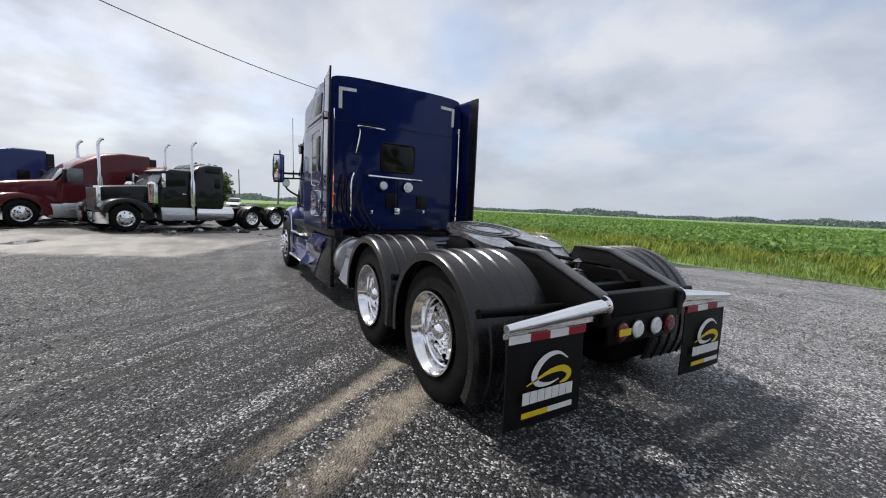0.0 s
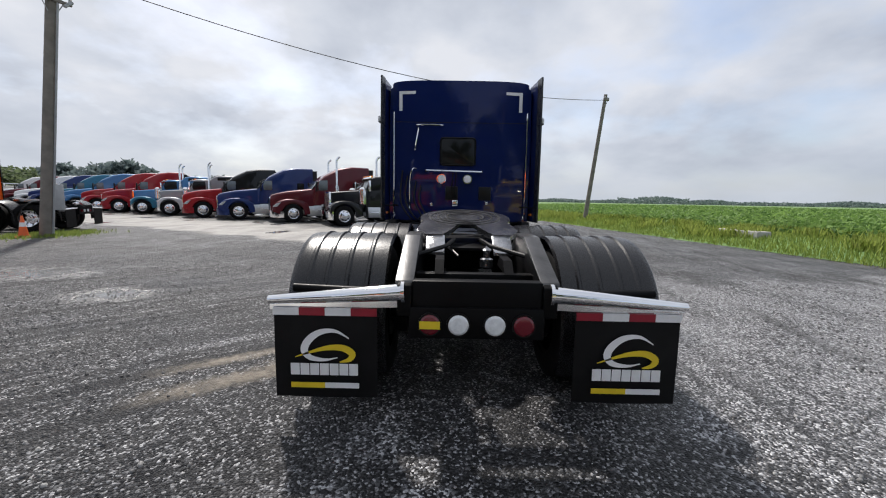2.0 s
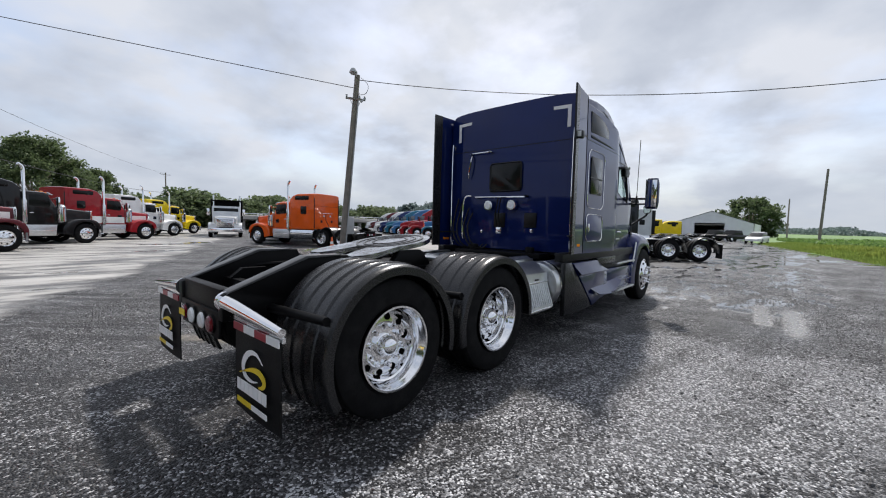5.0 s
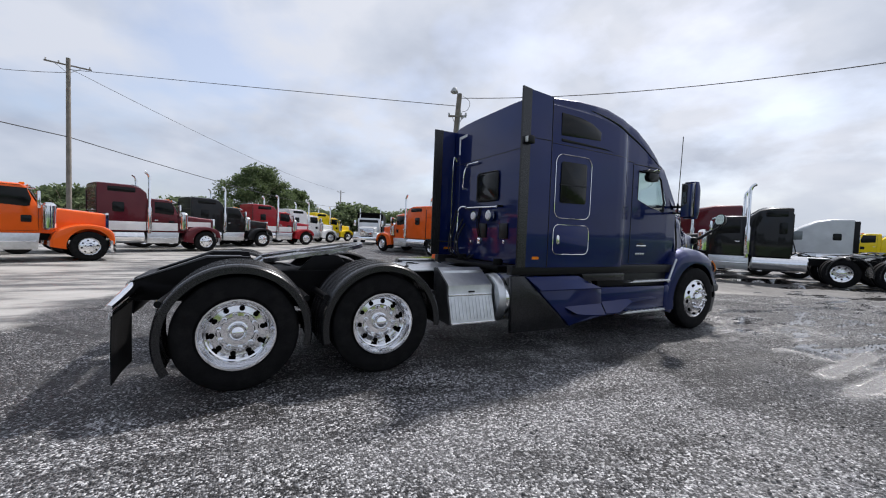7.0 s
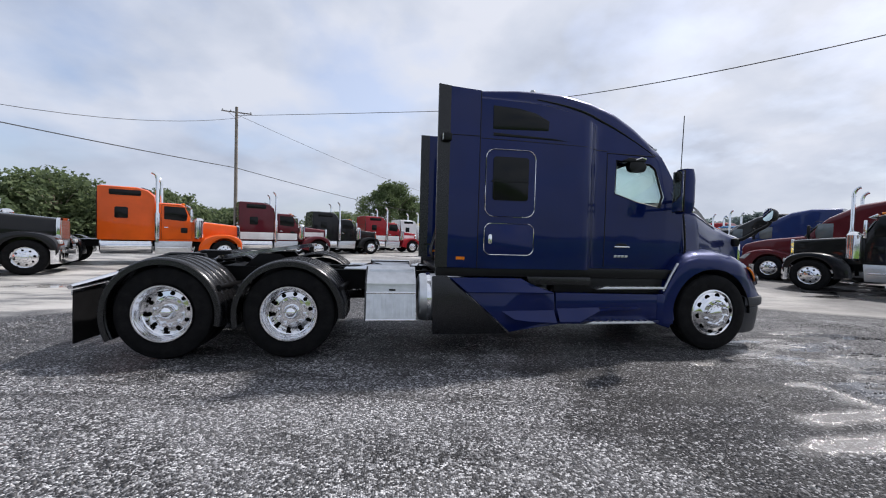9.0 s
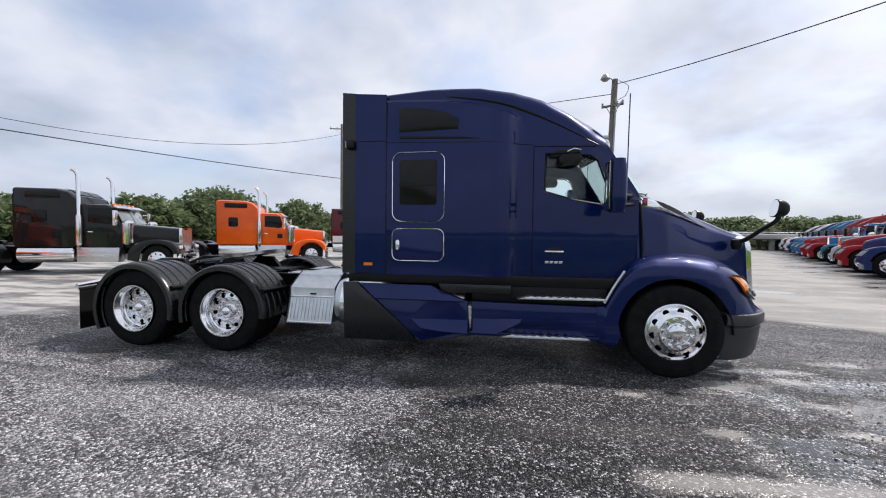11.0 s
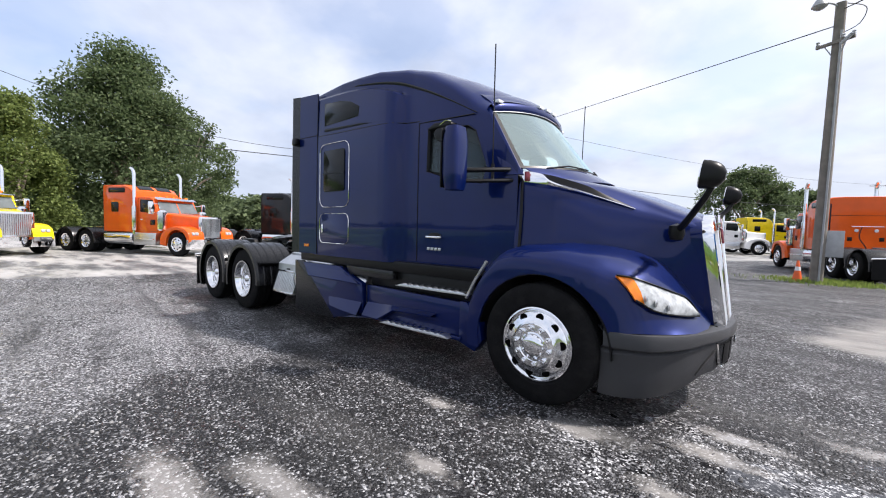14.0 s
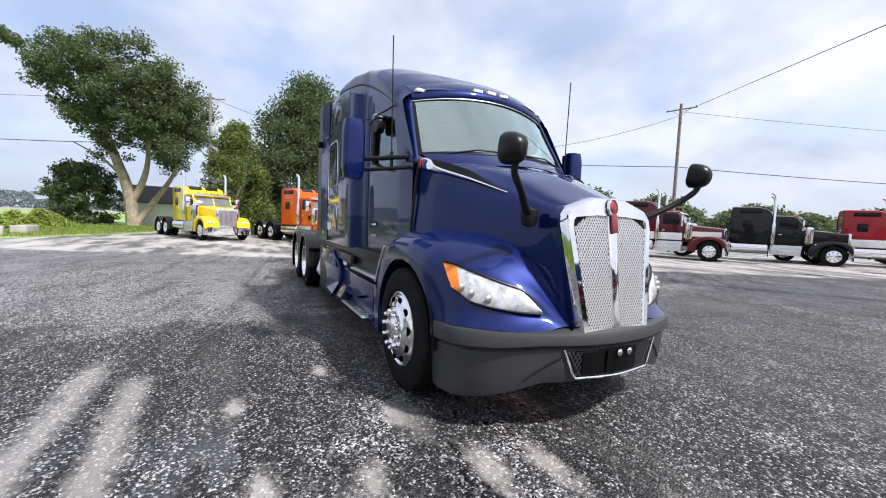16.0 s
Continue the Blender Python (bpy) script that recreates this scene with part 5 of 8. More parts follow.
def back_of_sleeper(T):
    X = 3.35
    win = part("rear_window", slab(bmesh.new(), rounded(-0.24, 0.30, 1.97, 2.38, 0.05), X - 0.03, X - 0.002, 0.008, "yz"), TINTED, T)
    part("window_guard", outline_tube(bmesh.new(), rounded(-0.25, 0.31, 1.96, 2.39, 0.05), X - 0.03, 0.012, "yz"), BLACKTRIM, win)
    for y in (0.29, -0.13):
        lp = part("deck_lamp", lathe(bmesh.new(), [(0, -0.09), (0.055, -0.085), (0.068, -0.06), (0.06, 0.0)], (X - 0.03, y, 1.735), "x", 22), WHITELENS, T, "round chrome-rimmed deck lamp")
        part("lamp_ring", lathe(bmesh.new(), [(0.066, -0.07), (0.076, -0.07), (0.076, -0.02), (0.066, -0.02)], (X - 0.03, y, 1.735), "x", 22), CHROME, lp)
    bar = part("hose_bar", tube(bmesh.new(), [(X - 0.10, 0.54, 1.87), (X - 0.10, -0.36, 1.855)], 0.014, 8), CHROME, T)
    for y in (0.54, -0.36):
        part("bar_mount", tube(bmesh.new(), [(X, y, 1.865), (X - 0.10, y, 1.865)], 0.016, 8), BLACKTRIM, bar)
    part("grab_bar", tube(bmesh.new(), bend([(X, 0.68, 2.58), (X - 0.06, 0.67, 2.58), (X - 0.06, 0.31, 2.58), (X, 0.30, 2.58)], 4), 0.012, 8), CHROME, T)
    part("grab_bar", tube(bmesh.new(), bend([(X, 0.68, 2.55), (X - 0.06, 0.67, 2.5), (X - 0.06, 0.72, 2.22), (X, 0.72, 2.2)], 4), 0.012, 8), CHROME, T)
    part("hand_rail", tube(bmesh.new(), bend([(X, 0.70, 1.90), (X - 0.08, 0.76, 1.88), (X - 0.09, 0.80, 1.7), (X - 0.09, 0.80, 1.25), (X, 0.80, 1.2)], 5), 0.013, 8), CHROME, T)
    # corner reflectors
    for s in (-1, 1):
        bm = slab(bmesh.new(), [(s * 0.98, 3.10), (s * 0.72, 3.11), (s * 0.72, 3.065), (s * 0.93, 3.055), (s * 0.93, 2.80), (s * 0.98, 2.80)], X - 0.012, X - 0.003, 0, "yz")
        part("corner_reflector", bm, WHITETAPE, T, "white L-shaped reflective tape")
    part("upper_seam", box(X - 0.012, X, -1.09, 1.09, 2.625, 2.635), BLACKTRIM, T)
    # hoses from the bar down to the frame
    rnd = random.Random(3)
    for k, y in enumerate((0.62, 0.70, 0.84, 0.92)):
        pts = [(X - 0.05, y, 1.62 + 0.08 * k), (X - 0.16, y + 0.02, 1.40), (X - 0.22, y - 0.10, 1.16), (X - 0.12, y - 0.22, 1.05), (X - 0.05, y - 0.3, 1.12)]
        part("air_hose", tube(bmesh.new(), bend(pts, 6), 0.013, 6), BLACKTRIM, T)
    for k, y in enumerate((0.05, 0.10)):
        part("power_cable", tube(bmesh.new(), bend([(X - 0.10, y, 1.85), (X - 0.13, y + 0.02, 1.6), (X - 0.10, y, 1.40)], 5), 0.010, 6), RUBBER, T)
    part("cable_plug", box(X - 0.13, X - 0.08, 0.02, 0.11, 1.30, 1.40, 0.01), CHROME, T)
    for y in (0.12, -0.42):
        part("deck_vent", box(X - 0.03, X, y - 0.10, y + 0.10, 1.40, 1.62, 0.01), BLACKTRIM, T)
    part("hook", box(X - 0.04, X, -0.47, -0.43, 1.33, 1.38, 0.005), CHROME, T)
    part("hook", box(X - 0.04, X, 0.43, 0.47, 1.30, 1.35, 0.005), CHROME, T)
    part("lower_beam", box(3.02, 3.33, -0.75, 0.75, 0.97, 1.04, 0.01), FRAME, T)
    for s in (-1, 1):
        part("cab_spring", lathe(bmesh.new(), [(0.05, 0.98), (0.07, 1.0), (0.06, 1.04), (0.07, 1.08), (0.06, 1.12), (0, 1.12)], (3.2, s * 0.5, 0), "z", 14), RUBBER, T)


def nose(T):
    SX = (-1, 1)
    # hood: centre, shoulder, side, lower side
    HOOD = [
        (6.42, (2.015, 0.50, 2.005, 0.80, 1.965, 0.885, 1.88, 0.925, 1.55, 0.95, 1.30, 0.95, 0.95)),
        (6.75, (1.985, 0.46, 1.965, 0.68, 1.925, 0.80, 1.82, 0.845, 1.52, 0.865, 1.27, 0.87, 0.95)),
        (7.10, (1.90, 0.38, 1.87, 0.50, 1.82, 0.62, 1.72, 0.685, 1.46, 0.70, 1.24, 0.70, 0.90)),
        (7.40, (1.795, 0.33, 1.75, 0.42, 1.69, 0.50, 1.60, 0.540, 1.37, 0.55, 1.15, 0.55, 0.85)),
        (7.65, (1.71, 0.32, 1.655, 0.40, 1.60, 0.44, 1.53, 0.460, 1.28, 0.455, 1.04, 0.45, 0.80)),
        (7.82, (1.645, 0.30, 1.60, 0.375, 1.555, 0.42, 1.48, 0.415, 1.22, 0.385, 0.96, 0.355, 0.78)),
        (7.88, (1.62, 0.29, 1.58, 0.36, 1.545, 0.41, 1.47, 0.395, 1.20, 0.355, 0.94, 0.32, 0.76)),
    ]
    xs = [6.42 + (7.88 - 6.42) * k / 26 for k in range(27)]
    rows = []
    for x in xs:
        v = lerp_table(HOOD, x)
        c = [Vector((0, v[0]))] + [Vector((v[i], v[i + 1])) for i in range(1, 13, 2)]
        half = bend([(0, p.x, p.y) for p in c], 5)
        rows.append([(x, -p.y, p.z) for p in reversed(half)] + [(x, p.y, p.z) for p in half[1:]])
    # the front leans back with the grille
    rows = [[(x - 0.075 * max(0, (x - 7.4) / 0.48) * max(0, (z - 0.75) / 0.85), y, z) for x, y, z in row] for row in rows]
    bm = bmesh.new()
    skin(bm, rows)
    arch = [(6.77 + 0.60 * math.cos(radians(a)), 0.50 + 0.60 * math.sin(radians(a))) for a in range(0, 360, 15)]
    cut_hole(bm, arch, None, 0.7)
    part("hood", bm, BLUE, T, "deep blue sloping hood", 40)
    for s in SX:
        part("hood_gap", tube(bmesh.new(), [(6.475, s * 0.955, 1.26), (6.478, s * 0.948, 1.42), (6.475, s * 0.930, 1.62), (6.465, s * 0.912, 1.80), (6.455, s * 0.885, 1.95)], 0.014, 6), BLACKTRIM, T)
    part("engine_block", box(6.30, 7.60, -0.45, 0.45, 0.62, 1.45, 0.04), FRAME, T)
    for s in SX:
        Y = lambda d: s * d
        # fender with flared arch
        FT = [(5.98, (0.80, 0.715, 1.02, 0.70, 1.10, 0.62, 1.125, 0.50, 1.125, 0.36)), (6.10, (0.86, 0.965, 1.02, 0.95, 1.11, 0.88, 1.14, 0.76, 1.14, 0.36)),
              (6.22, (0.90, 1.155, 1.01, 1.14, 1.11, 1.08, 1.145, 0.96, 1.145, 0.36)), (6.36, (0.92, 1.285, 1.00, 1.27, 1.10, 1.21, 1.145, 1.09, 1.145, 0.40)),
              (6.55, (0.87, 1.34, 1.00, 1.32, 1.10, 1.26, 1.145, 1.14, 1.145, 0.60)), (6.90, (0.78, 1.365, 0.985, 1.325, 1.095, 1.26, 1.145, 1.13, 1.145, 0.70)),
              (7.20, (0.63, 1.345, 0.92, 1.290, 1.06, 1.21, 1.125, 1.08, 1.135, 0.60)), (7.34, (0.56, 1.315, 0.85, 1.258, 1.025, 1.15, 1.085, 0.99, 1.105, 0.70)),
              (7.46, (0.50, 1.275, 0.77, 1.223, 0.98, 1.12, 1.04, 0.94, 1.085, 0.72)), (7.56, (0.46, 1.22, 0.68, 1.172, 0.89, 1.075, 0.985, 0.895, 1.05, 0.73)),
              (7.66, (0.43, 1.125, 0.575, 1.085, 0.755, 1.015, 0.875, 0.862, 0.975, 0.73)), (7.75, (0.38, 1.00, 0.465, 0.968, 0.60, 0.955, 0.71, 0.842, 0.885, 0.73)),
              (7.82, (0.33, 0.90, 0.405, 0.868, 0.49, 0.855, 0.53, 0.815, 0.79, 0.73)), (7.90, (0.29, 0.78, 0.33, 0.755, 0.40, 0.75, 0.47, 0.745, 0.61, 0.72))]
        rows = []
        for k in range(38):
            x = 5.98 + (7.90 - 5.98) * k / 37
            q = lerp_table(FT, x)
            rows.append([(p.x, s * p.y, p.z) for p in bend([(x, q[i], q[i + 1]) for i in range(0, 10, 2)], 5)])
        bm = bmesh.new()
        skin(bm, rows)
        arch2 = [(6.77 + 0.595 * math.cos(radians(a)), 0.50 + 0.60 * math.sin(radians(a))) for a in range(0, 360, 12)]
        cut_hole(bm, arch2)
        low = [f for f in bm.faces if abs(f.calc_center_median().x - 6.77) < 0.52 and f.calc_center_median().z < 0.6]
        bmesh.ops.delete(bm, geom=low, context="FACES")
        thick(bm, 0.02)
        fe = part("front_fender", bm, BLUE, T, "blue flared front fender", 40)
        bm = bmesh.new()
        skin(bm, [[(6.77 + rr * math.cos(radians(a)), s * yy, 0.50 + rr * math.sin(radians(a))) for a in range(0, 181, 9)] for rr, yy in ((0.60, 1.12), (0.60, 0.55))])
        thick(bm, 0.01)
        part("wheel_well", bm, BLACKTRIM, T)
        part("arch_trim", tube(bmesh.new(), [(6.03, Y(1.135), 0.80), (6.13, Y(1.13), 0.99), (6.24, Y(1.118), 1.165)], 0.016, 8), DULL, fe, "bare aluminium strip")
        part("lower_quarter", slab(bmesh.new(), [(5.95, 0.36), (6.14, 0.30), (6.22, 0.42), (6.18, 0.62), (6.03, 0.76), (5.95, 0.76)], Y(1.0), Y(1.135), 0.012), BLUE, T)
        # headlamp
        topc = [(7.348, 1.05, 1.136), (7.452, 0.995, 1.122), (7.56, 0.90, 1.076), (7.66, 0.765, 1.022), (7.745, 0.62, 0.965), (7.815, 0.535, 0.855)]
        botc = [(7.49, 1.045, 0.965), (7.545, 1.00, 0.925), (7.60, 0.96, 0.890), (7.68, 0.845, 0.858), (7.765, 0.68, 0.834), (7.826, 0.53, 0.824)]
        ta, ba = bend([(a, s * b, c) for a, b, c in topc], 5), bend([(a, s * b, c) for a, b, c in botc], 5)
        for name, i0, i1, mat, lab in (("turn_signal", 0, 5, AMBER, "amber turn signal"), ("headlamp", 5, 25, HEADLENS, "clear swept-back headlamp")):
            bm = bmesh.new()
            rws = []
            for f in (0.0, 0.2, 0.5, 0.8, 1.0):
                o = 0.022 * math.sin(math.pi * f) + 0.012
                rws.append([p.lerp(q, f) + Vector((0.75, s * 0.6, 0.25)) * o for p, q in zip(ta[i0:i1 + 1], ba[i0:i1 + 1])])
            skin(bm, rws)
            thick(bm, 0.02)
            hl = part(name, bm, mat, T, lab, 50)
            if name == "headlamp":
                for f in (0.06, 0.28, 0.46):
                    i = i0 + int((i1 - i0) * f)
                    c = ta[i].lerp(ba[i], 0.72) + Vector((0.03, s * 0.022, 0.008))
                    part("projector", lathe(bmesh.new(), [(0.022, -0.006), (0.026, 0.0), (0.018, 0.006), (0.0, 0.008)], c, "x", 16), DULL, hl)
        rim = bmesh.new()
        for line in (ta, ba):
            tube(rim, [p + Vector((0.014, s * 0.012, 0.006)) for p in line], 0.007, 6)
        part("lamp_edge", rim, BLACKTRIM, T)
        # hood vent: chrome blade below, dark mesh above
        A = [(6.455, 0.884, 1.90), (6.62, 0.852, 1.875), (6.80, 0.775, 1.835), (7.02, 0.65, 1.765), (7.33, 0.50, 1.655)]
        B = [(6.455, 0.872, 2.0), (6.62, 0.838, 1.965), (6.72, 0.812, 1.89), (7.00, 0.652, 1.79), (7.33, 0.495, 1.665)]
        C = [(6.62, 0.836, 1.968), (6.75, 0.785, 1.935), (6.96, 0.655, 1.862), (7.09, 0.580, 1.790), (7.33, 0.492, 1.667)]
        a2, b2, c2 = ([Vector((p.x, s * (p.y + 0.012), p.z + 0.006)) for p in bend(q, 5)] for q in (A, B, C))
        bm = bmesh.new(); skin(bm, [a2, [p.lerp(q, 0.5) + Vector((0, s * 0.012, 0)) for p, q in zip(a2, b2)], b2])
        thick(bm, 0.012)
        ve = part("vent_blade", bm, CHROME, T, "chrome blade trim")
        part("blade_badge", box(6.48, 6.53, min(Y(0.892), Y(0.910)), max(Y(0.892), Y(0.910)), 1.905, 1.995, 0.010), BADGE, ve, "small dull red badge")
        bm = bmesh.new(); skin(bm, [[p + Vector((0, 0, 0.002)) for p in b2[5:]], c2[: len(b2[5:])] if len(c2) >= len(b2[5:]) else c2])
        part("vent_mesh", bm, BLACKTRIM, T, "black vent mesh")
        # hood mirror on its arm
        hy = 0.885 if s < 0 else 0.97
        arm = part("hood_mirror_arm", tube(bmesh.new(), bend([(7.66, Y(0.55), 1.50), (7.71, Y(0.63), 1.53), (7.80, Y(hy - 0.14), 1.64), (7.87, Y(hy - 0.03), 1.73), (7.905, Y(hy - 0.01), 1.80)], 5), lambda k: 0.028 - 0.007 * k, 10), BLACKTRIM, T)
        part("arm_foot", lathe(bmesh.new(), [(0.0, -0.09), (0.045, -0.08), (0.06, -0.03), (0.055, 0.03), (0.0, 0.05)], (7.655, Y(0.55), 1.495), "z", 16), BLACKTRIM, arm)
        bm = bmesh.new()
        rws = []
        for k in range(8):
            t = k / 7
            f = math.sqrt(max(0.10, 1 - (t * 0.96) ** 2.6))
            rws.append([(-0.075 + 0.14 * t, a * f, b * f) for a, b in rounded(-0.080, 0.080, -0.098, 0.098, 0.066, 6)])
        vs = skin(bm, rws, close=True); bm.faces.new(vs[-1]); bm.faces.new(vs[0])
        hm = part("hood_mirror", bm, BLACKTRIM, T, "black rounded hood mirror")
        hm.matrix_basis = pose(7.915, Y(hy), 1.868, 0, 8, 0)
        part("mirror_glass", slab(bmesh.new(), rounded(-0.072, 0.072, -0.09, 0.09, 0.060, 6), -0.082, -0.076, 0, "yz"), MIRROR, hm)
    # grille, leaning back
    def gx(z):
        return 7.845 + (1.57 - z) / 0.87 * 0.125
    outer = [(-0.315, 0.675), (0.315, 0.675), (0.42, 1.43), (0.412, 1.50), (0.365, 1.56), (0.15, 1.63), (-0.15, 1.63), (-0.365, 1.56), (-0.412, 1.50), (-0.42, 1.43)]
    inner = [(-0.265, 0.735), (0.265, 0.735), (0.358, 1.42), (0.352, 1.465), (0.33, 1.487), (0.14, 1.505), (-0.14, 1.505), (-0.33, 1.487), (-0.352, 1.465), (-0.358, 1.42)]
    bm = bmesh.new()
    skin(bm, [[(gx(z) - 0.05, y * 1.01, z) for y, z in outer], [(gx(z) + 0.005, y, z) for y, z in outer], [(gx(z) + 0.026, y * 0.972, z * 0.985 + 0.015) for y, z in outer], [(gx(z) + 0.030, y * 1.03, z) for y, z in inner], [(gx(z) + 0.020, y, z) for y, z in inner], [(gx(z) - 0.04, y, z) for y, z in inner]], close=True)
    gr = part("grille_surround", bm, CHROME, T, "chrome grille surround", 40)
    bm = bmesh.new()
    skin(bm, [[(gx(z) - 0.13, y * 1.02, z) for y, z in outer], [(gx(z) - 0.045, y * 1.018, z * 0.995) for y, z in outer]], close=True)
    thick(bm, 0.006)
    part("grille_collar", bm, BLUE, gr)
    bm = bmesh.new()
    bm.faces.new([bm.verts.new((gx(z) - 0.035, y * 1.02, z)) for y, z in inner])
    thick(bm, 0.02)
    part("radiator", bm, BLACKTRIM, T)
    bm = bmesh.new()
    for dirn in (1, -1):
        for k in range(-46, 47):
            # slanted wires, kept inside the opening
            pts = []
            for i in range(61):
                z = 0.735 + 0.765 * i / 60
                y = k * 0.0235 + dirn * (z - 1.1) * 0.60
                lim = 0.265 + (z - 0.735) * 0.135 if z < 1.42 else 0.358 - (z - 1.42) * 1.6
                if 0.018 < abs(y) < lim:
                    pts.append((gx(z) + (0.020 if dirn > 0 else 0.016), y, z))
                elif len(pts) > 1:
                    tube(bm, [pts[0], pts[-1]], 0.0045, 4)
                    pts = []
                else:
                    pts = []
            if len(pts) > 1:
                tube(bm, [pts[0], pts[-1]], 0.0045, 4)
    part("grille_mesh", bm, MESHMETAL, gr, "bright woven mesh")
    bm = slab(bmesh.new(), [(-0.030, 0.70), (0.030, 0.70), (0.048, 1.51), (-0.048, 1.51)], -0.01, 0.034, 0.012, "yz")
    for v in bm.verts:
        v.co.x += gx(v.co.z)
    part("centre_bar", bm, CHROME, gr)
    badge = part("grille_badge", lathe(bmesh.new(), [(0, 0.018), (0.03, 0.016), (0.042, 0.008), (0.042, 0.0)], (0, 0, 0), "x", 24), BADGE, gr, "dull red oval badge")
    badge.matrix_basis = pose(gx(1.56) + 0.034, 0, 1.565, 0, -8, 0) @ Matrix.Diagonal((1, 1, 1.3, 1))
    part("badge_rim", lathe(bmesh.new(), [(0.042, 0.0), (0.042, 0.016), (0.050, 0.016), (0.052, 0.0)], (0, 0, 0), "x", 24), CHROME, badge)
    tail = part("badge_tail", box(0, 0.016, -0.028, 0.028, -0.13, 0.0, 0.006), BADGE, gr, "ribbed dull red badge tail")
    tail.matrix_basis = pose(gx(1.48) + 0.036, 0, 1.515, 0, -8, 0)
    # bumper
    arc = bend([(7.29, 1.095), (7.42, 1.09), (7.62, 1.02), (7.80, 0.83), (7.93, 0.55), (8.01, 0.25), (8.03, 0.0)], 5)
    full = [(p[0], -p[1]) for p in arc] + [(p[0], p[1]) for p in reversed(arc[:-1])]
    front = [(y, x) for x, y in full]

    def bump_row(dz, inset):
        out = []
        for x, y in full:
            nx, ny = (1, 0) if abs(y) < 0.4 else (0.6, 0.8 * (1 if y > 0 else -1))
            lowest = 0.20 + 0.17 * min(1, max(0, 1 - abs(y) / 1.1) * 2.2)
            z = lowest + (0.735 - lowest) * dz
            out.append((x - nx * inset, y - ny * inset, z))
        return out
    bm = bmesh.new()
    skin(bm, [bump_row(0.0, 0.10), bump_row(0.02, 0.060), bump_row(0.06, 0.050), bump_row(0.35, 0.030), bump_row(0.66, 0.016), bump_row(0.705, 0.034), bump_row(0.735, -0.004), bump_row(0.76, -0.018), bump_row(0.90, -0.020), bump_row(0.965, -0.008), bump_row(1.0, 0.035), bump_row(1.0, 0.18)])
    thick(bm, 0.015)
    bp = part("bumper", bm, GREYPLASTIC, T, "charcoal grey plastic aero bumper", 30)

    def bow(y, z, out):
        """A point on the bumper's face."""
        return (lerp_table(front, y) + out - 0.02 - 0.05 * max(0, 0.62 - z), y, z)
    grid = []
    for k in range(9):
        f = k / 8
        half = 0.44 - 0.09 * f
        grid.append([bow(half * (-1 + 2 * j / 16), 0.605 - 0.185 * f, 0.004) for j in range(17)])
    bm = bmesh.new()
    skin(bm, grid)
    thick(bm, 0.012)
    intake = part("intake", bm, BLACKTRIM, bp, "black lower intake")
    for s in SX:
        bm = bmesh.new()
        for dirn in (1, -1):
            for k in range(-26, 27):
                y0 = k * 0.03
                pts = [bow(y0 + dirn * 0.6 * (z - 0.51), z, 0.009) for z in [0.43 + 0.165 * i / 12 for i in range(13)] if 0.19 < s * (y0 + dirn * 0.6 * (z - 0.51)) < 0.34 + 0.09 * (z - 0.42) / 0.185]
                if len(pts) > 1:
                    tube(bm, [pts[0], pts[-1]], 0.004, 4)
        part("intake_mesh", bm, GREYPLASTIC, intake)
    for y0, y1 in ((-0.31, -0.14), (-0.11, 0.17)):
        bm = bmesh.new()
        skin(bm, [[bow(y0 + (y1 - y0) * j / 4, z, 0.018) for j in range(5)] for z in (0.59, 0.50, 0.435)])
        thick(bm, 0.010)
        part("plate_holder", bm, FRAME, bp)
    lip = [(-0.45, 0.615), (-0.40, 0.51), (-0.36, 0.425), (-0.30, 0.415), (0.0, 0.410), (0.30, 0.415), (0.36, 0.425), (0.40, 0.51), (0.45, 0.615)]
    part("chrome_lip", tube(bmesh.new(), bend([bow(y, z, 0.012) for y, z in lip], 4), 0.009, 6), CHROME, bp)
    for y in (-0.02, 0.08):
        part("tow_eye", lathe(bmesh.new(), [(0.02, 0), (0.025, 0.01), (0.01, 0.02), (0, 0.02)], bow(y, 0.575, 0.028), "x", 12), CHROME, bp)
    for s in SX:
        part("bumper_crease", tube(bmesh.new(), [(p[0], p[1], p[2]) for p in [bow(s * 0.46, 0.56, 0.012), bow(s * 0.56, 0.50, 0.006), bow(s * 0.68, 0.40, 0.0)]], 0.005, 5), BLACKTRIM, bp)


hero()


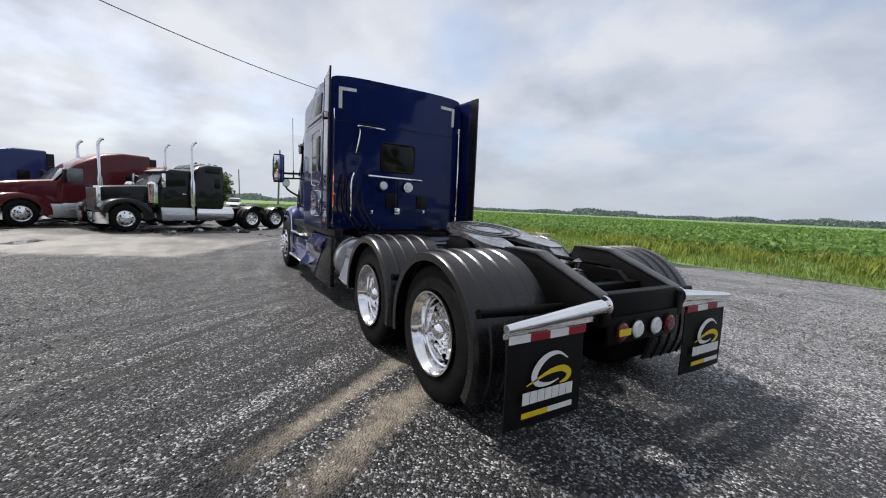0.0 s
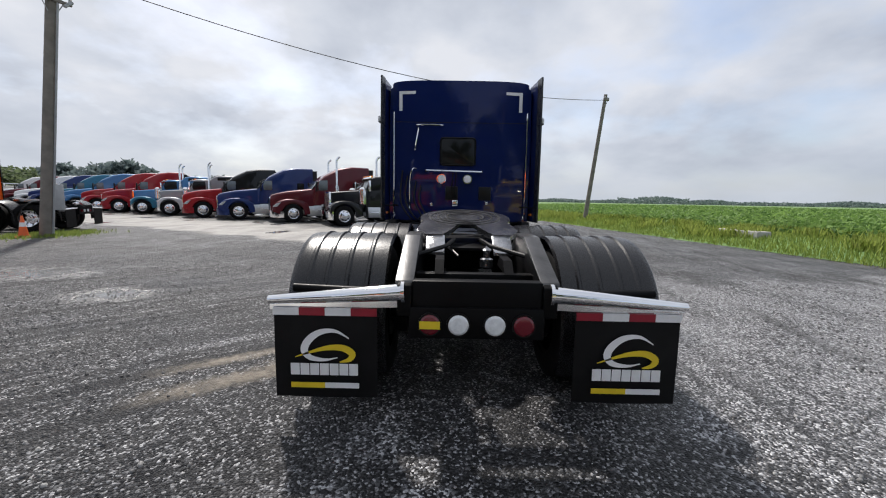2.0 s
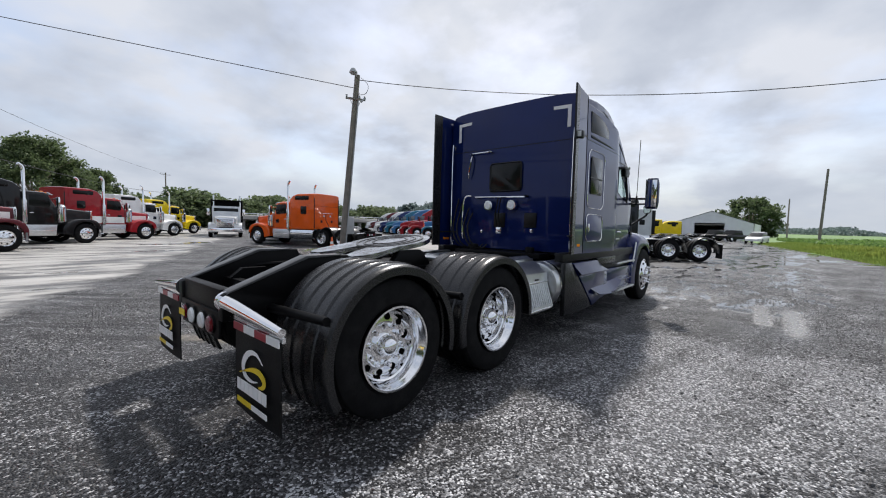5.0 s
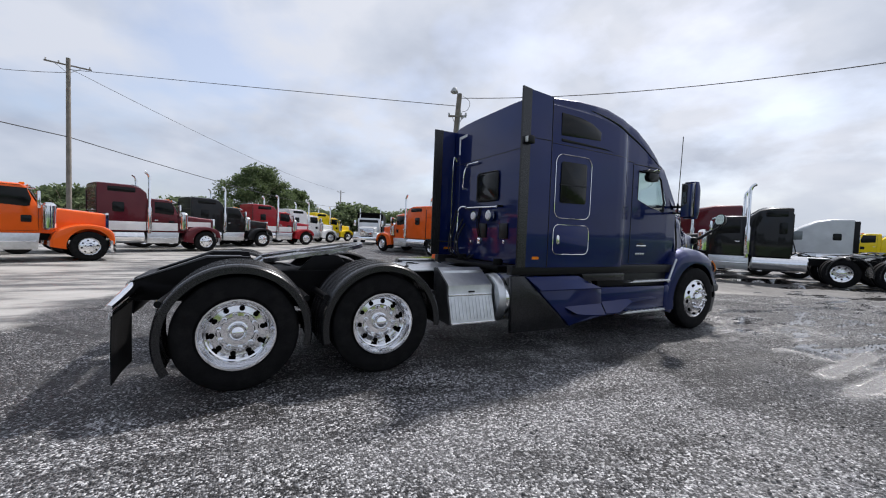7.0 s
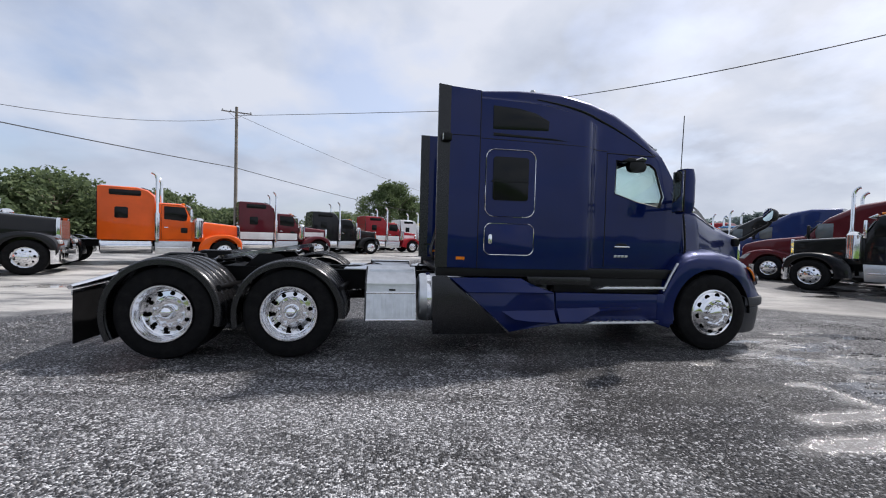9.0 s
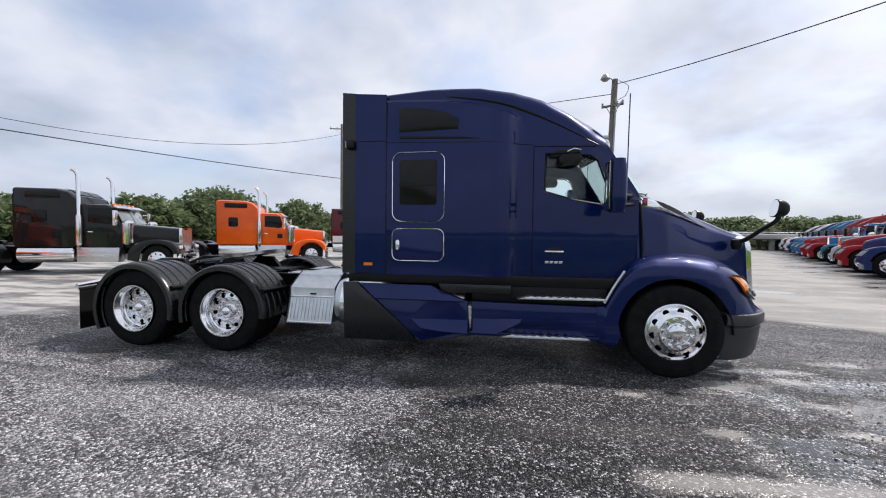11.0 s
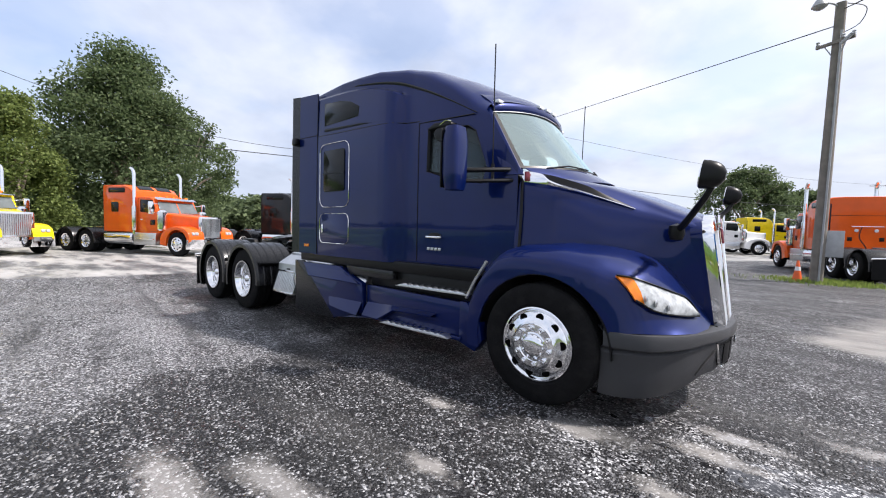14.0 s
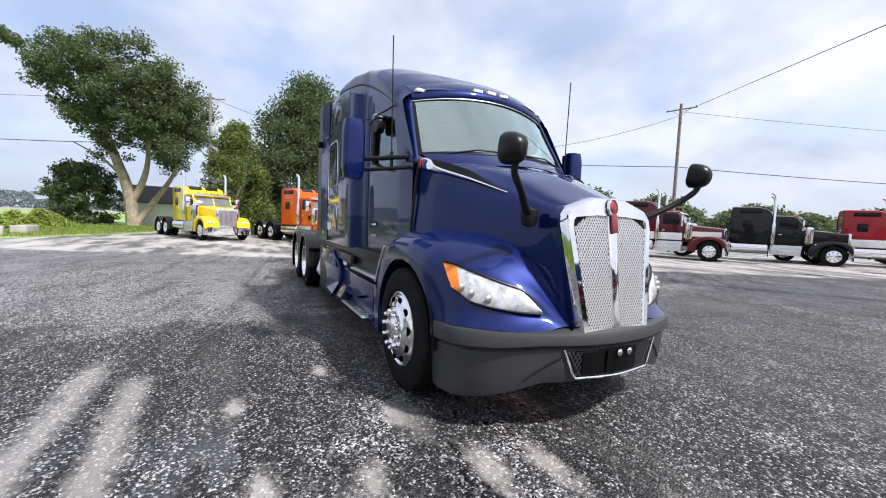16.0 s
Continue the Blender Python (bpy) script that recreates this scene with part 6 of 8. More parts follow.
# ---- poles and wires ----
def pole(base, top, arms=(), lamp=False, twin=False, label="weathered wooden utility pole", r=0.15):
    P = thing("utility_pole", base, 0, label, "utility pole", "utility poles")
    b, t = Vector((0, 0, -0.02)), Vector(top) - Vector(base)
    part("shaft", cyl(bmesh.new(), b, t, r, r * 0.72, 14), WOOD, P)
    if twin:
        part("conduit", cyl(bmesh.new(), Vector((0.05, -0.19, 0)), Vector((0.05, -0.17, 0)) + (t - b) * 0.9, 0.03, seg=8), PORCELAIN, P, "grey steel conduit")
        part("meter_box", box(0.13, 0.56, -0.20, 0.06, 0.85, 1.68, 0.015), PORCELAIN, P)
    for z, turn, length in arms:
        c = b + (t - b) * (z / t.z)
        d = Vector((math.cos(radians(turn)), math.sin(radians(turn)), 0))
        n = Vector((-d.y, d.x, 0)) * 0.13
        bm = bmesh.new()
        tube(bm, [c - d * length / 2 + n, c + d * length / 2 + n], 0.055, 4)
        arm = part("crossarm", bm, WOOD, P)
        for k in (-0.46, -0.2, 0.46):
            q = c + d * length * k + n
            part("insulator", lathe(bmesh.new(), [(0.02, 0.04), (0.05, 0.07), (0.035, 0.11), (0.05, 0.15), (0, 0.19)], q, "z", 10), PORCELAIN, arm)
        for k in (-0.3, 0.3):
            part("brace", cyl(bmesh.new(), c + d * length * k + n, c - Vector((0, 0, 0.55)), 0.015, seg=6), PORCELAIN, arm)
    if lamp:
        c = t + Vector((0, 0, -0.15))
        arm = part("lamp_arm", tube(bmesh.new(), bend([c, c + Vector((-0.2, -0.15, 0.12)), c + Vector((-0.42, -0.3, 0.14))], 4), 0.025, 8), PORCELAIN, P)
        part("lamp_head", lathe(bmesh.new(), [(0.05, 0.12), (0.10, 0.10), (0.17, -0.02), (0.19, -0.08), (0.10, -0.16), (0, -0.18)], c + Vector((-0.48, -0.34, 0.12)), "z", 16), PORCELAIN, P, "grey yard lamp head")
        part("fuse_holder", cyl(bmesh.new(), c + Vector((0.05, -0.22, -1.1)), c + Vector((0.25, -0.28, -0.9)), 0.05, seg=8), PORCELAIN, P)
        part("drop_loop", tube(bmesh.new(), bend([c + Vector((0.12, -0.1, 0.05)), c + Vector((0.5, -0.15, -0.2)), c + Vector((0.4, -0.15, -0.6)), c + Vector((0.1, -0.1, -0.75))], 5), 0.012, 6), WIRE, P)
    return P


pole((9.42, 13.25, 0), (9.45, 12.2, 8.3), [(7.2, 150, 0.9)], True, True, "tall grey wooden pole with yard lamp and conduit", 0.17)
pole((24.3, -9.4, 0), (23.75, -10.1, 8.45), [(8.1, 130, 0.5)], label="leaning wooden pole in the grass verge")
pole((60.0, -6.2, 0), (60.3, -6.5, 8.8), label="leaning wooden pole in the grass verge")
pole((98.0, -3.5, 0), (101.0, -3.5, 8.2), label="leaning wooden pole in the grass verge")
pole((-9.9, 28.2, 0), (-9.9, 28.2, 11.5), [(11.1, 15, 2.2)])
pole((-28.0, -4.9, 0), (-28.0, -4.9, 11.2), [(10.8, 70, 2.2)])
pole((22.0, 96.0, 0), (22.0, 96.0, 11.0), [(10.6, 20, 2.2)])
E1 = thing("pole_transformer", (-27.72, -4.7, 7.7), 0, "grey pole-mounted can transformer", "transformer")
part("can", lathe(bmesh.new(), [(0, 0), (0.22, 0.0), (0.24, 0.03), (0.24, 0.75), (0.2, 0.82), (0, 0.84)], (0, 0, 0), "z", 18), PORCELAIN, E1)
part("bracket", box(-0.3, -0.05, -0.3, 0.1, 0.3, 0.4), PORCELAIN, E1)


def wire(a, b, sag, r=0.016):
    a, b = Vector(a), Vector(b)
    pts = [a.lerp(b, k / 24) - Vector((0, 0, 4 * sag * (k / 24) * (1 - k / 24))) for k in range(25)]
    tagged(part("overhead_wire", tube(bmesh.new(), pts, r, 6), WIRE), "thin black overhead cable strung between poles", "cable", "overhead wires")


wire((9.45, 12.25, 8.1), (23.75, -10.1, 8.1), 1.0)
wire((9.45, 12.4, 7.75), (-9.9, 28.2, 10.8), 0.02)
wire((-9.9, 28.2, 10.6), (-28.0, -4.9, 10.9), 3.7)
wire((-9.9, 28.2, 6.6), (-28.0, -4.9, 7.2), 0.4, 0.03)
wire((-9.9, 28.2, 6.6), (22.0, 96.0, 6.8), 0.9, 0.03)
wire((-9.9, 28.2, 10.9), (22.0, 96.0, 10.8), 1.0)
wire((-28.0, -4.9, 7.2), (-44.0, -40.0, 7.5), 0.6, 0.03)
wire((-28.0, -4.9, 10.9), (-44.0, -40.0, 11.0), 0.7)

# ---- parked tractors ----
CACHE = {}


def cached(key, maker, mat, sharp=35):
    k = (key, mat.name)
    if k not in CACHE:
        CACHE[k] = finish(key.split("/")[-1], maker(), mat, sharp)
    return CACHE[k]


SIMPLETYRE = finish("tyre", lathe(bmesh.new(), [(0.31, -0.10), (0.34, -0.135), (0.42, -0.14), (0.485, -0.12), (0.51, -0.09), (0.51, 0.09), (0.485, 0.12), (0.42, 0.14), (0.31, 0.10)], (0, 0, 0), "y", 26), RUBBER)


def simple_rim(profile, hole_at, hole_y):
    """A wheel disc with eight black faces for hand holes and a ring of nuts."""
    bm = lathe(bmesh.new(), profile, (0, 0, 0), "y", 24)
    for k in range(8):
        a = 2 * math.pi * k / 8 + 0.2
        c = (hole_at * math.cos(a), hole_at * math.sin(a))
        # flat black face in place of a shaded opening
        f = bm.faces.new([bm.verts.new((c[0] + 0.031 * math.cos(q), hole_y, c[1] + 0.031 * math.sin(q))) for q in (2 * math.pi * i / 8 for i in range(8))])
        f.material_index = 1
        a += 0.39
        cyl(bm, (0.14 * math.cos(a), hole_y, 0.14 * math.sin(a)), (0.14 * math.cos(a), hole_y - 0.045, 0.14 * math.sin(a)), 0.016, 0.012, 6)
    return finish("rim", bm, [ALU, HOLEBLACK])


SRIM_F = simple_rim([(0.31, -0.11), (0.30, -0.13), (0.275, -0.10), (0.25, -0.12), (0.16, -0.145), (0.10, -0.15), (0.09, -0.20), (0, -0.215)], 0.212, -0.139)
SRIM_R = simple_rim([(0.31, -0.11), (0.30, -0.14), (0.265, -0.11), (0.25, -0.02), (0.17, 0.0), (0.11, -0.01), (0.09, -0.09), (0, -0.10)], 0.211, -0.018)
# opaque glass whose grey base colour carries the sky's reflection
PWS = surface("sky_paled_glass", (0.13, 0.15, 0.155), 0.10, 0, 0.3, 1.2, 40, 0, 1.0)


def sculpted_fender(s, profile, y_in, y_out, r=0.59):
    """A full-bodied front fender: its outline from rear to front, and the wheel's arch cut into its side."""
    P = bend([(x, 0, z) for x, z in profile], 3)
    n = len(P)
    A = [Vector((r * math.cos(radians(188 - 197 * i / (n - 1))), 0, 0.51 + 1.03 * r * math.sin(radians(188 - 197 * i / (n - 1))))) for i in range(n)]
    rows = []
    for f, y, up in ((0, y_out - 0.08, 0), (0, y_out - 0.012, 0), (0.45, y_out, 0), (0.84, y_out - 0.018, 0), (1, y_out - 0.085, 0), (1, (y_in + y_out) / 2, 0.018), (1, y_in, 0.01)):
        rows.append([(a.lerp(p, f).x, s * y, a.lerp(p, f).z + up) for a, p in zip(A, P)])
    bm = bmesh.new()
    skin(bm, rows)
    return bm


CLASSIC_WING = [(-0.98, 0.50), (-0.93, 0.85), (-0.72, 1.10), (-0.35, 1.235), (0.05, 1.26), (0.40, 1.20), (0.62, 1.05), (0.70, 0.85), (0.70, 0.66)]
AERO_WING = [(-0.95, 0.48), (-0.90, 0.85), (-0.70, 1.12), (-0.30, 1.26), (0.10, 1.30), (0.50, 1.25), (0.84, 1.10), (1.03, 0.88), (1.07, 0.62)]


def ring_body(stations, n=8):
    """A closed body over stations (x, half width, bottom, shoulder, crown), in the round."""
    rows = []
    for x, w, z0, zs, zc in stations:
        half = [(w, z0), (w, z0 + (zs - z0) * 0.5), (w, zs)]
        for k in range(1, n + 1):
            a = math.pi / 2 * k / n
            half.append((w * math.cos(a) ** 0.55 if k < n else 0.0, zs + (zc - zs) * math.sin(a) ** 0.55))
        rows.append([(x, -y, z) for y, z in half] + [(x, y, z) for y, z in reversed(half[:-1])])
    bm = bmesh.new()
    vs = skin(bm, rows)
    bm.faces.new(vs[0])
    bm.faces.new(vs[-1])
    return bm


def arch_fender(x, r, s, y0, y1, a0=-8, a1=188, lip=0.05):
    rows = []
    for k in range(22):
        a = radians(a0 + (a1 - a0) * k / 21)
        rows.append([(x - rr * math.cos(a), s * yy, 0.50 + rr * math.sin(a) * 1.02) for rr, yy in ((r, y0), (r, y1 - 0.04), (r - 0.015, y1), (r - lip, y1))])
    bm = bmesh.new()
    skin(bm, rows)
    thick(bm, 0.012)
    return bm


def tractor(at, heading, body, style="classic", second=None, stacks=True, group="", label="", sleeper=3.05, rear=(-5.1, -6.42), back=-4.30):
    """A parked bobtail tractor. at: the middle of its front axle on the ground."""
    T = thing("parked_tractor", (at[0], at[1], 0), heading, label, "truck", group)
    F = second or body
    S = style

    def put(name, key, maker, mat, sharp=35, lab=""):
        return part(name, cached(S + "/" + key + "/" + name, maker, mat, sharp), None, T, lab)
    aero = style == "aero"
    xb = 1.15 if aero else 0.72
    for s in (-1, 1):
        put("frame_rail", f"r{s}", lambda: box(rear[1] - 0.75, xb - 0.2, s * 0.43 - 0.04, s * 0.43 + 0.04, 0.70, 0.96), FRAME)
    put("fifth_wheel", "f", lambda: slab(bmesh.new(), [(-5.75 + 0.46 * math.cos(radians(a)), 0.46 * math.sin(radians(a))) for a in range(-125, 126, 10)] + [(-6.25, 0.3), (-5.9, 0.06), (-5.9, -0.06), (-6.25, -0.3)], 1.08, 1.16, 0, "xy"), GREASE)
    put("crossmember", "c1", lambda: box(rear[1] - 0.75, rear[1] - 0.66, -0.45, 0.45, 0.62, 0.93), FRAME)
    put("deck_plate", "d", lambda: box(-4.95, -4.3, -0.5, 0.5, 0.965, 0.99), DULL)
    for s in (-1, 1):
        for x, me, front in ((0, SRIM_F, True), (rear[0], SRIM_R, False), (rear[1], SRIM_R, False)):
            w = new("wheel")
            w.parent = T
            w.empty_display_size = 0.2
            w.matrix_basis = pose(x, s * (1.02 if front else 1.07), 0.51, 0, 0, 0 if s < 0 else 180)
            for dy in ((0,) if front else (0, 0.33)):
                o = new("tyre", SIMPLETYRE); o.parent = w; o.location = (0, dy, 0)
            o = new("rim", me); o.parent = w
        put("mudflap", f"m{s}", lambda: box(rear[1] - 0.72, rear[1] - 0.70, min(s * 0.62, s * 1.22), max(s * 0.62, s * 1.22), 0.18, 0.82), FLAP)
        put("fender", f"rf{s}", lambda: arch_fender(rear[0], 0.62, s, 0.6, 1.24), PLASTIC)
        put("fender", f"rg{s}", lambda: arch_fender(rear[1], 0.62, s, 0.6, 1.24), PLASTIC)
        put("fuel_tank", f"t{s}", lambda: lathe(bmesh.new(), [(0, -4.25), (0.26, -4.24), (0.31, -4.20), (0.31, -2.62), (0.26, -2.58), (0, -2.57)], (0, s * 0.86, 0.72), "x", 22), ALU)
        put("step_box", f"s{s}", lambda: slab(bmesh.new(), [(-2.5, 0.42), (-1.25, 0.42), (-1.2, 0.95), (-2.5, 0.95)], s * 0.62, s * 1.10, 0.02), DULL)
        put("tread", f"tr{s}", lambda: box(-2.45, -1.3, min(s * 1.0, s * 1.16), max(s * 1.0, s * 1.16), 0.66, 0.70, 0.008), ALU)
        if stacks:
            st = put("exhaust_pipe", f"e{s}", lambda: lathe(bmesh.new(), [(0.075, 0.9), (0.075, 2.1), (0.062, 2.2), (0.062, 3.4), (0.06, 3.42)], (-2.42, s * 1.10, 0), "z", 14), CHROME)
            part("stack_tip", cached("classic/tip" + str(s) + "/stack_tip", lambda: tube(bmesh.new(), bend([(-2.42, s * 1.10, 3.38), (-2.43, s * 1.10, 3.55), (-2.50, s * 1.10, 3.68), (-2.60, s * 1.10, 3.74)], 4), 0.066, 12), CHROME), None, st)
            part("heat_shield", cached("classic/hs" + str(s) + "/heat_shield", lambda: lathe(bmesh.new(), [(0.10, 1.05), (0.105, 1.1), (0.105, 2.05), (0.10, 2.1)], (-2.42, s * 1.10, 0), "z", 14), ALU), None, st)
        put("mirror", f"mi{s}", lambda: box(-1.28, -1.20, min(s * 1.18, s * 1.38), max(s * 1.18, s * 1.38), 1.75, 2.30, 0.02), ALU if not aero else BLACKTRIM)
        for za, zb in ((2.2, 2.24), (1.82, 1.82)):
            put("mirror_arm", f"ma{s}{za}", lambda: tube(bmesh.new(), [(-1.30, s * 0.9, za), (-1.24, s * 1.28, zb)], 0.018, 6), ALU if not aero else BLACKTRIM)
        put("side_window", f"w{s}", lambda: slab(bmesh.new(), [(-2.2, 1.86), (-1.55, 1.80), (-1.42, 1.82), (-1.38, 2.05), (-1.48, 2.38), (-2.2, 2.40)], s * 0.985, s * 1.018, 0.01), PWS if aero else TINTED)
        put("door_line", f"dl{s}", lambda: outline_tube(bmesh.new(), [(-2.28, 1.02), (-1.22, 1.02), (-1.22, 1.95), (-1.40, 2.46), (-2.28, 2.46)], s * 1.012, 0.006), BLACKTRIM)
        put("door_handle", f"dh{s}", lambda: box(-2.2, -2.05, min(s * 1.01, s * 1.035), max(s * 1.01, s * 1.035), 1.5, 1.54, 0.006), CHROME)
        put("sleeper_window", f"sw{s}{back}", lambda: slab(bmesh.new(), rounded(max(-3.78, back + 0.15), -3.36, 1.84, 2.28, 0.06), s * 1.08, s * 1.115, 0.006), TINTED)
        if not aero:
            put("roof_window", f"rw{s}{sleeper}{back}", lambda: slab(bmesh.new(), rounded(max(-3.95, back + 0.15), -2.95, sleeper - 0.36, sleeper - 0.14, 0.05), s * 1.05, s * 1.108, 0.006), TINTED)
            put("air_cleaner", f"ac{s}", lambda: lathe(bmesh.new(), [(0, 1.05), (0.13, 1.06), (0.19, 1.12), (0.19, 1.85), (0.13, 1.93), (0.06, 1.96), (0, 1.96)], (-0.98, s * 0.98, 0), "z", 18), CHROME)
            put("front_fender", f"ff{s}", lambda: sculpted_fender(s, CLASSIC_WING, 0.45, 1.17), F)
            for ya, yb in ((0.72, 0.86), (0.88, 1.02)):
                put("headlamp", f"h{s}{ya}", lambda: box(0.60, 0.725, min(s * ya, s * yb), max(s * ya, s * yb), 0.90, 1.03, 0.03), HEADLENS)
            put("peep_window", f"pw{s}", lambda: slab(bmesh.new(), rounded(-1.62, -1.38, 1.30, 1.52, 0.03), s * 0.985, s * 1.016, 0.004), TINTED)
        else:
            put("front_fender", f"ff{s}", lambda: sculpted_fender(s, AERO_WING, 0.45, 1.15), F)
            put("headlamp", f"h{s}", lambda: slab(bmesh.new(), [(0.62, 1.12), (0.88, 1.03), (1.06, 0.86), (0.84, 0.86)], s * 0.76, s * 1.155, 0.02), HEADLENS)
            put("skirt", f"sk{s}", lambda: slab(bmesh.new(), [(-4.2, 0.35), (-0.75, 0.35), (-0.75, 0.9), (-4.2, 1.0)], s * 1.05, s * 1.13, 0.02), F if label.find("skirt") >= 0 else DULL)
    for s in (-1, 1):
        put("flap_hanger", f"fh{s}", lambda: tube(bmesh.new(), [(rear[1] - 0.71, s * 0.46, 0.86), (rear[1] - 0.71, s * 1.24, 0.83)], 0.028, 8), ALU)
        put("tail_lamp", f"tl{s}", lambda: lathe(bmesh.new(), [(0.055, 0), (0.055, -0.02), (0, -0.028)], (rear[1] - 0.75, s * 0.28, 0.76), "x", 14), REDLENS)
        put("reversing_lamp", f"rl{s}", lambda: lathe(bmesh.new(), [(0.05, 0), (0.05, -0.02), (0, -0.026)], (rear[1] - 0.75, s * 0.12, 0.76), "x", 14), WHITELENS)
        if not aero:
            put("deck_lamp", f"dk{s}{back}", lambda: lathe(bmesh.new(), [(0.055, 0.0), (0.06, -0.04), (0, -0.055)], (back, s * 0.28, 1.75), "x", 14), WHITELENS)
            put("deck_vent", f"dv{s}{back}", lambda: box(back - 0.015, back + 0.01, s * 0.45 - 0.07, s * 0.45 + 0.07, 1.36, 1.50, 0.004), BLACKTRIM)
            put("corner_trim", f"ct{s}{back}{sleeper}", lambda: box(back - 0.03, back + 0.015, min(s * 1.04, s * 1.075), max(s * 1.04, s * 1.075), 1.05, sleeper - 0.25, 0.006), BLACKTRIM)
    if not aero:
        put("hose_bar", f"hb{back}", lambda: tube(bmesh.new(), [(back, -0.45, 1.90), (back - 0.08, -0.45, 1.90), (back - 0.08, 0.45, 1.90), (back, 0.45, 1.90)], 0.014, 6), CHROME)
        put("back_seam", f"bs{back}", lambda: box(back - 0.006, back + 0.01, -1.03, 1.03, 2.30, 2.312), BLACKTRIM)
        put("air_hose", f"ah{back}", lambda: tube(bmesh.new(), bend([(back - 0.08, 0.15, 1.88), (back - 0.16, 0.25, 1.5), (back - 0.25, 0.1, 1.15), (back - 0.1, 0.0, 1.0)], 4), 0.018, 6), BLACKTRIM)
        put("sleeper", f"sl{sleeper}{back}", lambda: ring_body([(back, 1.08, 1.0, sleeper - 0.12, sleeper), (back + 0.05, 1.10, 0.98, sleeper - 0.08, sleeper + 0.02), (-3.1, 1.10, 0.98, sleeper - 0.10, sleeper + 0.02), (-2.75, 1.10, 0.98, sleeper - 0.22, sleeper - 0.06), (-2.52, 1.06, 0.98, sleeper - 0.45, sleeper - 0.25), (-2.48, 1.02, 1.0, 2.45, 2.55)]), body)
        for s in (-1, 1):
            def pane():
                bm = bmesh.new()
                skin(bm, [[(x, s * y, z + sleeper) for y in (0.08, 0.40, 0.76)] for x, z in ((-2.99, 0.022), (-2.77, -0.040), (-2.57, -0.190))])
                thick(bm, 0.012)
                return bm
            put("sloping_window", f"slw{s}{sleeper}{back}", pane, TINTED)
        put("centre_post", "cp", lambda: box(-0.02, 0.036, -0.02, 0.02, 1.84, 2.36), body).matrix_basis = pose(-1.17, 0, 1.84, 0, -27, 0) @ pose(0, 0, -1.84)
        put("cab", "cab", lambda: ring_body([(-2.48, 1.0, 0.95, 2.42, 2.52), (-2.4, 1.01, 0.95, 2.45, 2.56), (-1.65, 1.01, 0.95, 2.44, 2.55), (-1.50, 1.0, 0.95, 2.38, 2.48), (-1.22, 0.98, 0.95, 1.80, 1.86), (-1.15, 0.95, 0.95, 1.75, 1.8)]), body)
        put("windscreen", "ws", lambda: slab(bmesh.new(), [(-0.92, 1.84), (0.92, 1.84), (0.86, 2.36), (-0.86, 2.36)], 0.0, 0.03, 0.01, "yz"), PWS).matrix_basis = pose(-1.17, 0, 1.84, 0, -27, 0) @ pose(0, 0, -1.84)
        put("sun_visor", "sv", lambda: slab(bmesh.new(), [(-1.45, 2.43), (-1.26, 2.385), (-1.25, 2.41), (-1.44, 2.52)], -0.94, 0.94, 0.01), CHROME)
        put("hood", "hood", lambda: ring_body([(-1.22, 0.80, 0.95, 1.72, 1.86), (-0.6, 0.70, 0.90, 1.68, 1.80), (0.45, 0.54, 0.85, 1.60, 1.70), (0.54, 0.52, 0.85, 1.57, 1.66)]), body)
        put("grille", "gr", lambda: slab(bmesh.new(), rounded(-0.56, 0.56, 0.72, 1.70, 0.06), 0.53, 0.62, 0.02, "yz"), CHROME)

        def bars():
            return box(0.61, 0.635, -0.012, 0.012, 0.80, 1.60)
        for k in range(15):
            put("grille_bar", "gb", bars, ALU).location.y = -0.44 + 0.88 * k / 14
        put("grille_recess", "grr", lambda: box(0.60, 0.623, -0.48, 0.48, 0.78, 1.62), DULL)
        put("bumper", "bu", lambda: slab(bmesh.new(), [(0.55, -1.2), (0.62, -1.22), (0.74, -1.0), (0.78, -0.4), (0.78, 0.4), (0.74, 1.0), (0.62, 1.22), (0.55, 1.2), (0.66, 0.95), (0.70, 0), (0.66, -0.95)], 0.32, 0.72, 0, "xy"), CHROME)
        for k in range(5):
            put("cab_marker", f"cm{k}", lambda: box(-1.62, -1.5, -0.64 + 0.32 * k - 0.05, -0.64 + 0.32 * k + 0.05, 2.50, 2.58, 0.02), AMBER)
    else:
        for sd in (-1, 1):
            put("side_extender", f"ext{sd}", lambda: box(-4.60, -4.33, min(sd * 1.07, sd * 1.115), max(sd * 1.07, sd * 1.115), 1.05, 3.08, 0.012), BLACKTRIM)
            put("rear_rail", f"rr{sd}", lambda: tube(bmesh.new(), bend([(-4.35, sd * 0.62, 1.25), (-4.42, sd * 0.62, 1.30), (-4.42, sd * 0.62, 2.05), (-4.35, sd * 0.62, 2.10)], 3), 0.016, 6), CHROME)
        put("rear_window", "rwn", lambda: slab(bmesh.new(), rounded(-0.22, 0.22, 1.95, 2.30, 0.04), -4.362, -4.345, 0.004, "yz"), TINTED)
        h = 3.25
        put("sleeper", "sl", lambda: ring_body([(-4.35, 1.09, 1.0, h - 0.2, h - 0.02), (-4.3, 1.11, 0.98, h - 0.16, h), (-3.3, 1.11, 0.98, h - 0.18, h), (-2.6, 1.10, 0.98, h - 0.4, h - 0.12), (-2.1, 1.04, 0.98, 2.55, h - 0.38), (-1.75, 1.0, 0.97, 2.42, 2.66), (-1.62, 0.99, 0.97, 2.36, 2.52), (-1.12, 0.95, 0.97, 1.75, 1.92), (-1.08, 0.93, 0.97, 1.70, 1.85)], 10), body)
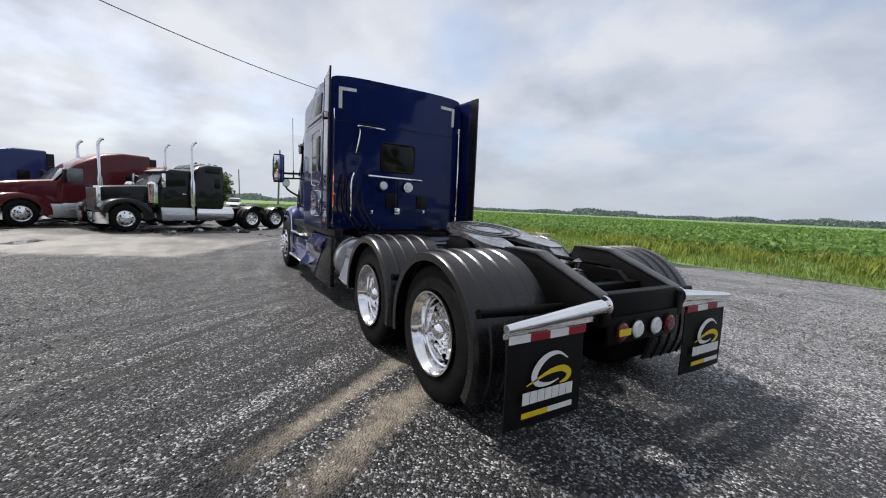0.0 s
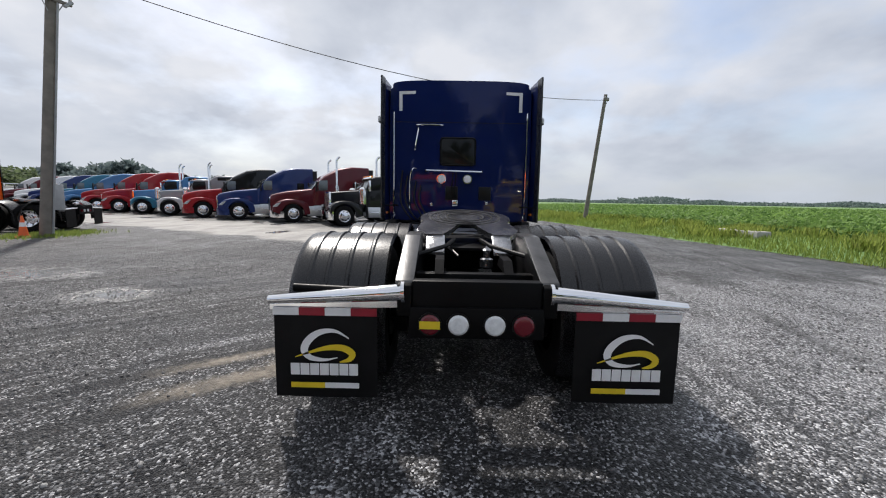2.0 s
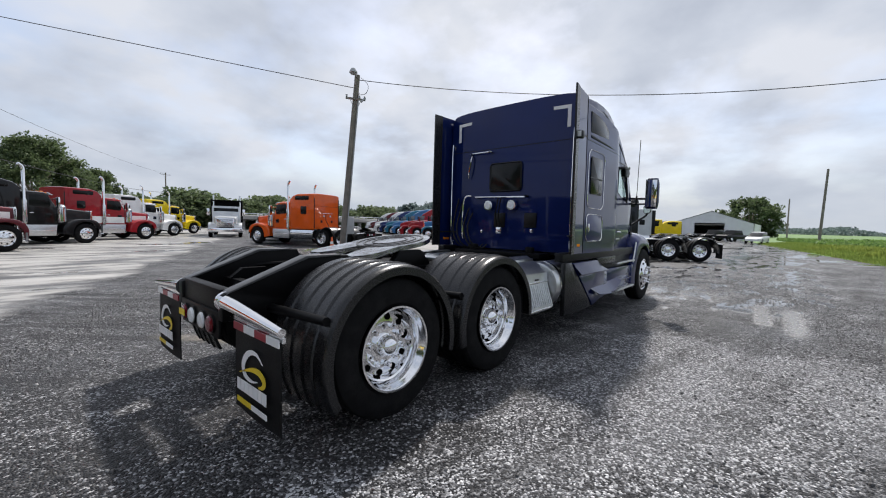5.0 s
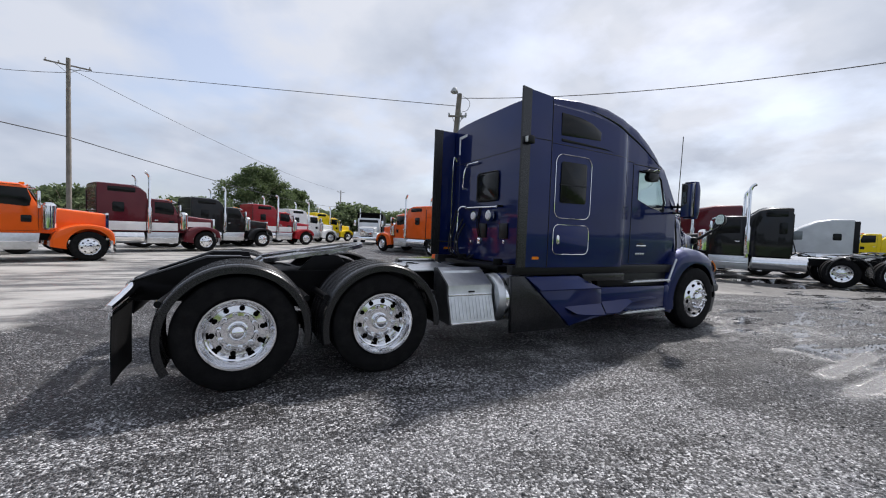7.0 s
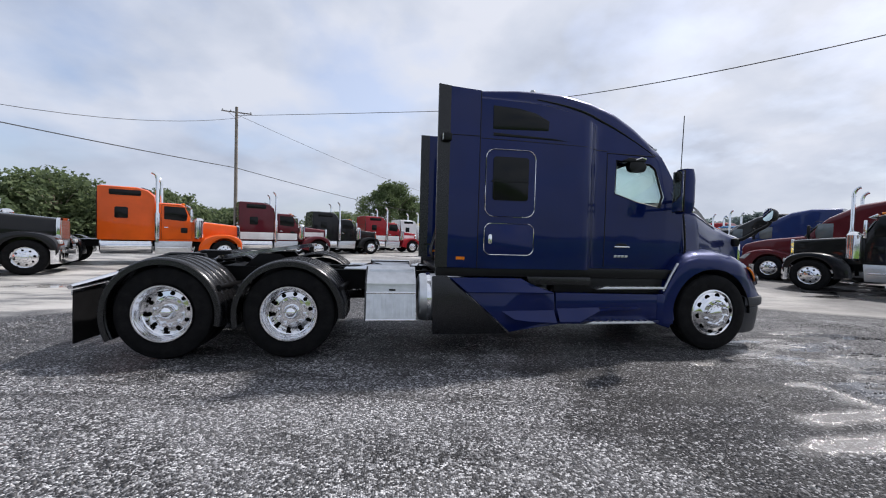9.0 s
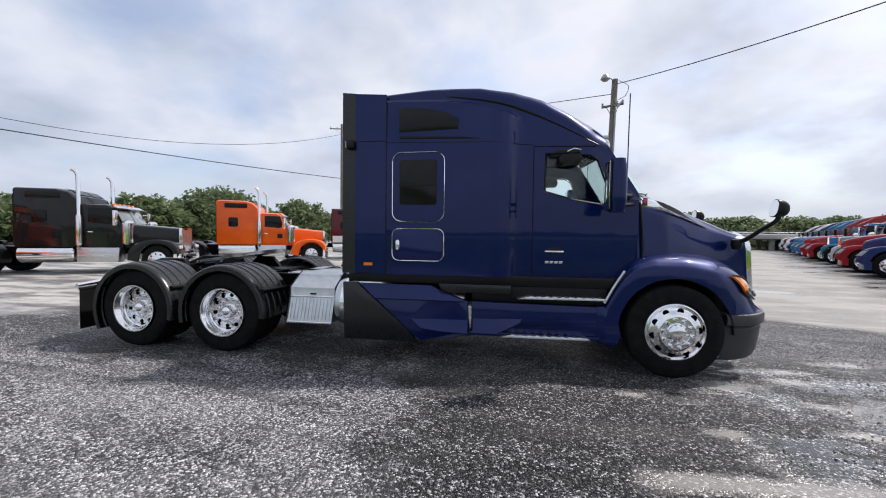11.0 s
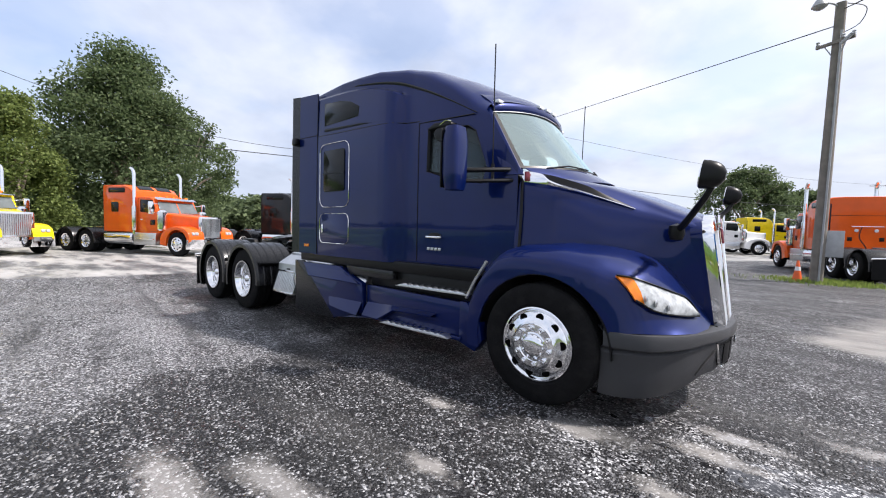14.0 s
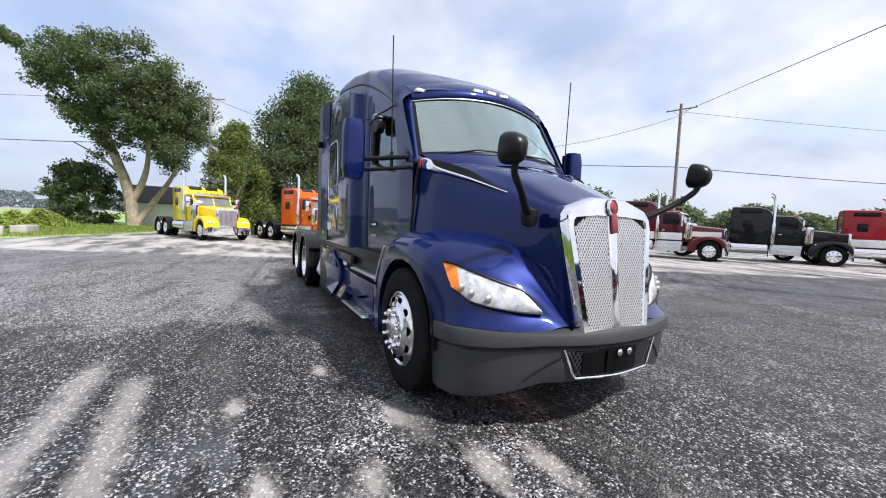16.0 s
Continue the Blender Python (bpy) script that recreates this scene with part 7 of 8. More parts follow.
        put("windscreen", "ws", lambda: slab(bmesh.new(), [(-0.90, 1.86), (0.90, 1.86), (0.84, 2.50), (-0.84, 2.50)], 0.0, 0.03, 0.01, "yz"), PWS).matrix_basis = pose(-1.06, 0, 1.86, 0, -39, 0) @ pose(0, 0, -1.86)
        put("hood", "hood", lambda: ring_body([(-1.15, 0.92, 0.9, 1.76, 1.92), (-0.5, 0.86, 0.85, 1.66, 1.84), (0.2, 0.76, 0.8, 1.58, 1.75), (0.75, 0.62, 0.7, 1.46, 1.62), (1.02, 0.54, 0.62, 1.38, 1.53), (1.11, 0.50, 0.62, 1.26, 1.42)], 8), F if second else body)
        put("grille", "gr", lambda: slab(bmesh.new(), rounded(-0.42, 0.42, 0.62, 1.40, 0.08), 1.06, 1.14, 0.02, "yz"), CHROME)
        put("grille_recess", "grr", lambda: slab(bmesh.new(), rounded(-0.36, 0.36, 0.67, 1.33, 0.06), 1.12, 1.146, 0.0, "yz"), BLACKTRIM)
        put("bumper", "bu", lambda: slab(bmesh.new(), [(0.50, -1.15), (0.75, -1.14), (1.05, -0.85), (1.2, -0.4), (1.2, 0.4), (1.05, 0.85), (0.75, 1.14), (0.50, 1.15), (0.6, 0.9), (0.9, 0), (0.6, -0.9)], 0.28, 0.64, 0, "xy"), CHROME if stacks else F)
    return T


ORANGE = paint("orange_paint", (0.74, 0.105, 0.008), 0.0)
YELLOWP = paint("yellow_paint", (0.82, 0.60, 0.01), 0.0)
BLACKP = paint("black_paint", (0.008, 0.008, 0.009), 0.0)
MAROON = paint("maroon_paint", (0.10, 0.012, 0.018), 0.15)
REDP = paint("red_paint", (0.30, 0.012, 0.018), 0.0)
WHITEP = paint("white_paint", (0.78, 0.78, 0.77), 0.0)
BLUEP = paint("mid_blue_paint", (0.014, 0.032, 0.13), 0.1)
TEALP = paint("teal_paint", (0.03, 0.16, 0.25), 0.1)
SKYP = paint("light_blue_paint", (0.05, 0.17, 0.36), 0.1)
VIVIDP = paint("vivid_blue_paint", (0.010, 0.16, 0.46), 0.0)
GREYP = paint("grey_paint", (0.24, 0.25, 0.26), 0.2)
SILVERP = paint("pale_silver_paint", (0.55, 0.57, 0.58), 0.2)


def axle_mid(fw, heading, side):
    """The middle of the axle from the wheel on that side."""
    a = radians(heading)
    return (fw[0] - side * 1.1 * -math.sin(a), fw[1] - side * 1.1 * math.cos(a))


WEST = [
    ((-14.3, -4.4), YELLOWP, None, "bright yellow long-nosed tractor with chrome stacks", 2.95),
    ((-10.9, 1.3), ORANGE, None, "orange long-nosed tractor with tall chrome stacks", 3.05),
    ((-7.9, 7.0), BLACKP, None, "black long-nosed sleeper tractor with chrome stacks", 3.05),
    ((-4.73, 12.7), ORANGE, None, "orange long-nosed tractor with tall chrome stacks", 3.1),
    ((-1.69, 18.65), MAROON, WHITEP, "maroon and white long-nosed sleeper tractor", 3.1),
    ((1.2, 24.2), BLACKP, None, "black long-nosed sleeper tractor with chrome stacks", 3.0),
    ((4.59, 28.4), REDP, WHITEP, "red and white long-nosed sleeper tractor", 3.0),
    ((7.6, 33.9), WHITEP, None, "white long-nosed sleeper tractor with chrome stacks", 3.0),
    ((10.6, 39.4), YELLOWP, None, "bright yellow long-nosed tractor with chrome stacks", 3.0),
]
for fw, c, c2, lab, hgt in WEST:
    h = 24
    m = axle_mid(fw, h, -1)
    T = tractor(m, h, c, "classic", None, True, "tractors in the west row", lab, hgt, (-5.3, -6.62))
    if c2:
        for s in (-1, 1):
            for x0, x1, z0, z1, w in ((-4.24, -2.55, 1.02, 1.42, 1.107), (-2.44, -1.24, 1.02, 1.40, 1.017)):
                part("stripe", box(x0, x1, min(s * (w - 0.02), s * w), max(s * (w - 0.02), s * w), z0, z1, 0.002), c2, T, "white painted band")
            bm = bmesh.new()
            skin(bm, [[(x, s * (0.812 - 0.165 * (x + 1.2)), z) for x in (-1.16, -0.6, 0.0, 0.44)] for z in (1.24, 1.38, 1.50)])
            thick(bm, 0.006)
            part("stripe", bm, c2, T, "white painted band")
EAST = [
    ((16.34, 5.3), BLACKP, None, "classic", True, "black long-nosed tractor with chrome tanks"),
    ((18.58, 8.73), MAROON, None, "aero", True, "dark maroon sloped-nose sleeper tractor"),
    ((20.3, 12.7), BLUEP, None, "aero", False, "mid blue sloped-nose sleeper tractor"),
    ((21.75, 15.76), BLACKP, REDP, "aero", False, "black sleeper tractor with red front fenders"),
    ((23.7, 19.3), GREYP, SILVERP, "classic", True, "grey and silver long-nosed tractor"),
    ((25.5, 22.6), SKYP, TEALP, "classic", True, "teal blue long-nosed tractor"),
    ((27.0, 25.6), REDP, None, "aero", False, "bright red sloped-nose sleeper tractor"),
    ((28.8, 28.9), REDP, None, "aero", False, "bright red sloped-nose sleeper tractor"),
    ((30.7, 32.4), SKYP, None, "aero", False, "light blue sloped-nose sleeper tractor"),
    ((32.6, 35.9), TEALP, None, "aero", False, "teal sloped-nose sleeper tractor"),
    ((34.5, 39.4), BLUEP, None, "aero", False, "mid blue sloped-nose sleeper tractor"),
    ((36.4, 42.9), WHITEP, None, "aero", False, "white sloped-nose sleeper tractor"),
    ((38.3, 46.4), MAROON, None, "aero", False, "dark maroon sloped-nose sleeper tractor"),
    ((40.2, 49.9), WHITEP, None, "aero", False, "white sloped-nose sleeper tractor"),
]
for fw, c, c2, style, stk, lab in EAST:
    h = 119
    m = axle_mid(fw, h, 1)
    tractor(m, h, c, style, c2, stk, "tractors in the east row", lab, 2.85, (-5.1, -6.42), -3.75 if c is BLACKP and style == "classic" else -4.30)
tractor(axle_mid((8.55, 20.8), 108, 1), 108, ORANGE, "classic", None, True, "", "orange long-nosed sleeper tractor beside the pole", 3.0, (-4.95, -6.27))
MID = [((11.45, 25.0), WHITEP, "white", 0.96), ((14.2, 28.5), VIVIDP, "bright blue", 1.0), ((16.3, 32.3), WHITEP, "white", 0.98), ((18.7, 36.0), MAROON, "dark maroon", 0.84), ((20.8, 39.8), WHITEP, "white", 0.84), ((23.4, 43.3), MAROON, "dark maroon", 0.80), ((25.9, 47.0), MAROON, "dark maroon", 0.80)]
for m, c, word, tall in MID:
    mt = tractor(m, 108, c, "aero", None, False, "tractors in the middle row", word + (" high-roof" if tall > 0.9 else " low-roof") + " sleeper tractor seen from behind")
    mt.scale.z = tall
tractor((33.5, 9.6), 119, SILVERP, "aero", None, False, "", "pale silver sloped-nose sleeper tractor")
# tractor shape put in place of a brownish yellow excavator
tractor((43.0, 9.0), 119, YELLOWP, "classic", None, False, "", "yellow day tractor far across the yard", 2.4)


def dump_truck(at, heading):
    T = thing("dump_truck", (at[0], at[1], 0), heading, "grey and white dump truck with a black open body", "truck")
    part("hood", ring_body([(-1.2, 0.85, 0.9, 1.62, 1.74), (0.3, 0.75, 0.85, 1.50, 1.62), (0.42, 0.72, 0.85, 1.46, 1.58)]), SILVERP, T)
    part("cab", ring_body([(-2.6, 1.05, 0.95, 2.45, 2.56), (-1.6, 1.05, 0.95, 2.44, 2.54), (-1.2, 1.0, 0.95, 1.75, 1.8)]), SILVERP, T)
    part("windscreen", slab(bmesh.new(), [(-0.92, 1.84), (0.92, 1.84), (0.88, 2.36), (-0.88, 2.36)], -1.40, -1.36, 0.01, "yz"), TINTED, T)
    part("grille", slab(bmesh.new(), rounded(-0.62, 0.62, 0.85, 1.5, 0.05), 0.42, 0.50, 0.02, "yz"), CHROME, T)
    for k in range(7):
        part("grille_bar", box(0.49, 0.515, -0.55, 0.55, 0.92 + 0.08 * k, 0.95 + 0.08 * k), BLACKTRIM, T)
    part("bumper", box(0.5, 0.7, -1.2, 1.2, 0.45, 0.75, 0.03), CHROME, T)
    bm = slab(bmesh.new(), [(-8.0, 1.2), (-2.75, 1.2), (-2.7, 2.95), (-1.9, 3.0), (-1.9, 3.06), (-8.0, 2.9)], -1.22, 1.22, 0.02)
    part("dump_body", bm, FRAME, T)
    for s in (-1, 1):
        part("headlamp", box(0.35, 0.46, s * 0.85 - 0.12, s * 0.85 + 0.12, 1.0, 1.15, 0.02), WHITELENS, T)
        part("front_fender", arch_fender(0, 0.66, s, 0.6, 1.18), SILVERP, T)
        part("mirror", box(-1.3, -1.22, min(s * 1.2, s * 1.4), max(s * 1.2, s * 1.4), 1.75, 2.3, 0.02), ALU, T)
        part("exhaust_pipe", lathe(bmesh.new(), [(0.075, 0.9), (0.075, 3.5)], (-2.68, s * 1.0, 0), "z", 12), CHROME, T)
        for x in (0, -5.4, -6.75):
            w = new("wheel"); w.parent = T; w.matrix_basis = pose(x, s * 1.05, 0.51, 0, 0, 0 if s < 0 else 180)
            o = new("tyre", SIMPLETYRE); o.parent = w
            o = new("rim", SRIM_F if x == 0 else SRIM_R); o.parent = w
    part("chassis", box(-8.0, 0.4, -0.45, 0.45, 0.7, 1.0), FRAME, T)


dump_truck((10.3, 30.7), -112)


def car(at, heading):
    C = thing("parked_car", (at[0], at[1], 0), heading, "white hatchback parked at the yard's edge", "car")
    rows = []
    for x, w, z0, zs, zc in ((-2.1, 0.72, 0.35, 0.78, 0.85), (-2.0, 0.85, 0.3, 0.95, 1.02), (-1.0, 0.88, 0.28, 0.95, 1.05), (0.9, 0.88, 0.28, 0.85, 0.95), (1.8, 0.82, 0.3, 0.68, 0.76), (2.1, 0.70, 0.35, 0.55, 0.62)):
        rows.append((x, w, z0, zs, zc))
    part("body", ring_body(rows), WHITEP, C)
    part("greenhouse", ring_body([(-1.85, 0.66, 0.9, 0.98, 1.02), (-1.45, 0.70, 0.9, 1.35, 1.45), (-0.4, 0.70, 0.9, 1.40, 1.52), (0.2, 0.68, 0.9, 1.32, 1.42), (1.0, 0.66, 0.85, 0.92, 0.98)]), TINTED, C)
    part("roof", ring_body([(-1.4, 0.66, 1.38, 1.44, 1.48), (-0.4, 0.67, 1.42, 1.47, 1.545), (0.1, 0.64, 1.38, 1.42, 1.46)]), WHITEP, C)
    for s in (-1, 1):
        for x in (-1.3, 1.3):
            w = new("wheel"); w.parent = C; w.matrix_basis = pose(x, s * 0.80, 0.33, 0, 0, 0 if s < 0 else 180) @ Matrix.Scale(0.64, 4)
            o = new("tyre", SIMPLETYRE); o.parent = w
            o = new("rim", SRIM_F); o.parent = w
        part("tail_lamp", box(-2.08, -1.98, s * 0.72 - 0.1, s * 0.72 + 0.1, 0.72, 0.86, 0.02), REDLENS, C)
        part("headlamp", box(1.95, 2.08, s * 0.62 - 0.12, s * 0.62 + 0.12, 0.55, 0.66, 0.02), WHITELENS, C)


car((61.5, -0.6), 170)
for k, (x, y) in enumerate(((70.0, 2.5), (73.0, 5.0))):
    C = thing("pickup_truck", (x, y, 0), 150, "dark pickup truck parked by the white shelter", "car", "pickups by the shelter")
    part("body", ring_body([(-2.5, 0.9, 0.4, 0.95, 1.0), (0.2, 0.92, 0.4, 1.0, 1.08), (2.3, 0.88, 0.4, 0.95, 1.02), (2.5, 0.8, 0.45, 0.8, 0.85)]), BLACKP, C)
    part("cab", ring_body([(-0.9, 0.8, 0.95, 1.05, 1.1), (-0.6, 0.8, 0.95, 1.6, 1.7), (0.6, 0.8, 0.95, 1.6, 1.7), (1.1, 0.78, 0.95, 1.05, 1.1)]), TINTED, C)
    for s in (-1, 1):
        for xx in (-1.6, 1.6):
            w = new("wheel"); w.parent = C; w.matrix_basis = pose(xx, s * 0.85, 0.38, 0, 0, 0 if s < 0 else 180) @ Matrix.Scale(0.74, 4)
            o = new("tyre", SIMPLETYRE); o.parent = w
            o = new("rim", SRIM_F); o.parent = w


def shelter():
    S = thing("fabric_shelter", (84.0, 7.0, 0), 0, "white gable-roofed storage shelter with an open front", "building")
    w, e, h = 6.2, 3.0, 5.2
    bm = slab(bmesh.new(), [(-w, 0), (-2.0, 0), (-2.0, 3.0), (2.6, 3.0), (2.6, 0), (w, 0), (w, e), (0, h), (-w, e)], 0.0, 0.15, 0, "yz")
    part("front_wall", bm, SHEETWHITE, S)
    for s in (-1, 1):
        bm = bmesh.new()
        skin(bm, [[(0, s * w, 0), (0, s * w, e), (0, 0, h)], [(24, s * w, 0), (24, s * w, e), (24, 0, h)]])
        thick(bm, 0.1)
        part("roof_side", bm, SHEETWHITE, S)
    part("back_wall", slab(bmesh.new(), [(-w, 0), (w, 0), (w, e), (0, h), (-w, e)], 23.8, 24.0, 0, "yz"), SHEETWHITE, S)
    part("truss", box(-0.1, 0.0, -2.0, 2.6, 2.6, 2.75), WOOD, S)


shelter()


def overpass():
    """A low concrete road bridge past the far rows."""
    a, b = Vector((20.0, 60.0, 0)), Vector((50.0, 52.0, 0))
    turn = math.degrees(math.atan2(b.y - a.y, b.x - a.x))
    n = (b - a).length
    B = thing("overpass", tuple(a), turn, "grey concrete road bridge on pale round columns", "bridge", "", "")
    part("deck", slab(bmesh.new(), [(-2.0, 1.55), (-2.0, 2.10), (-1.6, 2.16), (5.6, 2.16), (6.0, 2.10), (6.0, 1.55), (5.2, 1.40), (-1.2, 1.40)], 0.0, n, 0.03, "yz"), CONCRETE, B)
    for y in (-1.85, 5.85):
        r = part("guard_rail", box(0, n, y - 0.04, y + 0.04, 2.36, 2.46, 0.01), ALU, B, "galvanised guard rail")
        for k in range(16):
            part("rail_post", box(1 + 1.9 * k, 1.1 + 1.9 * k, y - 0.05, y + 0.05, 2.12, 2.40), DULL, r)
    for k in range(5):
        for y in (-0.6, 4.6):
            part("column", lathe(bmesh.new(), [(0.36, -0.05), (0.33, 0.1), (0.33, 1.25), (0.46, 1.43)], (3.0 + 6.2 * k, y, 0), "z", 18), CONCRETE, B)


overpass()


def shed():
    S = thing("wooden_shed", (-40.5, -8.6, 0), 8, "grey board shed with a dark pitched roof", "building")
    for x0, x1, y0, y1 in ((-2.5, 2.5, -3.6, -3.5), (-2.5, 2.5, 3.5, 3.6), (-2.5, -2.4, -3.5, 3.5)):
        part("wall", box(x0, x1, y0, y1, 0, 2.3), SHEETWHITE, S)
    for k in range(24):
        y = -3.5 + 7.0 * k / 24
        part("board", box(2.42, 2.5, y + 0.01, y + 0.28, 0, 2.3), SHEETWHITE, S)
    bm = slab(bmesh.new(), [(-2.9, 2.2), (0, 3.9), (2.9, 2.2), (2.9, 2.32), (0, 4.05), (-2.9, 2.32)], -3.9, 3.9)
    part("roof", bm, ROOFING, S)


shed()

# cones at the pole's foot, and timbers on the verge
for x, y in ((8.98, 13.5),):
    C = thing("traffic_cone", (x, y, 0), 0, "orange plastic traffic cone beside the pole", "traffic cone")
    part("base", box(-0.17, 0.17, -0.17, 0.17, 0, 0.03, 0.01), CONE, C)
    part("cone", lathe(bmesh.new(), [(0.13, 0.03), (0.03, 0.66), (0.02, 0.68), (0, 0.68)], (0, 0, 0), "z", 20), CONE, C)
    part("band", lathe(bmesh.new(), [(0.086, 0.34), (0.064, 0.47), (0.060, 0.47)], (0, 0, 0), "z", 20), WHITETAPE, C)
for x, y, t in ((-15.5, -12.6, 20), (-17.8, -12.4, 5), (12.0, -11.2, 8)):
    B = thing("concrete_block", (x, y, 0), t, "weathered concrete block lying in the grass", "concrete block", "blocks on the verge")
    part("block", box(-0.9, 0.9, -0.3, 0.3, -0.02, 0.45, 0.04), CONCRETE, B)


# ---- vegetation ----
def quads(centres, size, rng, tilt=1.0, aspect=1.0):
    """Small leaf faces of random lie round each centre."""
    n = len(centres)
    d = rng.normal(size=(n, 3)); d[:, 2] *= tilt
    d /= np.linalg.norm(d, axis=1)[:, None]
    e = rng.normal(size=(n, 3))
    e -= d * (e * d).sum(1)[:, None]
    e /= np.linalg.norm(e, axis=1)[:, None]
    f = np.cross(d, e)
    s = (size * rng.uniform(0.6, 1.3, n))[:, None]
    e, f = e * s * aspect, f * s
    v = np.stack([centres - e, centres - f * 0.55, centres + e, centres + f * 0.55], 1).reshape(-1, 3)
    return v, np.arange(4 * n).reshape(n, 4)


def raw_mesh(name, v, faces, mat):
    me = bpy.data.meshes.new(name)
    n = len(faces)
    k = faces.shape[1]
    me.vertices.add(len(v)); me.vertices.foreach_set("co", np.asarray(v, dtype=np.float32).ravel())
    me.loops.add(n * k); me.loops.foreach_set("vertex_index", faces.astype(np.int32).ravel())
    me.polygons.add(n); me.polygons.foreach_set("loop_start", np.arange(n, dtype=np.int32) * k)
    me.polygons.foreach_set("loop_total", np.full(n, k, dtype=np.int32))
    me.materials.append(mat)
    me.update(calc_edges=True)
    return me


def tree(at, height, spread, seed, leaf=LEAF, lean=0.0, bare=0.35, leaves=9000, size=0.22, label="", group="", conic=False, limbs=9, stout=0.5, blown=False):
    rng = np.random.default_rng(seed)
    T = thing("tree", (at[0], at[1], 0), 0, label or "broad green deciduous tree with a dense crown", "tree", group)
    bm = bmesh.new()
    top = Vector((lean * 0.2, lean * 0.6, height * 0.55))
    r0 = height * 0.028
    tube(bm, bend([(0, 0, -0.1), (0.05, 0.1, height * 0.15), top * 0.6, top], 4), lambda k: r0 * (1 - 0.75 * k), 10)
    tips = []
    for k in range(limbs):
        a = 2 * math.pi * k / limbs + rng.uniform(-0.4, 0.4)
        z0 = height * rng.uniform(0.10, 0.34)
        base = Vector((0, 0, z0))
        end = Vector((math.cos(a) * spread * rng.uniform(0.3, 0.75), math.sin(a) * spread * rng.uniform(0.3, 0.75) + lean * 0.7, height * rng.uniform(0.45, 0.9)))
        if conic:
            end = Vector((end.x * 0.5, end.y * 0.5, end.z * 0.85))
        mid = base.lerp(end, 0.5) + Vector((rng.uniform(-0.3, 0.3), rng.uniform(-0.3, 0.3), 0.06 * height))
        tube(bm, bend([base, mid, end], 5), lambda q: r0 * stout * (1 - 0.85 * q) + 0.01, 7)
        tips += [base.lerp(end, f) + (mid - base.lerp(end, 0.5)) * (1 - abs(2 * f - 1)) for f in (0.55, 0.7, 0.85, 1.0, 1.12)]
    if blown:
        # pale stems forking near the ground
        bm.free()
        bm = bmesh.new()
        for st, rr in (([(0, 0, -0.1), (0, -0.25, 2.6), (0.2, -1.0, 5.2), (0, -2.4, 9.5), (0, -3.4, 12)], 0.46), ([(0, -0.1, 1.8), (0.2, 0.7, 3.6), (0.3, 1.0, 5.8), (0.2, 0.5, 9.8)], 0.28),
                       ([(0, 0.2, 0.3), (-0.2, 1.4, 2.2), (-0.3, 2.6, 4.4), (-0.2, 3.2, 7.2)], 0.27), ([(0, -0.9, 4.8), (0.3, -2.8, 7.4), (0.2, -5.2, 10.6)], 0.17),
                       ([(0, -0.5, 3.6), (-0.8, -2.0, 5.0), (-1.0, -3.6, 6.0)], 0.12), ([(0.2, 1.0, 5.4), (1.5, 1.4, 8.0), (2.2, 1.0, 10.5)], 0.14)):
            tube(bm, bend(st, 5), lambda q, rr=rr: rr * (1 - 0.72 * q), 9)
    part("trunk", bm, BARK, T)
    # clumps of leaves gathered round the limbs
    clumps = []
    nc = 150 if not conic else (260 if spread > 4 else 150)
    if blown:
        nc = 0
        for k in range(300):
            d = rng.normal(size=3); d /= np.linalg.norm(d)
            d *= rng.uniform(0.25, 1.0) ** 0.6
            # a crown swept over to one side, thinning into streaming tips
            cy, cz = 0.0 + 5.3 * d[1] - 0.9 * d[2], 9.4 - 1.2 * d[1] + 4.9 * d[2]
            clumps.append((4.3 * d[0], cy, cz, rng.uniform(0.30, 0.85)))
        for k in range(26):
            f = rng.uniform(0, 1)
            clumps.append((rng.normal(0, 1.2), -4.3 - 2.3 * f + rng.normal(0, 0.3), 11.6 + 0.9 * f - 2.6 * rng.uniform() * (1 - f), rng.uniform(0.25, 0.5)))
        for k in range(14):
            clumps.append((rng.normal(-1.5, 1.0), -3.2 + rng.normal(0, 0.8), 3.4 + rng.normal(0, 0.6), rng.uniform(0.3, 0.6)))
    for k in range(nc):
        if conic:
            z = height * rng.uniform(0.04, 1.0)
            rr = spread * (1 - z / height) ** (0.50 if spread > 4 else 0.62) * 0.95 + 0.15
            a = rng.uniform(0, 2 * math.pi); q = math.sqrt(rng.uniform(0.2, 1)) * rr
            clumps.append((math.cos(a) * q, math.sin(a) * q, z, 0.13 * spread + 0.25))
        else:
            if limbs > 9 and k % 4:
                tp = tips[int(rng.integers(len(tips)))]
                j = rng.normal(0, spread * 0.14, 3)
                clumps.append((tp.x + j[0], tp.y + j[1], max(height * bare * 0.7, tp.z + j[2] * 0.7), spread * rng.uniform(0.07, 0.17)))
                continue
            a = rng.uniform(0, 2 * math.pi)
            zf = rng.uniform(bare, 0.94)
            prof = math.sin(math.pi * min(1, max(0.06, (zf - bare) / (1 - bare) * 0.82 + 0.16))) ** 0.7
            q = math.sqrt(rng.uniform(0.15, 1)) * spread * prof
            clumps.append((math.cos(a) * q, math.sin(a) * q + lean * (zf - 0.3) * 1.4, height * zf - 0.4, spread * rng.uniform(0.10, 0.22)))
    cl = np.array(clumps)
    w = cl[:, 3] ** 2
    pick = rng.choice(len(cl), leaves, p=w / w.sum())
    o = rng.normal(size=(leaves, 3))
    o /= np.linalg.norm(o, axis=1)[:, None]
    o *= (rng.uniform(0.2, 1.5, leaves) ** 0.8)[:, None] * cl[pick, 3][:, None]
    o[:, 2] *= 0.75
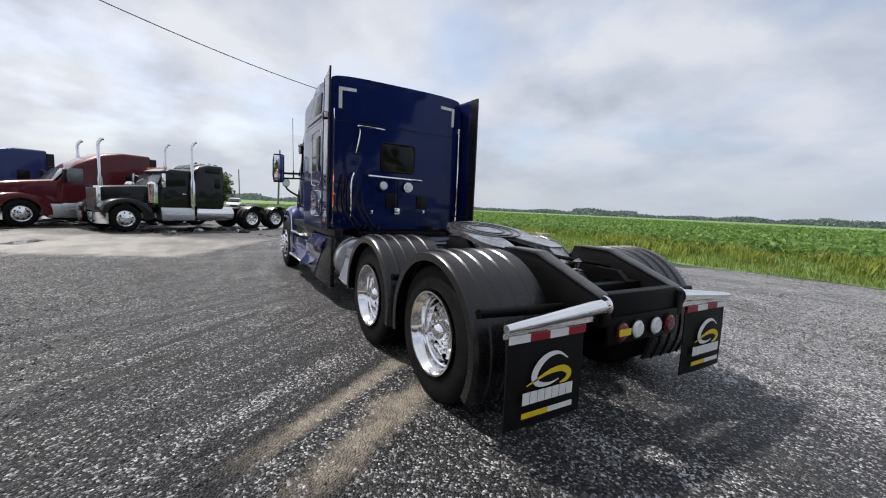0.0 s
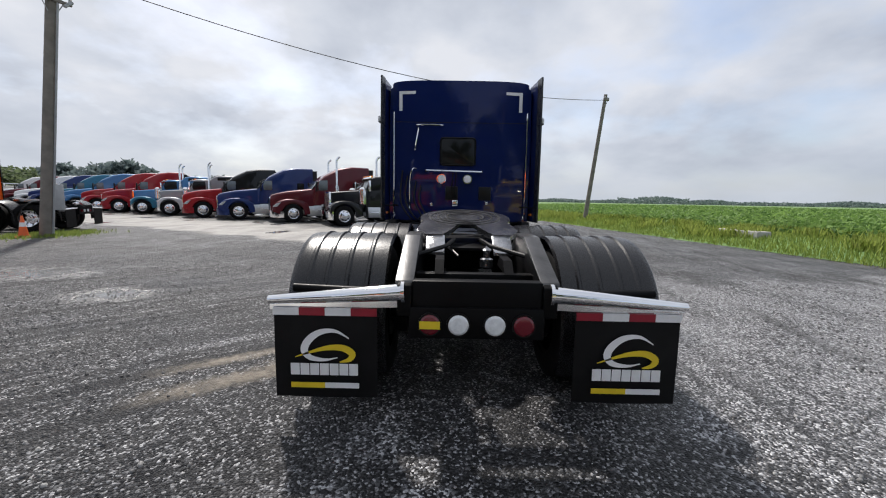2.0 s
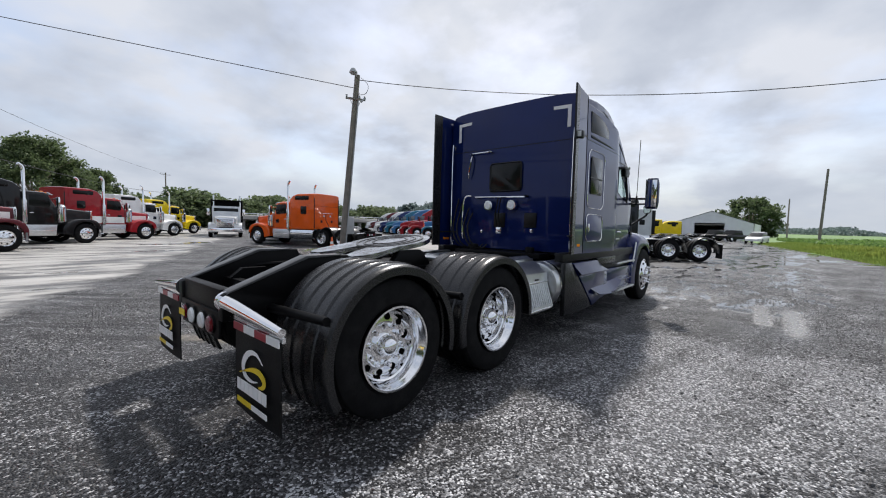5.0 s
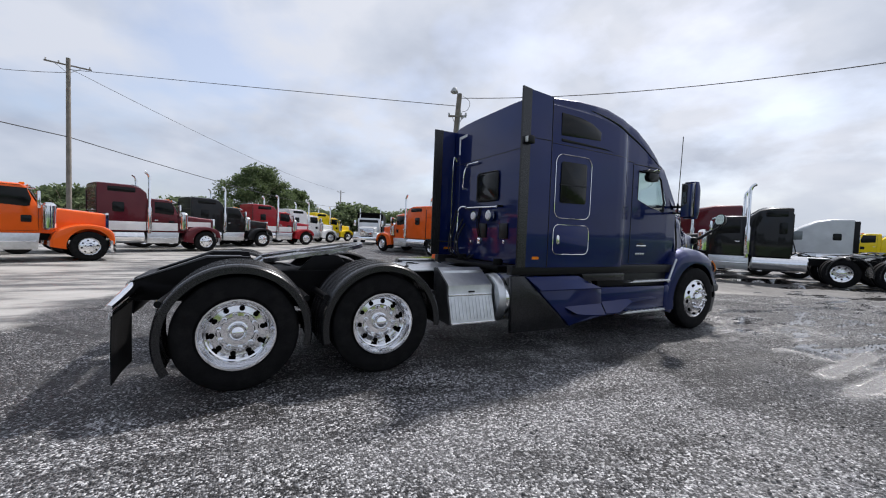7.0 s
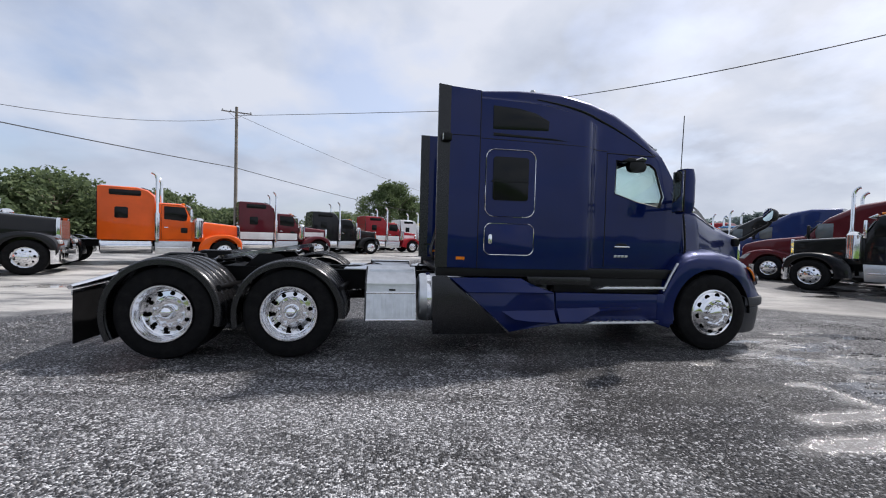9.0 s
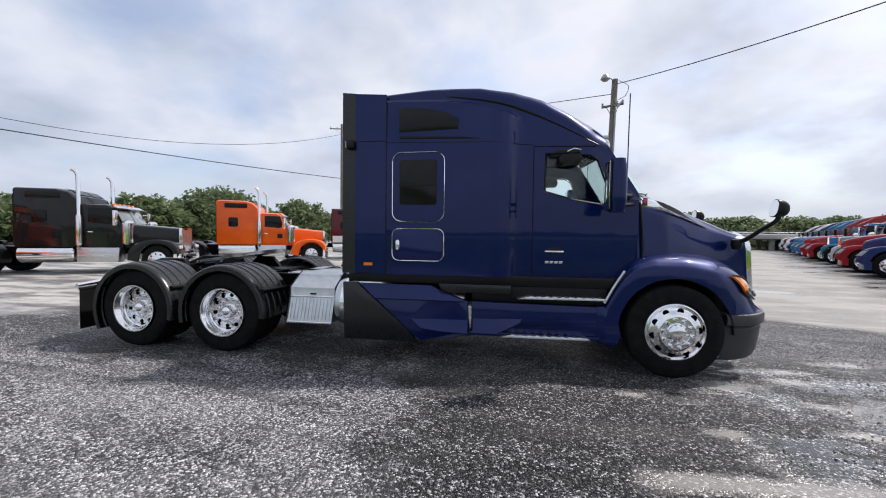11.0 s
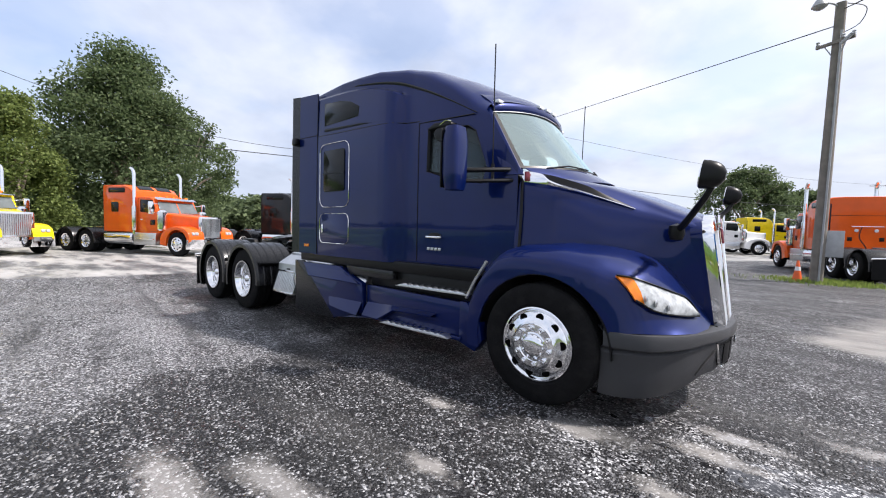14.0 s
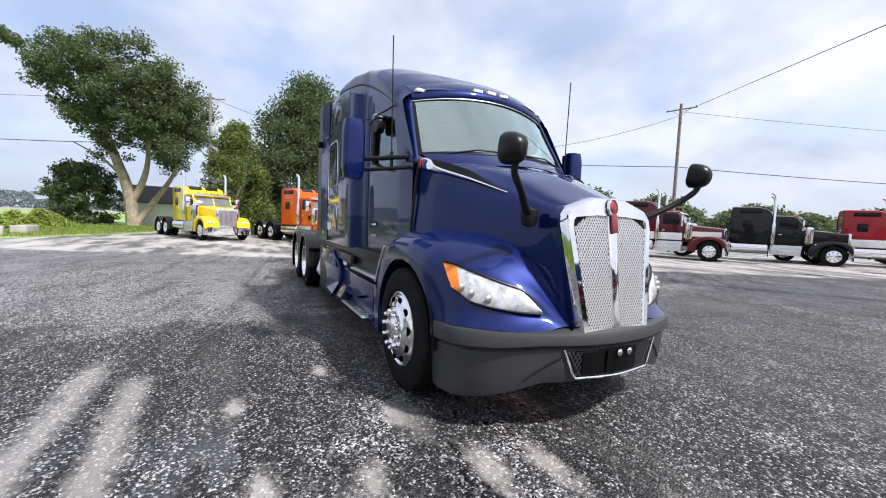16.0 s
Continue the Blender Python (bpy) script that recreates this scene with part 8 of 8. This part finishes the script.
    c = cl[pick, :3] + o
    c = c[c[:, 2] > 0.15]
    v, f = quads(c, size, rng, 1.4, 1.0)
    part("crown", raw_mesh("crown", v, f, leaf), None, T)
    return T


tree((-33.8, -11.2), 15.4, 5.8, 11, LEAF, -2.6, 0.36, 80000, 0.10, "large wind-blown tree with pale forked trunks", limbs=15, stout=0.7, blown=True).scale = (1.18, 1.18, 1.18)
tree((-36.5, -15.2), 6.2, 2.8, 12, LEAF, 0, 0.1, 12000, 0.13, "low dark green tree behind the forked one")
tree((-26.5, 2.6), 13.0, 6.2, 13, LEAF, 0, 0.12, 80000, 0.115, "tall dense green tree behind the parked trucks", conic=True, limbs=16)
tree((-31.0, 7.0), 11.5, 4.8, 14, LEAF, 0, 0.12, 34000, 0.13, "tall dense green tree behind the parked trucks")
tree((-22.0, -2.9), 7.6, 2.7, 15, CEDAR, 0, 0.0, 30000, 0.095, "bushy green cedar beside the yellow truck", conic=True)
tree((-36.0, 46.0), 8.2, 6.5, 16, MIDHAZELEAF, 0, 0.05, 9000, 0.30, "wide rounded green tree past the yard")
tree((-27.0, 52.0), 7.0, 5.0, 17, MIDHAZELEAF, 0, 0.05, 7000, 0.30, "wide rounded green tree past the yard")
tree((3.2, 115.0), 18.0, 9.5, 18, LEAF, 0, 0.06, 30000, 0.32, "large rounded tree beyond the rows of trucks")
tree((14.0, 122.0), 13.0, 5.5, 19, LEAF, 0, 0.1, 16000, 0.30, "medium green tree beyond the rows of trucks")
tree((118.0, 3.5), 10.0, 6.5, 20, LEAF, 0, 0.12, 8000, 0.4, "green tree behind the white shelter")
BELT = tree((-20.0, 62.0), 6.0, 5.0, 21, MIDHAZELEAF, 0, 0.05, 4200, 0.31, "low green tree of the belt behind the yard", "belt of trees")
rb = random.Random(8)
for k in range(58):
    a = radians(52 + 128 * k / 57 + rb.uniform(-1, 1))
    d = rb.uniform(72, 96) if math.degrees(a) < 118 else rb.uniform(58, 76)
    x, y = 4 + d * math.cos(a), -2 + d * math.sin(a)
    if abs(x - 3) < 8 and y > 100: continue
    t = copy_thing(BELT, pose(x, y, 0, 0, 0, rb.uniform(0, 360)))
    s = rb.uniform(0.62, 1.12)
    t.scale = (s * rb.uniform(1.0, 1.5), s * rb.uniform(1.0, 1.5), s)
HILL = tree((92.0, 78.0), 9.5, 8.0, 22, FARHAZELEAF, 0, 0.02, 3200, 0.68, "hazy grey-green tree in the distance", "distant trees")
for k in range(26):
    a = radians(30 + 24 * k / 25)
    d = rb.uniform(118, 150)
    t = copy_thing(HILL, pose(d * math.cos(a), d * math.sin(a), 0, 0, 0, rb.uniform(0, 360)))
    s = rb.uniform(0.55, 1.0)
    t.scale = (s, s, s * (1.0 if abs(math.degrees(a) - 41) < 6 else 0.75))


def far_woods():
    """The low line of woods round the horizon, as clumps of leaves."""
    rng = np.random.default_rng(4)
    n = 52000
    a = np.radians(rng.uniform(-180, 30, n))
    d = rng.uniform(520, 640, n)
    h = 3.5 + 3.5 * np.abs(np.sin(a * 9.0)) * np.abs(np.sin(a * 31 + 1)) + 3.0 * (np.sin(a * 14 + 2) > 0.55)
    h = np.where(a < np.radians(-150), h * 2.4, h)
    z = rng.uniform(0, 1, n) ** 0.8 * h
    # their haze is only the greyed leaf colour
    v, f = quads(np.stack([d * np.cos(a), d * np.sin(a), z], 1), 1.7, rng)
    tagged(part("far_woods", raw_mesh("far_woods", v, f, FARHAZELEAF), None), "line of distant woods beyond the field, haze put into the colour", "woods", kind="stuff")


far_woods()


def verge_y(x):
    return -11.0 + 0.165 * x


def field():
    # the sown field: a sheet raised over the ground, roughened by its plant rows
    xs = [-60, -30] + [-20 + 1.0 * k for k in range(95)] + [90, 120, 160, 220, 320, 480, 700, 1100, 1800]
    offs = [0.0, 0.25, 0.6, 1.0, 1.6] + [2.2 + 0.8 * k for k in range(40)] + [40, 50, 65, 90, 130, 200, 320, 520, 900, 1600]
    rng = np.random.default_rng(6)
    rows = []
    for o in offs:
        row = []
        for x in xs:
            e = verge_y(x) if x < 220 else verge_y(220)
            hgt = 0.012 if o == 0 else min(0.30, 0.10 * o)
            if o > 4: hgt = 0.30 + 0.10 * (rng.uniform() - 0.5) + 0.02 * min(20, o - 4)
            row.append((x + rng.uniform(-0.1, 0.1), e - o + (rng.uniform(-0.25, 0.25) if o == 0 else 0), hgt))
        rows.append(row)
    bm = bmesh.new()
    skin(bm, rows)
    tagged(part("field", bm, FIELD), "green crop field stretching to the horizon", "field", kind="structure")
    # crop plants and verge grass
    n = 78000
    o = 4.0 + 46 * rng.uniform(0, 1, n) ** 1.7
    x = rng.uniform(-8, 75, n)
    o = np.round(o / 0.76) * 0.76 + rng.normal(0, 0.10, n)
    y = -11.0 + 0.165 * x - o
    z = 0.30 + 0.02 * np.clip(o - 4, 0, 20) + rng.uniform(0.0, 0.42, n)
    v, f = quads(np.stack([x, y, z], 1), 0.115, rng, 1.5, 1.2)
    tagged(part("crop_plants", raw_mesh("crop_plants", v, f, CROP), None), "rows of leafy green crop plants", "crop", kind="stuff")


def blades(name, x, y, z0, height, rng, mat, label, width=0.02):
    n = len(x)
    a = rng.uniform(0, 2 * math.pi, n)
    h = height * rng.uniform(0.5, 1.25, n)
    lean = rng.uniform(0.0, 0.5, n) * h
    dx, dy = np.cos(a), np.sin(a)
    b = rng.uniform(0, 2 * math.pi, n)
    p = np.stack([x, y, z0], 1)
    w = np.stack([-dy, dx, np.zeros(n)], 1) * width
    mid = p + np.stack([dx * lean * 0.35, dy * lean * 0.35, h * 0.6], 1)
    tip = p + np.stack([dx * lean, dy * lean, h], 1)
    v = np.stack([p - w, p + w, mid + w * 0.8, tip, mid - w * 0.8], 1).reshape(-1, 3)
    f = np.arange(5 * n).reshape(n, 5)
    return tagged(part(name, raw_mesh(name, v, f, mat), None), label, "grass", kind="stuff")


field()
rg = np.random.default_rng(9)
n = 64000
gx_ = rg.uniform(-6, 62, n)
go = 4.8 * rg.uniform(0, 1, n) ** 1.15
gh = np.clip(0.10 * go, 0.0, 0.30)
blades("verge_grass", gx_, -11.0 + 0.165 * gx_ - go + rg.normal(0, 0.10, n), gh - 0.02, 0.17, rg, GRASS, "tall rough grass along the field verge", 0.012)
# taller tufts of weeds scattered through the verge
tx = rg.uniform(-5, 45, 170)
to = rg.uniform(0.9, 4.6, 170)
pick = rg.integers(0, 170, 15000)
gx_ = tx[pick] + rg.normal(0, 0.22, 15000)
go = np.clip(to[pick] + rg.normal(0, 0.20, 15000), 0.2, 6)
blades("verge_weeds", gx_, -11.0 + 0.165 * gx_ - go, np.clip(0.10 * go, 0.0, 0.30) - 0.02, 0.36, rg, WEED, "tufts of taller yellow-green weeds in the verge", 0.022)
# west verge: turf with tall weeds
bm = bmesh.new()
turf = [(-13.0, -11.8), (-18.0, -9.6), (-22.5, -8.0), (-24.0, -5.0), (-40.0, 6.0), (-120.0, 30.0), (-300.0, -40.0), (-120.0, -160.0), (-10.0, -60.0), (-9.0, -16.0)]
slab(bm, turf, -0.02, 0.03, 0, "xy")
tagged(part("turf", bm, TURF), "rough green turf beside the paved yard", "grass", kind="structure")
n = 30000
gx_ = rg.uniform(-34, -11, n)
gy_ = rg.uniform(-26, -8.0, n)
keep = gy_ < np.interp(gx_, [-34, -22.5, -18, -13, -11], [-6.0, -8.2, -9.8, -12.0, -14.0])
blades("turf_grass", gx_[keep], gy_[keep], np.full(keep.sum(), 0.02), 0.15, rg, GRASS, "mown grass of the west verge", 0.02)
n = 14000
bush = rg.integers(0, 9, n)
bx0, by0, bh = rg.uniform(-28.5, -21.5, 9), rg.uniform(-15.2, -13.2, 9), rg.uniform(0.55, 1.25, 9)
wz = rg.uniform(0, 1, n) ** 0.8
wv, wf = quads(np.stack([bx0[bush] + rg.normal(0, 0.55, n) * (1.15 - wz), by0[bush] + rg.normal(0, 0.5, n) * (1.15 - wz), 0.04 + bh[bush] * wz], 1), 0.075, rg, 1.3, 1.4)
tagged(part("tall_weeds", raw_mesh("tall_weeds", wv, wf, WEED), None), "clumps of tall yellow-green weeds in the turf", "weeds", kind="stuff")
n = 2500
gx_ = rg.normal(9.8, 0.7, n); gy_ = rg.normal(13.5, 0.5, n)
blades("pole_grass", gx_, gy_, np.full(n, 0.0), 0.10, rg, GRASS, "thin dry grass round the pole's foot", 0.012)


# loose stones on the yard round the truck
def stones():
    rng = np.random.default_rng(2)
    n = 44000
    a = rng.uniform(0, 2 * math.pi, n)
    r = 1 + 0.75 * np.sqrt(rng.uniform(0, 1, n))
    x = 3.4 + 6.6 * np.cos(a) * r * rng.uniform(0.6, 1.05, n)
    y = 4.8 * np.sin(a) * r * rng.uniform(0.5, 1.05, n)
    keep = (0.894 * x - 0.447 * y < 5.6) | (y < 0.4)
    keep &= (0.423 * y - 0.906 * x < 2.8)
    # none on the bare worn ruts
    keep &= ~((np.abs(y + 3.25) < 0.42) & (x > 5.1) & (x < 8.1))
    x, y, a = x[keep], y[keep], a[keep]
    n = len(x)
    s = 0.0045 + 0.0085 * rng.uniform(0, 1, n) ** 2.2
    cube = np.array([[-1, -1, -0.6], [1, -1, -0.6], [1, 1, -0.6], [-1, 1, -0.6], [-0.7, -0.6, 0.7], [0.6, -0.75, 0.8], [0.7, 0.65, 0.6], [-0.6, 0.7, 0.75]])
    v = cube[None] * s[:, None, None] * rng.uniform(0.6, 1.3, (n, 8, 3))
    c, q = np.cos(a * 7)[:, None], np.sin(a * 7)[:, None]
    vx = v[:, :, 0] * c - v[:, :, 1] * q + x[:, None]
    vy = v[:, :, 0] * q + v[:, :, 1] * c + y[:, None]
    vz = v[:, :, 2] + (s * 0.35)[:, None]
    vv = np.stack([vx, vy, vz], 2).reshape(-1, 3)
    fc = np.array([[4, 5, 6, 7], [0, 1, 5, 4], [1, 2, 6, 5], [2, 3, 7, 6], [3, 0, 4, 7]])
    f = (fc[None] + 8 * np.arange(n)[:, None, None]).reshape(-1, 4)
    tagged(part("loose_gravel", raw_mesh("loose_gravel", vv, f, STONE), None), "loose grey crushed stones over the yard", "gravel", kind="stuff")


def stone_material():
    m, nt, b = tree_of("crushed_stone")
    geo = nt.nodes.new("ShaderNodeNewGeometry")
    r = ramp_node(nt, geo.outputs["Random Per Island"], [(0.0, (0.012, 0.012, 0.013)), (0.60, (0.04, 0.04, 0.043)), (0.85, (0.18, 0.18, 0.18)), (1.0, (0.42, 0.42, 0.41))])
    n = noise_node(nt, 60, 3)
    mx = nt.nodes.new("ShaderNodeMix"); mx.data_type = "RGBA"; mx.inputs["Factor"].default_value = 0.3
    r2 = ramp_node(nt, n.outputs[0], [(0.3, (0.02, 0.02, 0.02)), (0.7, (0.2, 0.2, 0.2))])
    nt.links.new(r.outputs[0], mx.inputs["A"]); nt.links.new(r2.outputs[0], mx.inputs["B"])
    nt.links.new(mx.outputs["Result"], b.inputs["Base Color"])
    b.inputs["Roughness"].default_value = 0.55
    return m


STONE = stone_material()
stones()
bmg = bmesh.new()
bx(bmg, -2500, 2500, -2500, 2500, -0.5, 0.0)
tagged(part("ground", bmg, ground_material()), "dark wet gravel yard with pale silt and puddles", "ground", kind="structure")
